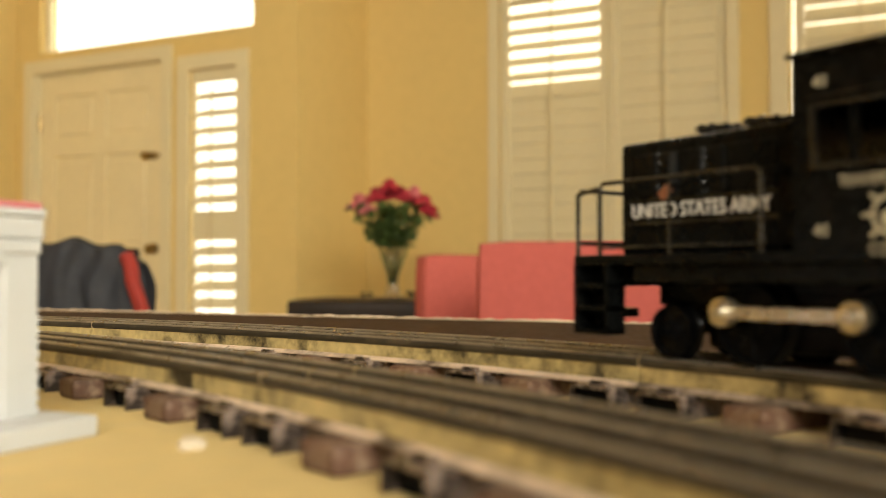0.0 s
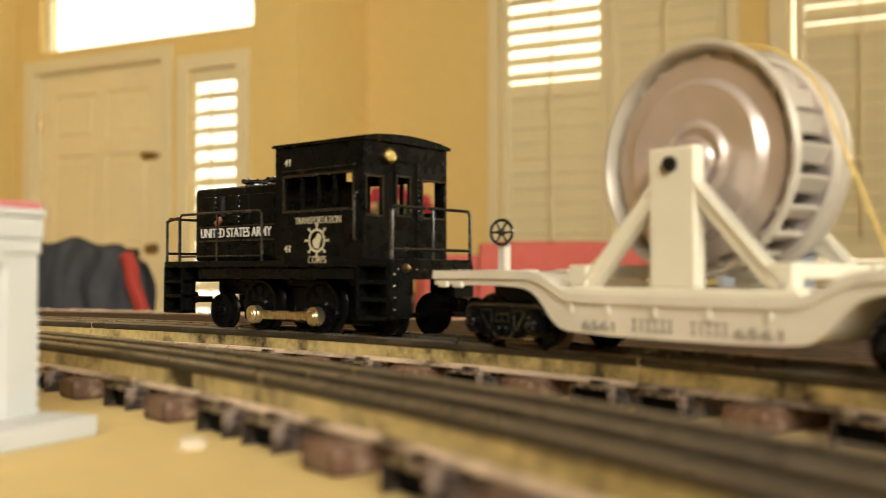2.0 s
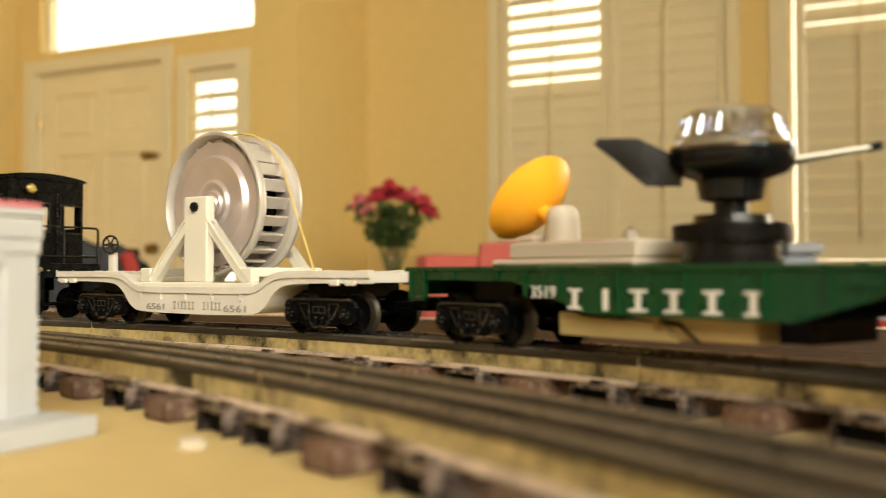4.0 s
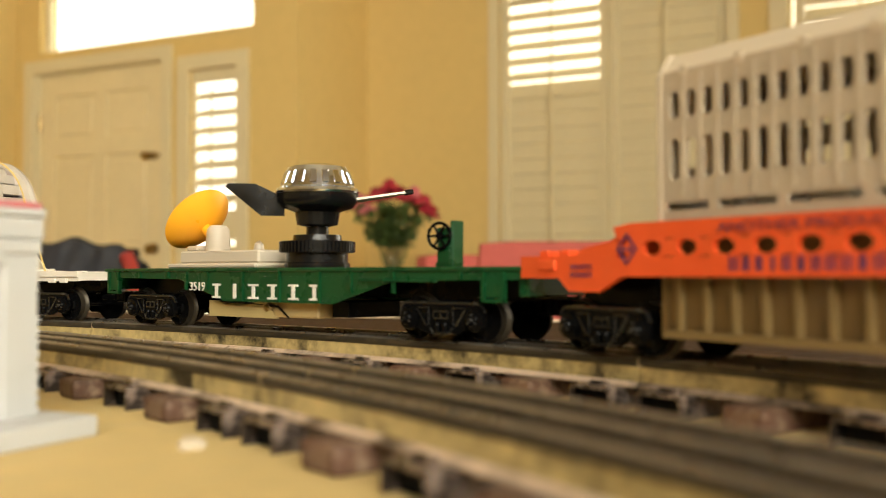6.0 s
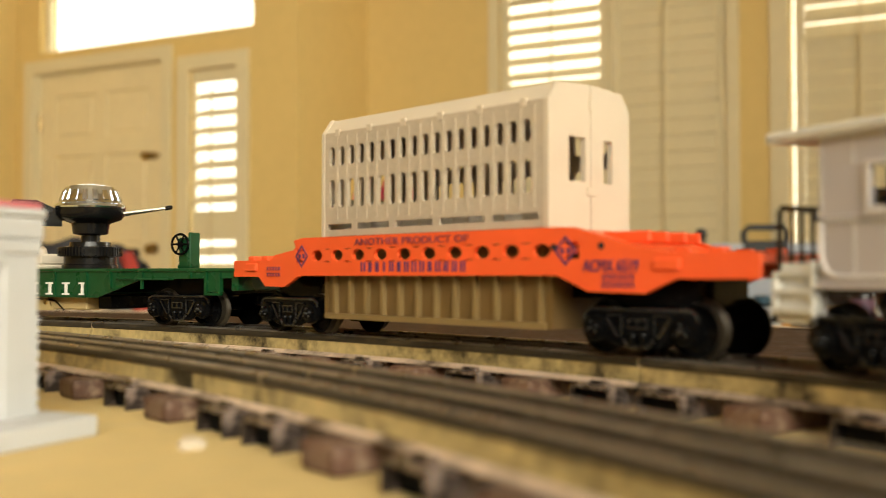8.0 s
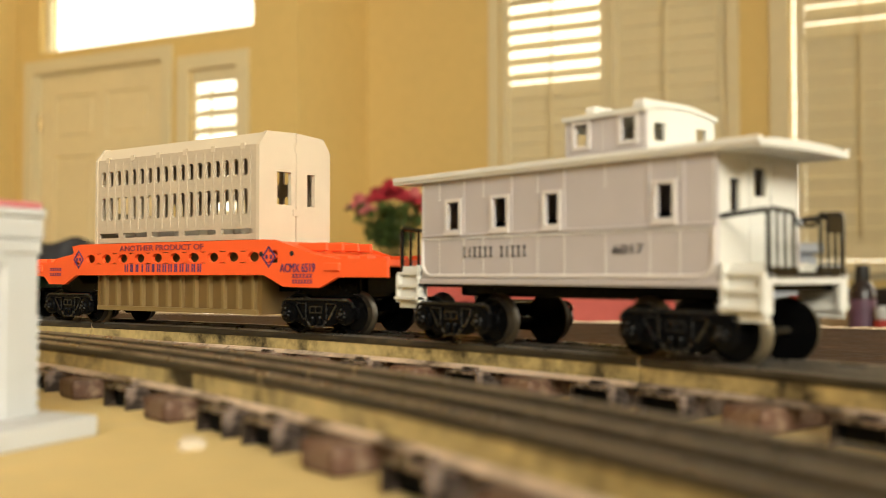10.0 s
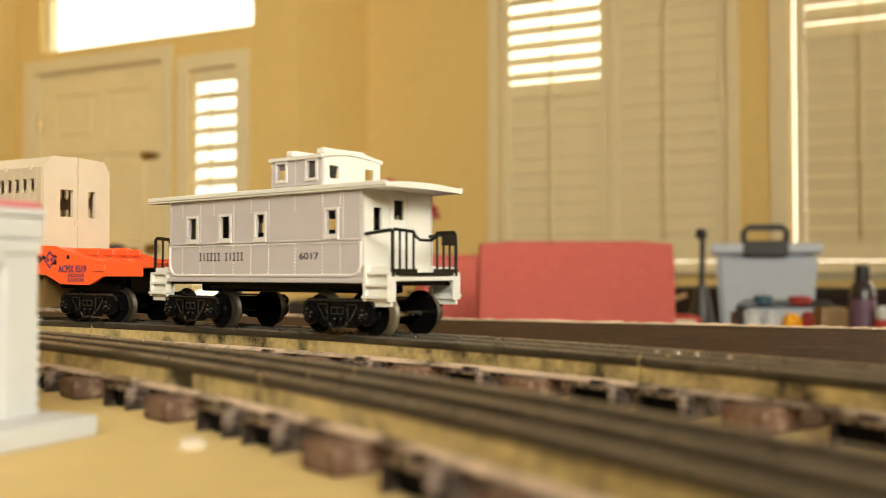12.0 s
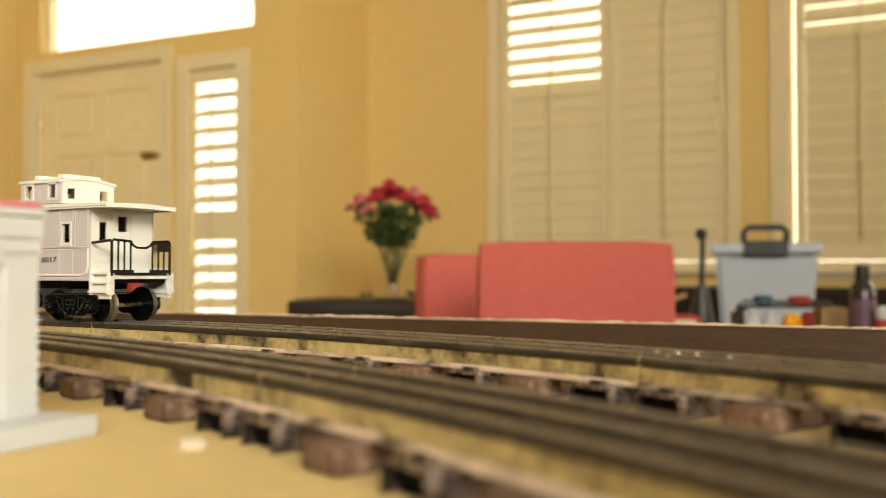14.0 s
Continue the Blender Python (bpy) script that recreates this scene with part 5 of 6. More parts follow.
def build_spool():
    top = smooth_line([(-0.126, 0.0298), (-0.070, 0.0300), (-0.058, 0.0285), (-0.048, 0.0222), (-0.038, 0.0212), (0.044, 0.0212), (0.054, 0.0222), (0.064, 0.0285), (0.076, 0.0300), (0.129, 0.0298)])
    bot = smooth_line([(-0.126, 0.0250), (-0.074, 0.0250), (-0.062, 0.0225), (-0.052, 0.0105), (-0.042, 0.0078), (0.046, 0.0078), (0.057, 0.0105), (0.067, 0.0225), (0.080, 0.0250), (0.129, 0.0250)])
    part("deck", prism(top + bot[::-1], -0.0255, 0.0255), PALEGREY, spool)
    topb = [(x, z + 0.0008) for x, z in top]
    for s in (-1, 1):
        part("side_sill", prism(topb + [(x, z - 0.0004) for x, z in bot][::-1], s * 0.0255, s * 0.0280), PALEGREY, spool)
        lip = prism(topb + [(x, z - 0.0034) for x, z in topb][::-1], s * 0.0278, s * 0.0292)
        part("lip", lip, PALEGREY, spool)
    pieces("gusset", ([(x, -0.0290, 0.0150, x + 0.0012, -0.0279, 0.0186) for x in (-0.043, -0.025, -0.004, 0.018, 0.040)]), PALEGREY, spool)
    pieces("end_lug", ([(x, s * 0.0275, 0.0235, x + 0.006, s * 0.0295, 0.0262) for x in (-0.122, -0.112, 0.104, 0.114) for s in (-1, 1)]), PALEGREY, spool, 0.0004)
    pieces("deck_cleat", ([(x, y, 0.0298, x + 0.006, y + 0.004, 0.0310) for x in (-0.110, -0.086, -0.066, 0.066, 0.086, 0.110) for y in (-0.014, 0.010)]), PALEGREY, spool, 0.0005)
    # added black blocks close the see-through gap above each truck
    for x in (-0.084, 0.094):
        part("bolster", box(x - 0.018, -0.0150, 0.0168, x + 0.018, 0.0150, 0.0249, 0.001), BLACKSTEEL, spool)
    truck(spool, -0.084)
    truck(spool, 0.094)
    coupler(spool, -0.118, -1)
    coupler(spool, 0.122, 1)
    lettering("6561", 0.0050, Matrix.Translation((-0.0285, -0.0283, 0.0092)), GREYINK, spool, width=0.0155)
    lettering("6561", 0.0050, Matrix.Translation((0.0370, -0.0283, 0.0092)), GREYINK, spool, width=0.0170)
    bars([0.8, 0.35, 0.9, 0.9, 0.8, 0.8, 0, 0, 0.8, 0.35, 0.9, 0.8, 0.8], -0.014, 0.026, 0.0098, 0.0042, -0.0281, GREYINK, spool)
    # brake wheel on its pillar
    part("brake_stand", boxes([(-0.1260, 0.0075, 0.0298, -0.1205, 0.0115, 0.0430), (-0.1275, 0.006, 0.0298, -0.119, 0.013, 0.0310)], 0.0006), PALEGREY, spool, "worn pale brake stand")
    brake_wheel(0.0056, EDGEGLINT, spool, "dark metal spoked brake wheel with painted glints", pose(-0.1215, 0.0062, 0.0480, 0, 0, 20))


def brake_wheel(r, mat, parent, label, m):
    """A spoked hand wheel in the x-z plane."""
    rim = part("brake_wheel", rod([(r * math.cos(a), 0, r * math.sin(a)) for a in [2 * math.pi * k / 20 for k in range(20)]], r * 0.13, 6, True), mat, parent, label, smooth=True, m=m)
    for k in range(6):
        a = math.pi * k / 3
        part("spoke", rod([(0, 0, 0), (r * math.cos(a), 0, r * math.sin(a))], r * 0.10, 5), mat, rim)
    part("hub", lathe([(0.0, -0.0008), (r * 0.28, -0.0008), (r * 0.28, 0.0012), (0.0, 0.0012)], 12, "Y"), mat, rim)


TZ, TX, TR = 0.0678, 0.0020, 0.0402


def build_turbine():
    for s in (-1, 1):
        prof = [(0.0, 0.0012), (0.0048, 0.0012), (0.0054, 0.0004), (0.0068, 0.0002), (0.0078, -0.0012), (0.0096, -0.0014), (0.0104, -0.0002), (0.0118, 0.0002), (0.0136, -0.0012),
                (0.0225, -0.0004), (0.0256, 0.0002), (0.0276, -0.0024), (0.0342, -0.0022), (0.0350, -0.0062), (0.0372, -0.0064), (0.0, -0.0068)]
        disc = part("disc", lathe([(r, s * (0.0150 + h)) for r, h in prof], 72, "Y", Matrix.Translation((TX, 0, TZ))), ALUMINIUM, turbine, "spun aluminium disc with stepped rings", smooth=True)
        part("rim", lathe([(r, s * (0.0150 + h)) for r, h in ((0.0371, -0.0064), (0.0375, -0.0010), (0.0384, 0.0008), (0.0396, 0.0008), (TR, -0.0002), (TR, -0.0016), (0.0378, -0.0026), (0.0371, -0.0064))], 72, "Y", Matrix.Translation((TX, 0, TZ))), RIMTIN, disc, "pale rolled rim", smooth=True)
        # cream stand
        y0, y1 = s * 0.0205, s * 0.0262
        stand = part("stand", box(-0.0500, y0, 0.0206, 0.0500, y1 + s * 0.0015, 0.0245, 0.0006, 1), STANDCREAM, turbine, "cream plastic A-shaped stand")
        part("post", box(-0.0075, y0, 0.0245, 0.0115, y1, 0.0712, 0.0006, 1), STANDCREAM, stand)
        for sgn in (-1, 1):
            foot, head = 0.002 + sgn * 0.0435, 0.002 + sgn * 0.0085
            bm = prism([(foot, 0.0243), (foot - sgn * 0.0075, 0.0243), (head, 0.0530), (head, 0.0600)], y0 + s * 0.0005, y1 - s * 0.0010)
            join(bm, prism([(foot, 0.0243), (foot - sgn * 0.0016, 0.0243), (head, 0.0582), (head, 0.0600)], y0, y1))
            part("brace", bm, STANDCREAM, stand)
        part("bolt", lathe([(0.0, s * 0.0282), (0.0026, s * 0.0280), (0.0028, s * 0.0262)], 8, "Y", Matrix.Translation((TX, 0, 0.0655))), BLACKPLASTIC, turbine)
    part("axle", lathe([(0.0035, -0.0260), (0.0035, 0.0260)], 14, "Y", Matrix.Translation((TX, 0, 0.0665))), STEEL, turbine)
    for x in (-0.044, 0.040):
        part("cross_bar", boxes([(x, -0.0205, 0.0275, x + 0.005, 0.0205, 0.0325), (x - 0.002, -0.0262, 0.0245, x + 0.007, -0.0205, 0.0325), (x - 0.002, 0.0205, 0.0245, x + 0.007, 0.0262, 0.0325)], 0.0006), STANDCREAM, turbine)
    vane = box(-0.0008, -0.0118, -0.0034, 0.0008, 0.0118, 0.0034, 0.0004, 1)
    vane.transform(Matrix.Translation((0.0345, 0, 0)) @ Matrix.Rotation(radians(28), 4, "Y"))
    join(vane, box(0.0285, -0.0112, -0.0006, 0.0345, 0.0112, 0.0006))
    first = part("vane", vane, RIMTIN, turbine, m=Matrix.Translation((TX, 0, TZ)))
    for k in range(1, 22):
        o = new("vane", first.data)
        o.parent = turbine
        o.matrix_basis = Matrix.Translation((TX, 0, TZ)) @ Matrix.Rotation(2 * math.pi * k / 22, 4, "Y")
    part("drum", lathe([(0.0270, -0.0110), (0.0270, 0.0110)], 40, "Y", Matrix.Translation((TX, 0, TZ))), BLACKSTEEL, turbine, smooth=True)
    cord = [(-0.0640, 0.0, 0.0305)] + [(TX + 0.0412 * math.cos(radians(a)), 0.004, TZ + 0.0412 * math.sin(radians(a))) for a in range(205, 1, -12)] + [(0.0605, 0.006, 0.0305)]
    part("cord", rod(cord, 0.0006, 6), material("yellow_cord", (0.62, 0.45, 0.14), 0.8, vary=0.2, grain=300), turbine, "yellow elastic cord", smooth=True)


build_spool()
build_turbine()

# -- green flatcar with dish and launcher --
green = tagged(empty("green_flatcar"), "dark green plastic toy flatcar with white lettering and black trucks", "toy wagon")
dish = tagged(empty("dish_unit"), "yellow dish antenna on a beige plastic base", "toy load")
launcher = tagged(empty("satellite_launcher"), "chrome domed satellite on a black launcher with blades", "toy load")


def build_green():
    part("deck", boxes([(-0.1530, -0.0280, 0.0290, 0.1530, 0.0280, 0.0318)], 0.0005), GREEN, green)
    pieces("deck_plank", ([(x, -0.0270, 0.03175, x + 0.0006, 0.0270, 0.0321) for x in [-0.148 + 0.0085 * k for k in range(35)]]), GREEN, green)
    belly = [(-0.1500, 0.0318), (-0.1500, 0.0268), (-0.0800, 0.0262), (-0.0400, 0.0150), (0.0420, 0.0150), (0.0800, 0.0262), (0.1500, 0.0268), (0.1500, 0.0318)]
    for s in (-1, 1):
        sill = part("side_sill", prism(belly, s * 0.0272, s * 0.0288), GREEN, green)
        part("rim", boxes([(-0.1535, s * 0.0280, 0.0302, 0.1535, s * 0.0300, 0.0322)], 0.0005), GREEN, sill)
        rows = []
        for x in (-0.118, -0.090, -0.0735, -0.0545, -0.0255, 0.0032, 0.0322, 0.0535, 0.080, 0.118):
            z0 = 0.0152 if -0.042 < x < 0.044 else 0.0268 if abs(x) > 0.085 else 0.0205
            rows.append((x, s * 0.0284, z0, x + 0.0014, s * 0.0298, 0.0304))
        pieces("stake_rib", rows, GREEN, sill)
        tagged(part("rivet", rivets(dotted((-0.038, s * 0.0289, 0.0164), (0.040, s * 0.0289, 0.0164), 30) + dotted((-0.145, s * 0.0289, 0.0278), (0.145, s * 0.0289, 0.0278), 60), 0.0003), GREEN, sill), kind="stuff")
        for x in (-0.1500, 0.1300):
            part("end_step", boxes([(x, s * 0.0275, 0.0175, x + 0.0016, s * 0.0300, 0.0302), (x + 0.010, s * 0.0275, 0.0175, x + 0.0116, s * 0.0300, 0.0302), (x, s * 0.0275, 0.0175, x + 0.0116, s * 0.0300, 0.0190), (x, s * 0.0282, 0.0195, x + 0.0116, s * 0.0290, 0.0302)]), GREEN, green)
        part("grab_iron", rod([(0.060, s * 0.0292, 0.0262), (0.0605, s * 0.0304, 0.0262), (0.105, s * 0.0304, 0.0260), (0.106, s * 0.0292, 0.0260)], 0.0005, 6), GREEN, green)
    part("battery_box", boxes([(-0.052, -0.0215, 0.0072, 0.024, 0.0215, 0.0160)], 0.0008), material("buff_box_paint", (0.48, 0.36, 0.17), 0.5, vary=0.1, grain=80), green, "buff yellow mechanism box under the deck")
    part("wire", rod([(-0.058, -0.0225, 0.0145), (-0.030, -0.0228, 0.0142), (-0.004, -0.0226, 0.0125), (0.004, -0.0226, 0.0070)], 0.0006, 6), BLACKPLASTIC, green)
    part("contact_plate", box(0.0300, -0.0180, 0.0080, 0.0420, 0.0180, 0.0160, 0.0006), BLACKSTEEL, green, "black underside plate")
    part("bracket", prism([(-0.060, 0.0150), (-0.052, 0.0150), (-0.046, 0.0128), (-0.028, 0.0128), (-0.020, 0.0150), (-0.012, 0.0150), (-0.006, 0.0076), (-0.004, 0.0076), (-0.004, 0.0066), (-0.060, 0.0066)], -0.0232, -0.0222), material("buff_bracket_paint", (0.42, 0.33, 0.15), 0.4, vary=0.1, grain=80), green, "buff metal bracket")
    part("bolt", lathe([(0.0, -0.0242), (0.0016, -0.0240), (0.0020, -0.0232)], 12, "Y", Matrix.Translation((-0.0125, 0, 0.0118))), BRASS, green)
    part("underframe", box(-0.1450, -0.012, 0.0180, 0.1450, 0.012, 0.0289), BLACKSTEEL, green)
    for x in (-0.1520, 0.1470):
        part("end_sill", box(x, -0.0270, 0.0200, x + 0.005, 0.0270, 0.0289, 0.0006), GREEN, green)
    # black blocks added here to fill the dark space over the trucks
    for x in (-0.1120, 0.1050):
        part("bolster", box(x - 0.018, -0.0150, 0.0168, x + 0.018, 0.0150, 0.0289, 0.001), BLACKSTEEL, green)
    truck(green, -0.1120)
    truck(green, 0.1050)
    coupler(green, -0.142, -1)
    coupler(green, 0.142, 1)
    lettering("3519", 0.0066, Matrix.Translation((-0.0630, -0.0290, 0.0202)), WHITEINK, green, width=0.0135)
    bars([0.7, 0, 0.35, 0, 0.9, 0, 0.9, 0, 0.75, 0, 0.7], -0.0500, 0.0330, 0.0164, 0.0076, -0.0289, WHITEINK, green, stroke=0.80)
    part("brake_stand", boxes([(0.0905, -0.0112, 0.0318, 0.0985, -0.0092, 0.0500), (0.0980, -0.0112, 0.0318, 0.1000, -0.0030, 0.0530), (0.0895, -0.0112, 0.0318, 0.1000, -0.0030, 0.0345)], 0.0006), GREEN, green)
    brake_wheel(0.0058, BLACKSTEEL, green, "black spoked brake wheel", pose(0.0935, -0.0128, 0.0462, 0, 0, 8))


def build_dish():
    part("base", boxes([(-0.107, -0.0180, 0.0321, -0.028, 0.0180, 0.0350), (-0.099, -0.0150, 0.0350, -0.029, 0.0150, 0.0420), (-0.099, -0.0110, 0.0420, -0.088, 0.0110, 0.0450)], 0.0010), BEIGE, dish)
    part("post", lathe([(0.0072, 0.0415), (0.0068, 0.0500), (0.0063, 0.0545), (0.0045, 0.0566), (0.0, 0.0572)], 24), BEIGE, dish, smooth=True, m=pose(-0.0795, -0.003, 0))
    part("fin", lathe([(0.0030, 0.042), (0.0024, 0.0455), (0.0, 0.0475)], 14), BEIGE, dish, smooth=True, m=pose(-0.0420, -0.004, 0))
    prof = [(0.0, 0.0)]
    for k in range(1, 13):
        r = 0.0212 * k / 12
        prof.append((r, 0.0092 * (k / 12) ** 2))
    for k in range(12, -1, -1):
        prof.append((0.0203 * k / 12 if k else 0.0, 0.0010 + 0.0092 * (k / 12) ** 2))
    turn = Vector((-0.79, -0.09, 0.61)).to_track_quat("Z", "Y").to_matrix().to_4x4()
    part("reflector", lathe(prof, 48), YELLOW, dish, "yellow orange dish reflector", smooth=True, m=Matrix.Translation((-0.0912, -0.0026, 0.0553)) @ turn)
    part("boss", lathe([(0.0036, -0.006), (0.0032, 0.002), (0.0, 0.003)], 16), YELLOW, dish, smooth=True, m=Matrix.Translation((-0.0900, -0.0022, 0.0540)) @ turn)


def build_launcher():
    base = part("base", lathe([(0.0170, 0.0321), (0.0170, 0.0345), (0.0160, 0.0350), (0.0160, 0.0400), (0.0, 0.0400)], 40), BLACKPLASTIC, launcher, smooth=True)
    bm = lathe([(0.0, 0.0400), (0.0186, 0.0400), (0.0186, 0.0460), (0.0128, 0.0465), (0.0124, 0.0492), (0.0, 0.0492)], 48)
    for k in range(56):
        join(bm, box(0.0181, -0.0005, 0.0403, 0.0197, 0.0005, 0.0457), Matrix.Rotation(2 * math.pi * k / 56, 4, "Z"))
    part("gear_ring", bm, BLACKPLASTIC, base, "toothed black plastic ring")
    part("stem", lathe([(0.0058, 0.0490), (0.0058, 0.0535), (0.0106, 0.0545), (0.0117, 0.0610), (0.0142, 0.0622), (0.0, 0.0622)], 32), BLACKPLASTIC, launcher, smooth=True)
    part("bowl", lathe([(0.0135, 0.0618), (0.0185, 0.0635), (0.0209, 0.0665), (0.0212, 0.0705), (0.0192, 0.0712), (0.0, 0.0712)], 44), BLACKPLASTIC, launcher, smooth=True)
    dome = part("dome", lathe([(0.0213, 0.0706), (0.0217, 0.0716), (0.0210, 0.0731), (0.0192, 0.0740), (0.0176, 0.0787), (0.0159, 0.0830), (0.0152, 0.0835), (0.0146, 0.0845), (0.0085, 0.0859), (0.0000, 0.0864)], 48), CHROME, launcher, "mirror bright chrome dome with small panels", smooth=True)
    pane = box(-0.0017, -0.0004, -0.0036, 0.0017, 0.0004, 0.0036, 0.0003, 1)
    first = None
    for k in range(18):
        m = Matrix.Rotation(2 * math.pi * k / 18, 4, "Z") @ Matrix.Translation((0, -0.0176, 0.0787)) @ Matrix.Rotation(radians(-20), 4, "X")
        if first is None:
            first = part("panel", pane, CHROME, dome, m=m)
        else:
            o = new("panel", first.data)
            o.parent = dome
            o.matrix_basis = m
    # blades
    out = Matrix.Rotation(radians(54.5), 4, "Z")
    bm = prism([(0.0170, -0.0115), (0.0290, -0.0115), (0.0470, 0.0030), (0.0455, 0.0048), (0.0320, 0.0048), (0.0170, -0.0020)], -0.0006, 0.0006)
    part("blade", bm, BLACKPLASTIC, launcher, "broad black rotor blade", m=Matrix.Translation((0, 0, 0.0705)) @ out @ Matrix.Rotation(radians(180), 4, "Z"))
    tilt = Matrix.Translation((0.002, -0.004, 0.0635)) @ out @ Matrix.Rotation(radians(-10), 4, "Y")
    bm = prism([(0.0140, -0.0050), (0.0200, -0.0050), (0.0510, -0.0014), (0.0510, 0.0014), (0.0200, 0.0050), (0.0140, 0.0050)], -0.0006, 0.0006)
    bm.transform(Matrix.Rotation(radians(82), 4, "X"))
    part("blade", bm, STANDCREAM, launcher, "narrow white rotor blade", m=tilt)
    part("tip", box(0.0480, -0.0018, -0.0014, 0.0530, 0.0018, 0.0014, 0.0007), BLACKPLASTIC, launcher, m=tilt)
    bm = prism([(0.0170, -0.0040), (0.0430, -0.0026), (0.0440, 0.0026), (0.0170, 0.0040)], -0.0006, 0.0006)
    bm.transform(Matrix.Rotation(radians(90), 4, "X"))
    part("blade", bm, BLACKPLASTIC, launcher, "black rotor blade", m=Matrix.Translation((0, 0, 0.0690)) @ Matrix.Rotation(radians(140), 4, "Z"))


build_green()
build_dish()
build_launcher()
# -- orange depressed car with a pierced cream container --
orange = tagged(empty("orange_heavy_car"), "orange-red plastic toy heavy-load car with navy lettering", "toy wagon")
container = tagged(empty("slatted_container"), "cream plastic slotted container set down in the orange car", "toy load")
OY = 0.0300
# the container's cream turned tan-brown to paint the shade low in the car
SHADEPANEL = material("shaded_panel_plastic", (0.14, 0.085, 0.028), 0.45, vary=0.15, grain=80)
SHADERIB = material("shaded_rib_plastic", (0.20, 0.135, 0.052), 0.5, vary=0.1, grain=80)


def build_orange():
    low = [(-0.141, 0.0276), (-0.118, 0.0276), (-0.112, 0.0228), (-0.096, 0.0226), (-0.084, 0.0282), (0.076, 0.0286), (0.090, 0.0228), (0.114, 0.0224), (0.126, 0.0276), (0.156, 0.0276)]
    top = [(0.156, 0.0362), (0.126, 0.0365), (0.112, 0.0385), (0.084, 0.0462), (0.076, 0.0466), (-0.080, 0.0466), (-0.088, 0.0455), (-0.094, 0.0400), (-0.104, 0.0385), (-0.108, 0.0360), (-0.141, 0.0360)]
    holes = [-0.0695 + 0.01535 * k for k in range(10)]
    for s in (-1, 1):
        y0, y1 = s * (OY - 0.0022), s * OY
        # the beam in strips about the row of round holes
        side = part("side_beam", prism([(-0.141, 0.0360)] + low + [(0.156, 0.0362), (0.126, 0.0365), (0.112, 0.0385), (0.0860, 0.0410), (0.0860, 0.0347), (-0.0860, 0.0347), (-0.0860, 0.0410), (-0.094, 0.0400), (-0.104, 0.0385), (-0.108, 0.0360)], y0, y1), ORANGE, orange)
        bm = prism([(0.0860, 0.0410), (0.112, 0.0385), (0.084, 0.0462), (0.076, 0.0466), (-0.080, 0.0466), (-0.088, 0.0455), (-0.0860, 0.0410)], y0, y1)
        part("upper_beam", bm, ORANGE, side)
        bm = bmesh.new()
        edges = [-0.0860] + [(a + b) / 2 for a, b in zip(holes, holes[1:])] + [0.0860]
        for k, hx in enumerate(holes):
            x0, x1 = edges[k], edges[k + 1]
            ring = [(hx + 0.0043 * math.cos(2 * math.pi * i / 20), 0.03785 + 0.00265 * math.sin(2 * math.pi * i / 20)) for i in range(20)]
            # square cell pierced by the ring
            for i in range(20):
                quad = []
                for j in (i, (i + 1) % 20):
                    a = 2 * math.pi * j / 20
                    c, q = math.cos(a), math.sin(a)
                    kx = ((x1 - hx) / c if c > 1e-6 else (x0 - hx) / c if c < -1e-6 else 1e9)
                    kz = (0.00315 / q if q > 1e-6 else -0.00315 / q if q < -1e-6 else 1e9)
                    m_ = min(kx, kz)
                    quad.append((hx + c * m_, 0.03785 + q * m_))
                p = [ring[i], quad[0], quad[1], ring[(i + 1) % 20]]
                join(bm, prism(p, y0, y1))
        bmesh.ops.remove_doubles(bm, verts=bm.verts, dist=0.00001)
        part("pierced_web", bm, ORANGE, side)
    # decks over the trucks and the sloping shoulders
    for s, x0, x1 in ((-1, -0.141, -0.094), (1, 0.106, 0.156)):
        part("end_deck", boxes([(x0, -OY + 0.0022, 0.0325, x1, OY - 0.0022, 0.0358)], 0.0004), ORANGE, orange)
        pieces("deck_lug", ([(x0 + (0.004 + 0.012 * k), y, 0.0356, x0 + 0.010 + 0.012 * k, y + 0.006, 0.0384) for k in range(3) for y in (-0.024, 0.017)]), ORANGE, orange, 0.0006)
        pieces("side_lug", ([(x0 + 0.012, -OY - 0.0012, 0.0305, x0 + 0.022, -OY + 0.0006, 0.0345), (x0 + 0.012, OY - 0.0006, 0.0305, x0 + 0.022, OY + 0.0012, 0.0345)]), ORANGE, orange, 0.0004)
    part("shoulder", prism([(0.106, 0.0340), (0.106, 0.0385), (0.084, 0.0455), (0.074, 0.0458), (0.074, 0.0420)], -OY + 0.0022, OY - 0.0022), ORANGE, orange)
    part("shoulder", prism([(-0.094, 0.0340), (-0.094, 0.0395), (-0.084, 0.0452), (-0.072, 0.0455), (-0.072, 0.0415)], -OY + 0.0022, OY - 0.0022), ORANGE, orange)
    pieces("rib", ([(0.088, y, 0.0405, 0.108, y + 0.002, 0.0448) for y in (-0.018, -0.006, 0.006, 0.016)]), ORANGE, orange, 0.0005)
    # black plate added under the frame to make its shade
    part("frame_shade_plate", box(-0.120, -0.012, 0.0200, 0.130, 0.012, 0.0270), BLACKSTEEL, orange)
    # added black filler between end deck and truck, to keep it dark
    for x in (-0.0990, 0.1080):
        part("bolster", box(x - 0.020, -0.0170, 0.0168, x + 0.020, 0.0170, 0.0324, 0.001), BLACKSTEEL, orange)
    truck(orange, -0.0990)
    truck(orange, 0.1080)
    coupler(orange, -0.132, -1)
    coupler(orange, 0.146, 1)
    yi = -OY - 0.0003
    lettering("ANOTHER PRODUCT OF", 0.0044, Matrix.Translation((-0.0050, yi, 0.0422)), FADEDINK, orange, width=0.0720)
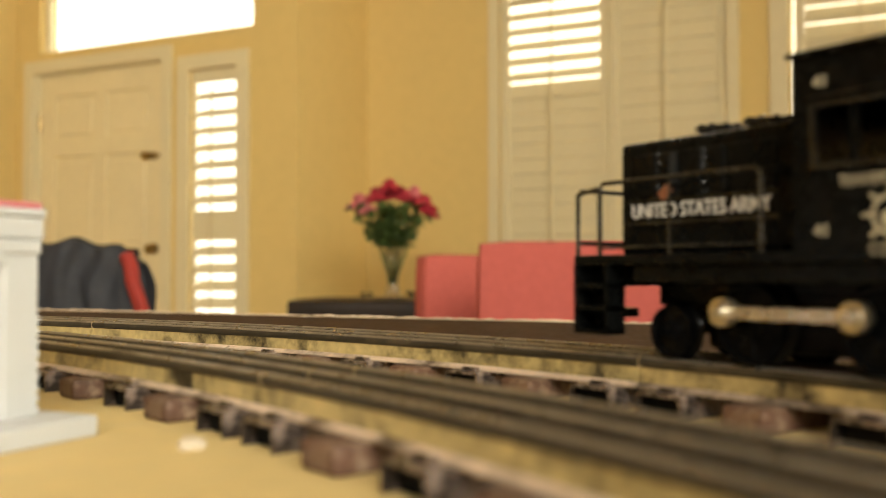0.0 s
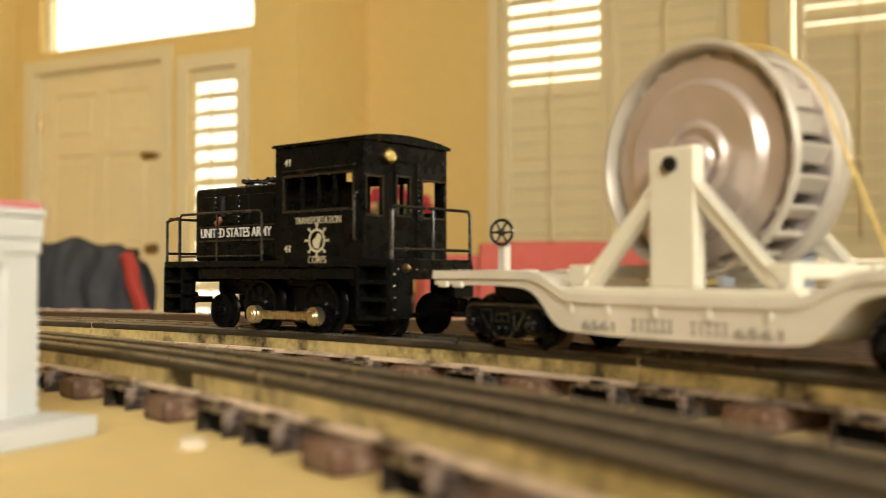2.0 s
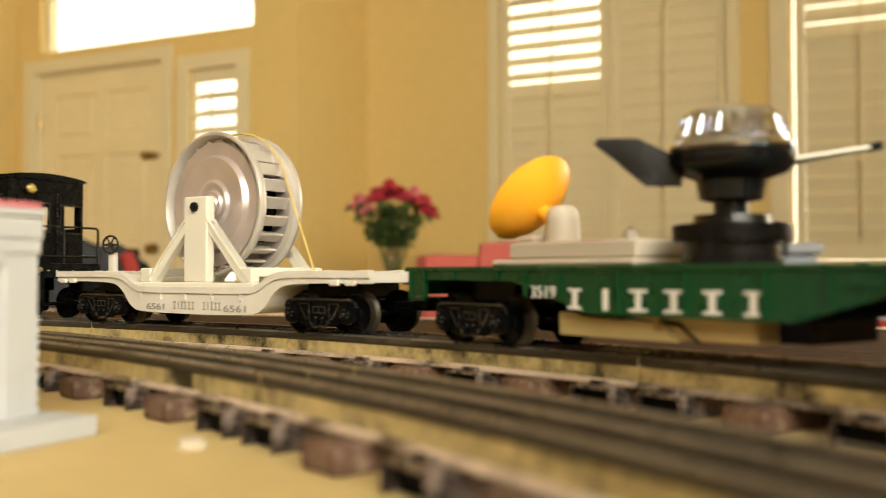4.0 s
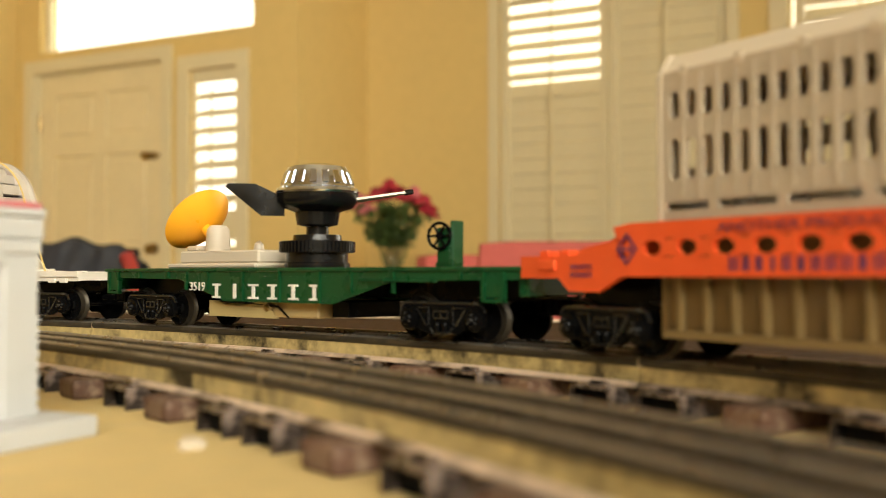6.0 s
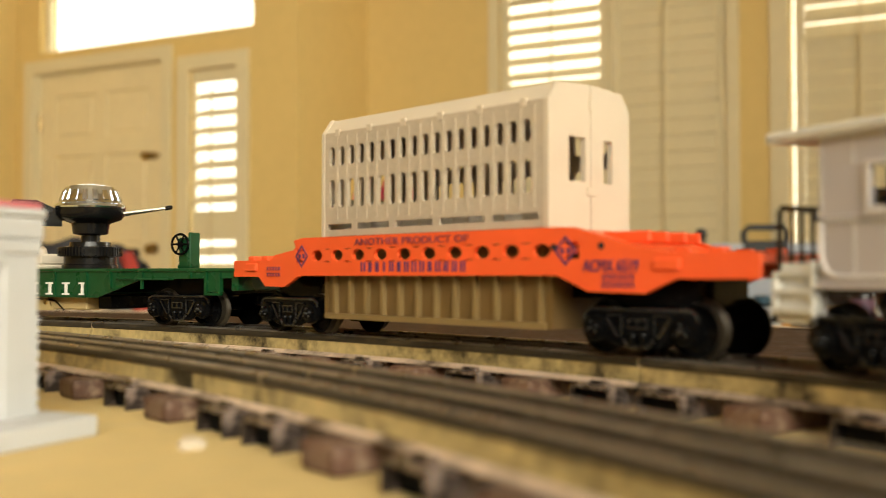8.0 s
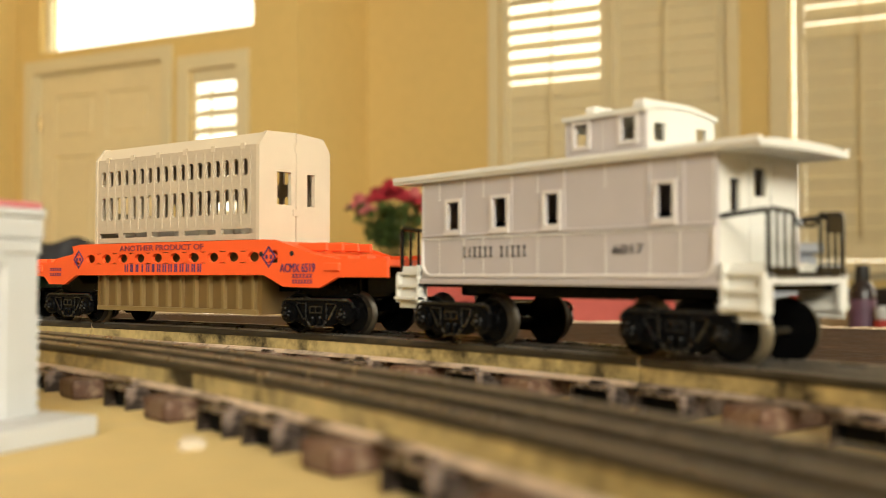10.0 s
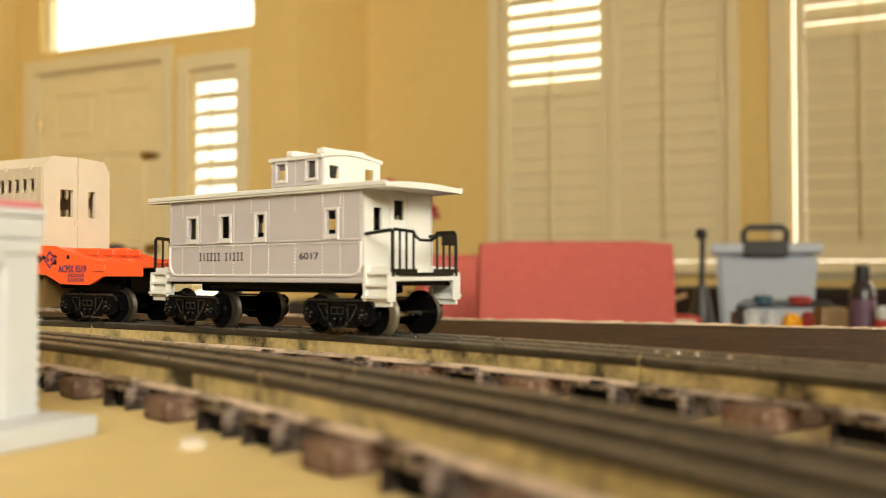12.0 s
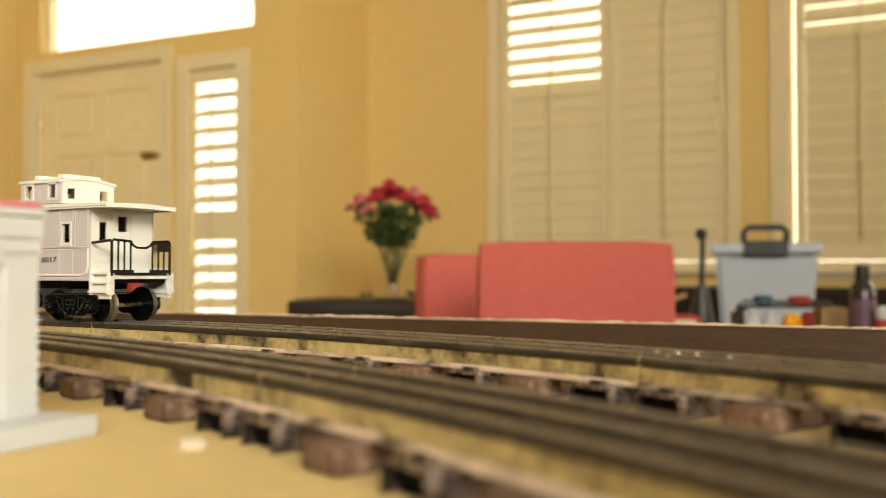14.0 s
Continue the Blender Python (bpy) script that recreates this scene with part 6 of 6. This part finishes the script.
    bars([0.9, 0.6, 0.6, 0.35, 0.8, 0.5, 0.8, 0.9, 0.9, 0.6, 0.9, 0.7, 0.8, 0.8], -0.0375, 0.0300, 0.0301, 0.0044, -OY - 0.0001, NAVYINK, orange, stroke=0.55, feet=False)
    lettering("ACMX 6519", 0.0062, Matrix.Translation((0.1000, yi, 0.0300)), NAVYINK, orange, width=0.0235)
    bars([0.8] * 6, 0.0960, 0.1100, 0.0273, 0.0018, -OY - 0.0001, NAVYINK, orange, stroke=0.7)
    bars([0.8] * 7, 0.0960, 0.1100, 0.0245, 0.0018, -OY - 0.0001, NAVYINK, orange, stroke=0.7)
    bars([0.8] * 5, -0.1110, -0.0990, 0.0310, 0.0016, -OY - 0.0001, NAVYINK, orange, stroke=0.7)
    bars([0.8] * 5, -0.1110, -0.0990, 0.0280, 0.0016, -OY - 0.0001, NAVYINK, orange, stroke=0.7)
    for x in (-0.0812, 0.0800):
        bm = bmesh.new()
        o, i = 0.0056, 0.0044
        pts = [(1, 0), (0, 1), (-1, 0), (0, -1)]
        for k in range(4):
            a, b = pts[k], pts[(k + 1) % 4]
            join(bm, prism([(a[0] * o * 0.9, a[1] * o), (b[0] * o * 0.9, b[1] * o), (b[0] * i * 0.9, b[1] * i), (a[0] * i * 0.9, a[1] * i)], -0.0002, 0.0002))
        join(bm, boxes([(-0.0024, -0.0002, -0.0010, -0.0008, 0.0002, 0.0010), (0.0008, -0.0002, -0.0010, 0.0024, 0.0002, 0.0010)]))
        part("emblem", bm, NAVYINK, orange, "navy outlined diamond emblem", m=pose(x, -OY - 0.0001, 0.0377))
    # flat near-black discs stand in for the shade in small holes
    for x in (0.0745, 0.0960):
        part("dark_hole", lathe([(0.0, -0.0003), (0.0013, -0.0003), (0.0013, 0.0003)], 12, "Y", Matrix.Translation((x, -OY, 0.0392))), DARKIN, orange)


CX0, CX1, CY = -0.0700, 0.0690, 0.0262


def slotted(cols, z0, z1, zc, half, y0, y1):
    """A band of panel pierced by a row of tall round-ended slots."""
    bm = bmesh.new()
    edges = [CX0 + 0.002] + [(a + b) / 2 for a, b in zip(cols, cols[1:])] + [CX1 - 0.002]
    n, r = 16, 0.0021
    for hx, x0, x1 in zip(cols, edges, edges[1:]):
        ring, rim = [], []
        for i in range(n):
            a = 2 * math.pi * (i + 0.5) / n
            c, q = math.cos(a), math.sin(a)
            ring.append((hx + r * c, zc + r * q + (half - r) * (1 if q > 0 else -1)))
            c, q = (1 if c > 0 else -1) * min(1, abs(c) * 1.42), (1 if q > 0 else -1) * min(1, abs(q) * 1.42)
            rim.append((x1 if c > 0.999 else x0 if c < -0.999 else hx + c * (x1 - hx if c > 0 else hx - x0), z1 if q > 0.999 else z0 if q < -0.999 else zc + q * (z1 - zc if q > 0 else zc - z0)))
        shapes = [[ring[i], rim[i], rim[(i + 1) % n], ring[(i + 1) % n]] for i in range(n)]
        for u, v in ((x0, z0), (x1, z0), (x1, z1), (x0, z1)):
            near = sorted(range(n), key=lambda k: math.hypot(rim[k][0] - u, rim[k][1] - v))[:2]
            if math.hypot(rim[near[0]][0] - u, rim[near[0]][1] - v) > 1e-6:
                shapes.append([rim[near[0]], (u, v), rim[near[1]]])
        for y in (y0, y1):
            for shape in shapes:
                bm.faces.new([bm.verts.new((u, y, v)) for u, v in shape])
        for i in range(n):
            (u, v), (p, q) = ring[i], ring[(i + 1) % n]
            bm.faces.new([bm.verts.new(c) for c in ((u, y0, v), (p, y0, q), (p, y1, q), (u, y1, v))])
    bmesh.ops.remove_doubles(bm, verts=bm.verts, dist=0.00001)
    return bm


def build_container():
    cols = [CX0 + 0.0075 + 0.0071 * k for k in range(18)]
    slits = [(x0, 0.0500, x1, 0.0528) for x0, x1 in ((-0.0660, -0.0480), (-0.0440, -0.0220), (-0.0180, 0.0060), (0.0100, 0.0360), (0.0400, 0.0640))]
    for s in (-1, 1):
        y0, y1 = s * (CY - 0.0014), s * CY
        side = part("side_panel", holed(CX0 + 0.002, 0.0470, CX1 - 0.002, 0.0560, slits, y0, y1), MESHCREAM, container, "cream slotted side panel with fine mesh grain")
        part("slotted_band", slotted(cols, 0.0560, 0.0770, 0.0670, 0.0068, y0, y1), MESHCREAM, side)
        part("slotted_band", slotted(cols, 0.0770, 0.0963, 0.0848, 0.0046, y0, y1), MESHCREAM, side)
        rows = [(x + 0.0026, s * (CY - 0.0002), 0.0545, x + 0.0044, s * (CY + 0.0003), 0.0940) for x in cols]
        pieces("stiffener", rows, MESHCREAM, side)
        low = part("lower_panel", boxes([(CX0 + 0.002, s * (CY - 0.0040), 0.0085, CX1 - 0.002, s * (CY - 0.0025), 0.0475)]), SHADEPANEL, container, "ribbed lower panel, cream darkened for its shade")
        pieces("rib", [(CX0 + 0.008 + 0.0114 * k, s * (CY - 0.0030), 0.0106, CX0 + 0.0098 + 0.0114 * k, s * CY, 0.0300) for k in range(12)] + [(CX0 + 0.002, s * (CY - 0.0030), 0.0080, CX1 - 0.002, s * CY, 0.0105)], SHADERIB, low)
    # ends with two tall windows and a joint down the middle
    for x0, x1 in ((CX0, CX0 + 0.002), (CX1 - 0.002, CX1 + 0.0004)):
        for y0, y1, win in ((-CY - 0.0005, -0.0003, (-0.0140, 0.0655, -0.0035, 0.0830)), (0.0003, CY + 0.0005, (0.0085, 0.0655, 0.0145, 0.0830))):
            bm = holed(y0, 0.0440, y1, 0.0960, [win], x0, x1)
            bm.transform(SWAP)
            e = part("end_panel", bm, CREAM, container)
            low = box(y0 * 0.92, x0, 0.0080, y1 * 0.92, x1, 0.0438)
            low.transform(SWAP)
            part("lower_end", low, SHADEPANEL, e, "lower end panel, cream darkened for its shade")
            sg = -1 if y0 < -0.01 else 1
            outer = sg * (CY + 0.0005)
            part("gable", across([(outer, 0.0960), (outer - sg * 0.0055, 0.1035), (sg * 0.0003, 0.1045), (sg * 0.0003, 0.0960)], x0, x1), CREAM, e)
    for x in (CX0 - 0.0004, CX1 + 0.0004):
        pieces("clip", ([(x - 0.0006, -0.0012, 0.0940, x + 0.0006, 0.0012, 0.0985), (x - 0.0006, -0.0025, 0.0600, x + 0.0006, 0.0025, 0.0635)]), CREAM, container)
    part("roof", across([(-CY, 0.0962), (-CY + 0.0055, 0.1030), (0.0, 0.1040), (CY - 0.0055, 0.1030), (CY, 0.0962), (CY - 0.0012, 0.0962), (CY - 0.0060, 0.1018), (0.0, 0.1028), (-CY + 0.0060, 0.1018), (-CY + 0.0012, 0.0962)], CX0 + 0.002, CX1 - 0.002), CREAM, container)
    pieces("eave_tab", ([(x, s * (CY - 0.001), 0.0945, x + 0.003, s * (CY + 0.0003), 0.0975) for x in (-0.060, -0.037, -0.014, 0.009, 0.032, 0.055) for s in (-1, 1)]), CREAM, container)
    part("floor_pan", box(CX0 + 0.002, -CY + 0.004, 0.0080, CX1 - 0.002, CY - 0.004, 0.0100), CREAM, container)
    pieces("inner_wall", ([(CX0 + 0.003, -0.0006, 0.0100, CX1 - 0.003, 0.0006, 0.0620)] + [(x, -0.0120, 0.0100, x + 0.0012, 0.0120, 0.0560) for x in (-0.052, -0.031, -0.009, 0.012, 0.033, 0.053)]), CREAM, container)


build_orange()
build_container()

# -- grey and white caboose --
caboose = tagged(empty("caboose"), "light grey and white plastic toy caboose with cupola and black railings", "toy wagon")
CW = 0.0258
CB0, CB1 = -0.0780, 0.0715


def build_caboose():
    wins = [(-0.0605, 0.0480, -0.0530, 0.0595), (-0.0325, 0.0480, -0.0247, 0.0596), (-0.0037, 0.0480, 0.0030, 0.0596), (0.0480, 0.0483, 0.0548, 0.0598)]
    for s in (-1, 1):
        y0, y1 = s * (CW - 0.0014), s * CW
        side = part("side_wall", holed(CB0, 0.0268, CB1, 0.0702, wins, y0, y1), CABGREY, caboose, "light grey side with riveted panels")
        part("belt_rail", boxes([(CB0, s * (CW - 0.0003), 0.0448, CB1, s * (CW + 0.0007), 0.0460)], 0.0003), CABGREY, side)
        # skirt moulding with rounded lower corners
        pts = [(CB0 + 0.0008, y1 + s * 0.0002, 0.0445)] + [(CB0 + 0.007 - 0.0062 * math.cos(a), y1 + s * 0.0002, 0.0345 - 0.0062 * math.sin(a)) for a in [math.pi / 2 * k / 6 for k in range(7)]]
        pts += [(CB1 - 0.007 + 0.0062 * math.cos(a), y1 + s * 0.0002, 0.0345 - 0.0062 * math.sin(a)) for a in [math.pi / 2 * (6 - k) / 6 for k in range(7)]] + [(CB1 - 0.0008, y1 + s * 0.0002, 0.0445)]
        part("skirt_moulding", rod(pts, 0.0008, 6), CABLIT, side)
        part("sill", boxes([(CB0 - 0.001, s * (CW - 0.0010), 0.0248, CB1 + 0.001, s * (CW + 0.0008), 0.0270)], 0.0003), CABGREY, side)
        for a, b, c, d in wins:
            fr = wall_grid([a - 0.0014, a, c, c + 0.0014], [b - 0.0016, b, d, d + 0.0014], lambda u, v, q=(a, b, c, d): not (q[0] < u < q[2] and q[1] < v < q[3]), s * (CW - 0.0002), s * (CW + 0.0009))
            wf = part("window_frame", fr, CABLIT, side)
            part("window_sill", box(a - 0.0018, s * (CW - 0.0002), b - 0.0024, c + 0.0018, s * (CW + 0.0014), b - 0.0014), CABLIT, wf)
        dots = []
        for x in (-0.0660, -0.0505, -0.0385, -0.0223, -0.0080, 0.0058, 0.0255, 0.0450, 0.0572):
            dots += dotted((x, s * (CW + 0.0001), 0.0295), (x, s * (CW + 0.0001), 0.0435), 9)
            dots += dotted((x, s * (CW + 0.0001), 0.0610), (x, s * (CW + 0.0001), 0.0690), 6) if x not in (0.0058, 0.0450) else dotted((x, s * (CW + 0.0001), 0.0475), (x, s * (CW + 0.0001), 0.0690), 14)
        dots += dotted((CB0 + 0.001, s * (CW + 0.0001), 0.0475), (CB0 + 0.001, s * (CW + 0.0001), 0.0690), 14) + dotted((CB1 - 0.001, s * (CW + 0.0001), 0.0300), (CB1 - 0.001, s * (CW + 0.0001), 0.0690), 26)
        dots += dotted((CB0 + 0.002, s * (CW + 0.0006), 0.0442), (CB1 - 0.002, s * (CW + 0.0006), 0.0442), 70)
        tagged(part("rivet", rivets(dots, 0.00046), CABWHITE, side, "rows of small rivet heads"), kind="stuff")
        pieces("panel_strip", ([(x, s * (CW - 0.0002), 0.0462, x + 0.0013, s * (CW + 0.0004), 0.0700) for x in (-0.0512, -0.0230, 0.0050, 0.0440, 0.0580)]), CABGREY, side)
    for x0, x1, sg in ((CB0, CB0 + 0.0014, -1), (CB1 - 0.0014, CB1, 1)):
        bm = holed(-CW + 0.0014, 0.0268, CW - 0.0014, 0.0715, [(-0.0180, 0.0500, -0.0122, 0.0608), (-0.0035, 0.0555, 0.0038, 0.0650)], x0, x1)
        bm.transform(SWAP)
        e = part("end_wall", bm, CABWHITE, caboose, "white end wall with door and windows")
        xe = x1 if sg > 0 else x0
        part("end_door", across([(-0.0070, 0.0268), (-0.0062, 0.0268), (-0.0062, 0.0672), (0.0062, 0.0672), (0.0062, 0.0268), (0.0070, 0.0268), (0.0070, 0.0680), (-0.0070, 0.0680)], xe - 0.0002, xe + sg * 0.0006), CABWHITE, e)
    part("floor_pan", box(CB0 - 0.014, -0.0235, 0.0235, CB1 + 0.014, 0.0235, 0.0268), BLACKSTEEL, caboose)
    # near-black sheet added down the middle to darken the view through the windows
    part("interior_shade", box(CB0 + 0.002, -0.0008, 0.0270, CB1 - 0.002, 0.0008, 0.0520), DARKIN, caboose)
    # arched roof
    n = 12
    arc = [(-0.0282 + 0.0564 * k / n, 0.0714 + 0.0012 * math.sin(math.pi * k / n)) for k in range(n + 1)]
    under = [(y, 0.0690 + 0.0006 * math.sin(math.pi * k / n)) for k, (y, z) in enumerate(arc)][::-1]
    part("roof", across(arc + under, -0.0955, 0.0890), CABWHITE, caboose, "white arched roof with deep end overhangs")
    pieces("roof_rib", ([(-0.0955, s * 0.0270, 0.0698, 0.0890, s * 0.0288, 0.0722) for s in (-1, 1)]), CABWHITE, caboose, 0.0004)
    # cupola
    u0, u1, uw = 0.0022, 0.0398, 0.0212
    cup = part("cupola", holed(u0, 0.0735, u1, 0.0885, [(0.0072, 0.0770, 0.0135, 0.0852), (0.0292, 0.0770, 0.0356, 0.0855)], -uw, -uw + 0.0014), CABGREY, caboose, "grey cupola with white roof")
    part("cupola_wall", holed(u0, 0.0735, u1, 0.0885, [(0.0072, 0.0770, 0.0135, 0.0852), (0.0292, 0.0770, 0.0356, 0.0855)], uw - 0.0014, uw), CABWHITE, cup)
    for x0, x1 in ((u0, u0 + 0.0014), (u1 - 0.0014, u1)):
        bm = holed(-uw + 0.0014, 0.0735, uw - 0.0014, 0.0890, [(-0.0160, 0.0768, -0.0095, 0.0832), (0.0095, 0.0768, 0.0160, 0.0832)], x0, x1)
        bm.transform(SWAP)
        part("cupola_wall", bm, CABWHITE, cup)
    arc = [(-0.0225 + 0.0450 * k / n, 0.0884 + 0.0026 * math.sin(math.pi * k / n)) for k in range(n + 1)]
    part("cupola_roof", across(arc + [(y, z - 0.0018) for y, z in arc][::-1], u0 - 0.0006, u1 + 0.0006), CABWHITE, cup)
    pieces("roof_block", ([(0.0062, -0.0150, 0.0895, 0.0120, 0.0150, 0.0928), (0.0290, -0.0150, 0.0895, 0.0350, 0.0150, 0.0928)]), CABWHITE, cup, 0.0008)
    for a, b, c, d in ((0.0072, 0.0770, 0.0135, 0.0852), (0.0292, 0.0770, 0.0356, 0.0855)):
        part("window_frame", wall_grid([a - 0.0013, a, c, c + 0.0013], [b - 0.0015, b, d, d + 0.0012], lambda u, v, q=(a, b, c, d): not (q[0] < u < q[2] and q[1] < v < q[3]), -uw - 0.0007, -uw + 0.0002), CABLIT, cup)
    tagged(part("rivet", rivets(dotted((u0 + 0.001, -uw, 0.0745), (u0 + 0.001, -uw, 0.0880), 9) + dotted((u1 - 0.001, -uw, 0.0745), (u1 - 0.001, -uw, 0.0880), 9) + dotted((0.0205, -uw, 0.0745), (0.0205, -uw, 0.0880), 9), 0.00034), CABWHITE, cup), kind="stuff")
    # platforms, steps, railings
    for sg, xb in ((-1, CB0), (1, CB1)):
        xe = xb + sg * 0.0170
        part("platform", box(xb, -0.0240, 0.0258, xe, 0.0240, 0.0285, 0.0004), CABWHITE, caboose)
        for s in (-1, 1):
            x0, x1 = xb + sg * 0.0015, xb + sg * 0.0172
            rows = [(x0, s * 0.0215, 0.0165, x0 + sg * 0.0014, s * 0.0268, 0.0330), (x1 - sg * 0.0014, s * 0.0215, 0.0165, x1, s * 0.0268, 0.0290)]
            rows += [(x0, s * (0.0220 + 0.0012 * k), 0.0288 - 0.0055 * k, x1, s * (0.0262 + 0.0008 * k), 0.0300 - 0.0055 * k) for k in range(3)]
            rows += [(x0, s * (0.0215 + 0.0010 * k), 0.0240 - 0.0055 * k + 0.001, x1, s * (0.0226 + 0.0010 * k), 0.0295 - 0.0055 * k) for k in range(3)]
            st_ = part("steps", box(*rows[0]), CABWHITE, caboose, "white moulded steps")
            pieces("stringer", rows[1:2], CABWHITE, st_)
            pieces("tread", rows[2:5], CABWHITE, st_)
            pieces("riser", rows[5:], CABWHITE, st_)
            part("step_back", across([(s * 0.0225, 0.0326), (s * 0.0236, 0.0326), (s * 0.0258, 0.0166), (s * 0.0225, 0.0166)], min(x0, x1) + 0.001, max(x0, x1) - 0.001), CABWHITE, st_)
        rl = part("railing", box(xe - sg * 0.001, -0.0200, 0.0284, xe + sg * 0.001, 0.0200, 0.0298), BLACKPLASTIC, caboose, "black moulded platform railing")
        for s in (-1, 1):
            part("corner_post", rod([(xe, s * 0.0235, 0.0280), (xe, s * 0.0235, 0.0485), (xe, s * 0.0222, 0.0498), (xe, s * 0.0090, 0.0490), (xe, s * 0.0075, 0.0470)], 0.0009, 6), BLACKPLASTIC, rl)
            for y in (0.0185, 0.0138, 0.0088):
                part("baluster", rod([(xe, s * y, 0.0310), (xe, s * y, 0.0495)], 0.0006, 6), BLACKPLASTIC, rl)
            part("side_rail", rod([(xb, s * 0.0235, 0.0480), (xe - sg * 0.001, s * 0.0235, 0.0494), (xe, s * 0.0235, 0.0480)], 0.0009, 6), BLACKPLASTIC, rl)
            part("foot_rail", box(xe - sg * 0.0009, s * 0.0070, 0.0295, xe + sg * 0.0009, s * 0.0240, 0.0315), BLACKPLASTIC, rl)
        part("panel", box(xe - sg * 0.0006, 0.0130, 0.0430, xe + sg * 0.0006, 0.0235, 0.0490), BLACKPLASTIC, rl)
        part("chain", rod([(xe, 0.0075, 0.0470), (xe, 0.004, 0.0452), (xe, -0.004, 0.0452), (xe, -0.0075, 0.0470)], 0.0008, 6), BLACKPLASTIC, rl)
    truck(caboose, -0.0590)
    truck(caboose, 0.0550, TREADPALE)
    coupler(caboose, -0.082, -1)
    part("underframe", box(-0.070, -0.010, 0.0195, 0.066, 0.010, 0.0240, 0.001), BLACKSTEEL, caboose)
    lettering("6017", 0.0048, Matrix.Translation((0.0357, -CW - 0.0003, 0.0363)), DARKINK, caboose, width=0.0135)
    bars([0.7, 0.3, 0.8, 0.8, 0.7, 0.7, 0, 0.7, 0.3, 0.8, 0.7, 0.7], -0.0515, -0.0135, 0.0360, 0.0044, -CW - 0.0001, DARKINK, caboose)


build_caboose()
# ---- what moves ----
# how far the train has run: seconds, metres along the track
RUN = [(0.0, 0.121), (0.5, 0.053), (1.0, -0.0206), (1.5, -0.0911), (2.0, -0.1632), (2.5, -0.2368), (3.0, -0.3101), (3.2, -0.34), (4.25, -0.5048),
       (5.3, -0.6429), (5.5, -0.6623), (6.0, -0.7067), (6.5, -0.7517), (7.0, -0.7996), (7.5, -0.8522), (8.0, -0.9038), (8.2, -0.9234), (9.25, -1.0266),
       (10.3, -1.1208), (10.5, -1.137), (11.0, -1.1843), (11.5, -1.2363), (12.0, -1.2881), (12.5, -1.34), (13.0, -1.3947), (13.5, -1.4532), (14.0, -1.5134)]


def run(t):
    """Smooth distance at t, by a cubic through the rows above."""
    k = max(i for i in range(len(RUN) - 1) if RUN[i][0] <= t + 1e-9)
    (t0, a), (t1, b) = RUN[k], RUN[k + 1]

    def slope(i):
        if i <= 0:
            return (RUN[1][1] - RUN[0][1]) / (RUN[1][0] - RUN[0][0])
        if i >= len(RUN) - 1:
            return (RUN[-1][1] - RUN[-2][1]) / (RUN[-1][0] - RUN[-2][0])
        h0, h1 = RUN[i][0] - RUN[i - 1][0], RUN[i + 1][0] - RUN[i][0]
        return ((RUN[i][1] - RUN[i - 1][1]) / h0 * h1 + (RUN[i + 1][1] - RUN[i][1]) / h1 * h0) / (h0 + h1)
    h = t1 - t0
    u = (t - t0) / h
    return ((2 * u**3 - 3 * u**2 + 1) * a + (u**3 - 2 * u**2 + u) * h * slope(k) + (-2 * u**3 + 3 * u**2) * b + (u**3 - u**2) * h * slope(k + 1))


# each wagon's middle along the train and half the distance of its trucks
PLACES = [(loco, 0.070, 0.040), (spool, 0.3115, 0.091), (green, 0.6232, 0.106), (orange, 0.9228, 0.103), (caboose, 1.1862, 0.057)]
LOADS = [(turbine, 1), (dish, 2), (launcher, 2), (container, 3)]   # each load rides on that wagon
TIMES = [round(0.1 * k, 1) for k in range(141)]


def car_pose(t, middle, half):
    s = run(t) + middle
    x0, y0, _ = on_main(s - half)
    x1, y1, _ = on_main(s + half)
    return Matrix.Translation(((x0 + x1) / 2, (y0 + y1) / 2, RAIL)) @ Matrix.Rotation(math.atan2(y1 - y0, x1 - x0), 4, "Z")


CRANK, CRANK_AT = 0.0058, -10.10
FINE = [round(k / 15, 4) for k in range(211)]


def motions():
    for car, middle, half in PLACES:
        walk(car, [(t, car_pose(t, middle, half)) for t in TIMES])
    for load, k in LOADS:
        car, middle, half = PLACES[k]
        walk(load, [(t, car_pose(t, middle, half)) for t in TIMES])
    # wheels roll; the side rods go round with the cranks
    far = [run(t) for t in FINE]
    for wheel, x, r in SPIN:
        walk(wheel, [(t, Matrix.Translation((x, 0, r)) @ Matrix.Rotation(s / (0.01306 if r > 0.012 else r), 4, "Y")) for t, s in zip(FINE, far)])
    for bar in RODS:
        rows = []
        for t, s in zip(FINE, far):
            a = s / 0.01306 + CRANK_AT
            rows.append((t, Matrix.Translation((0.00475 + CRANK * math.sin(a), 0, 0.0131 + CRANK * math.cos(a)))))
        walk(bar, rows)


motions()
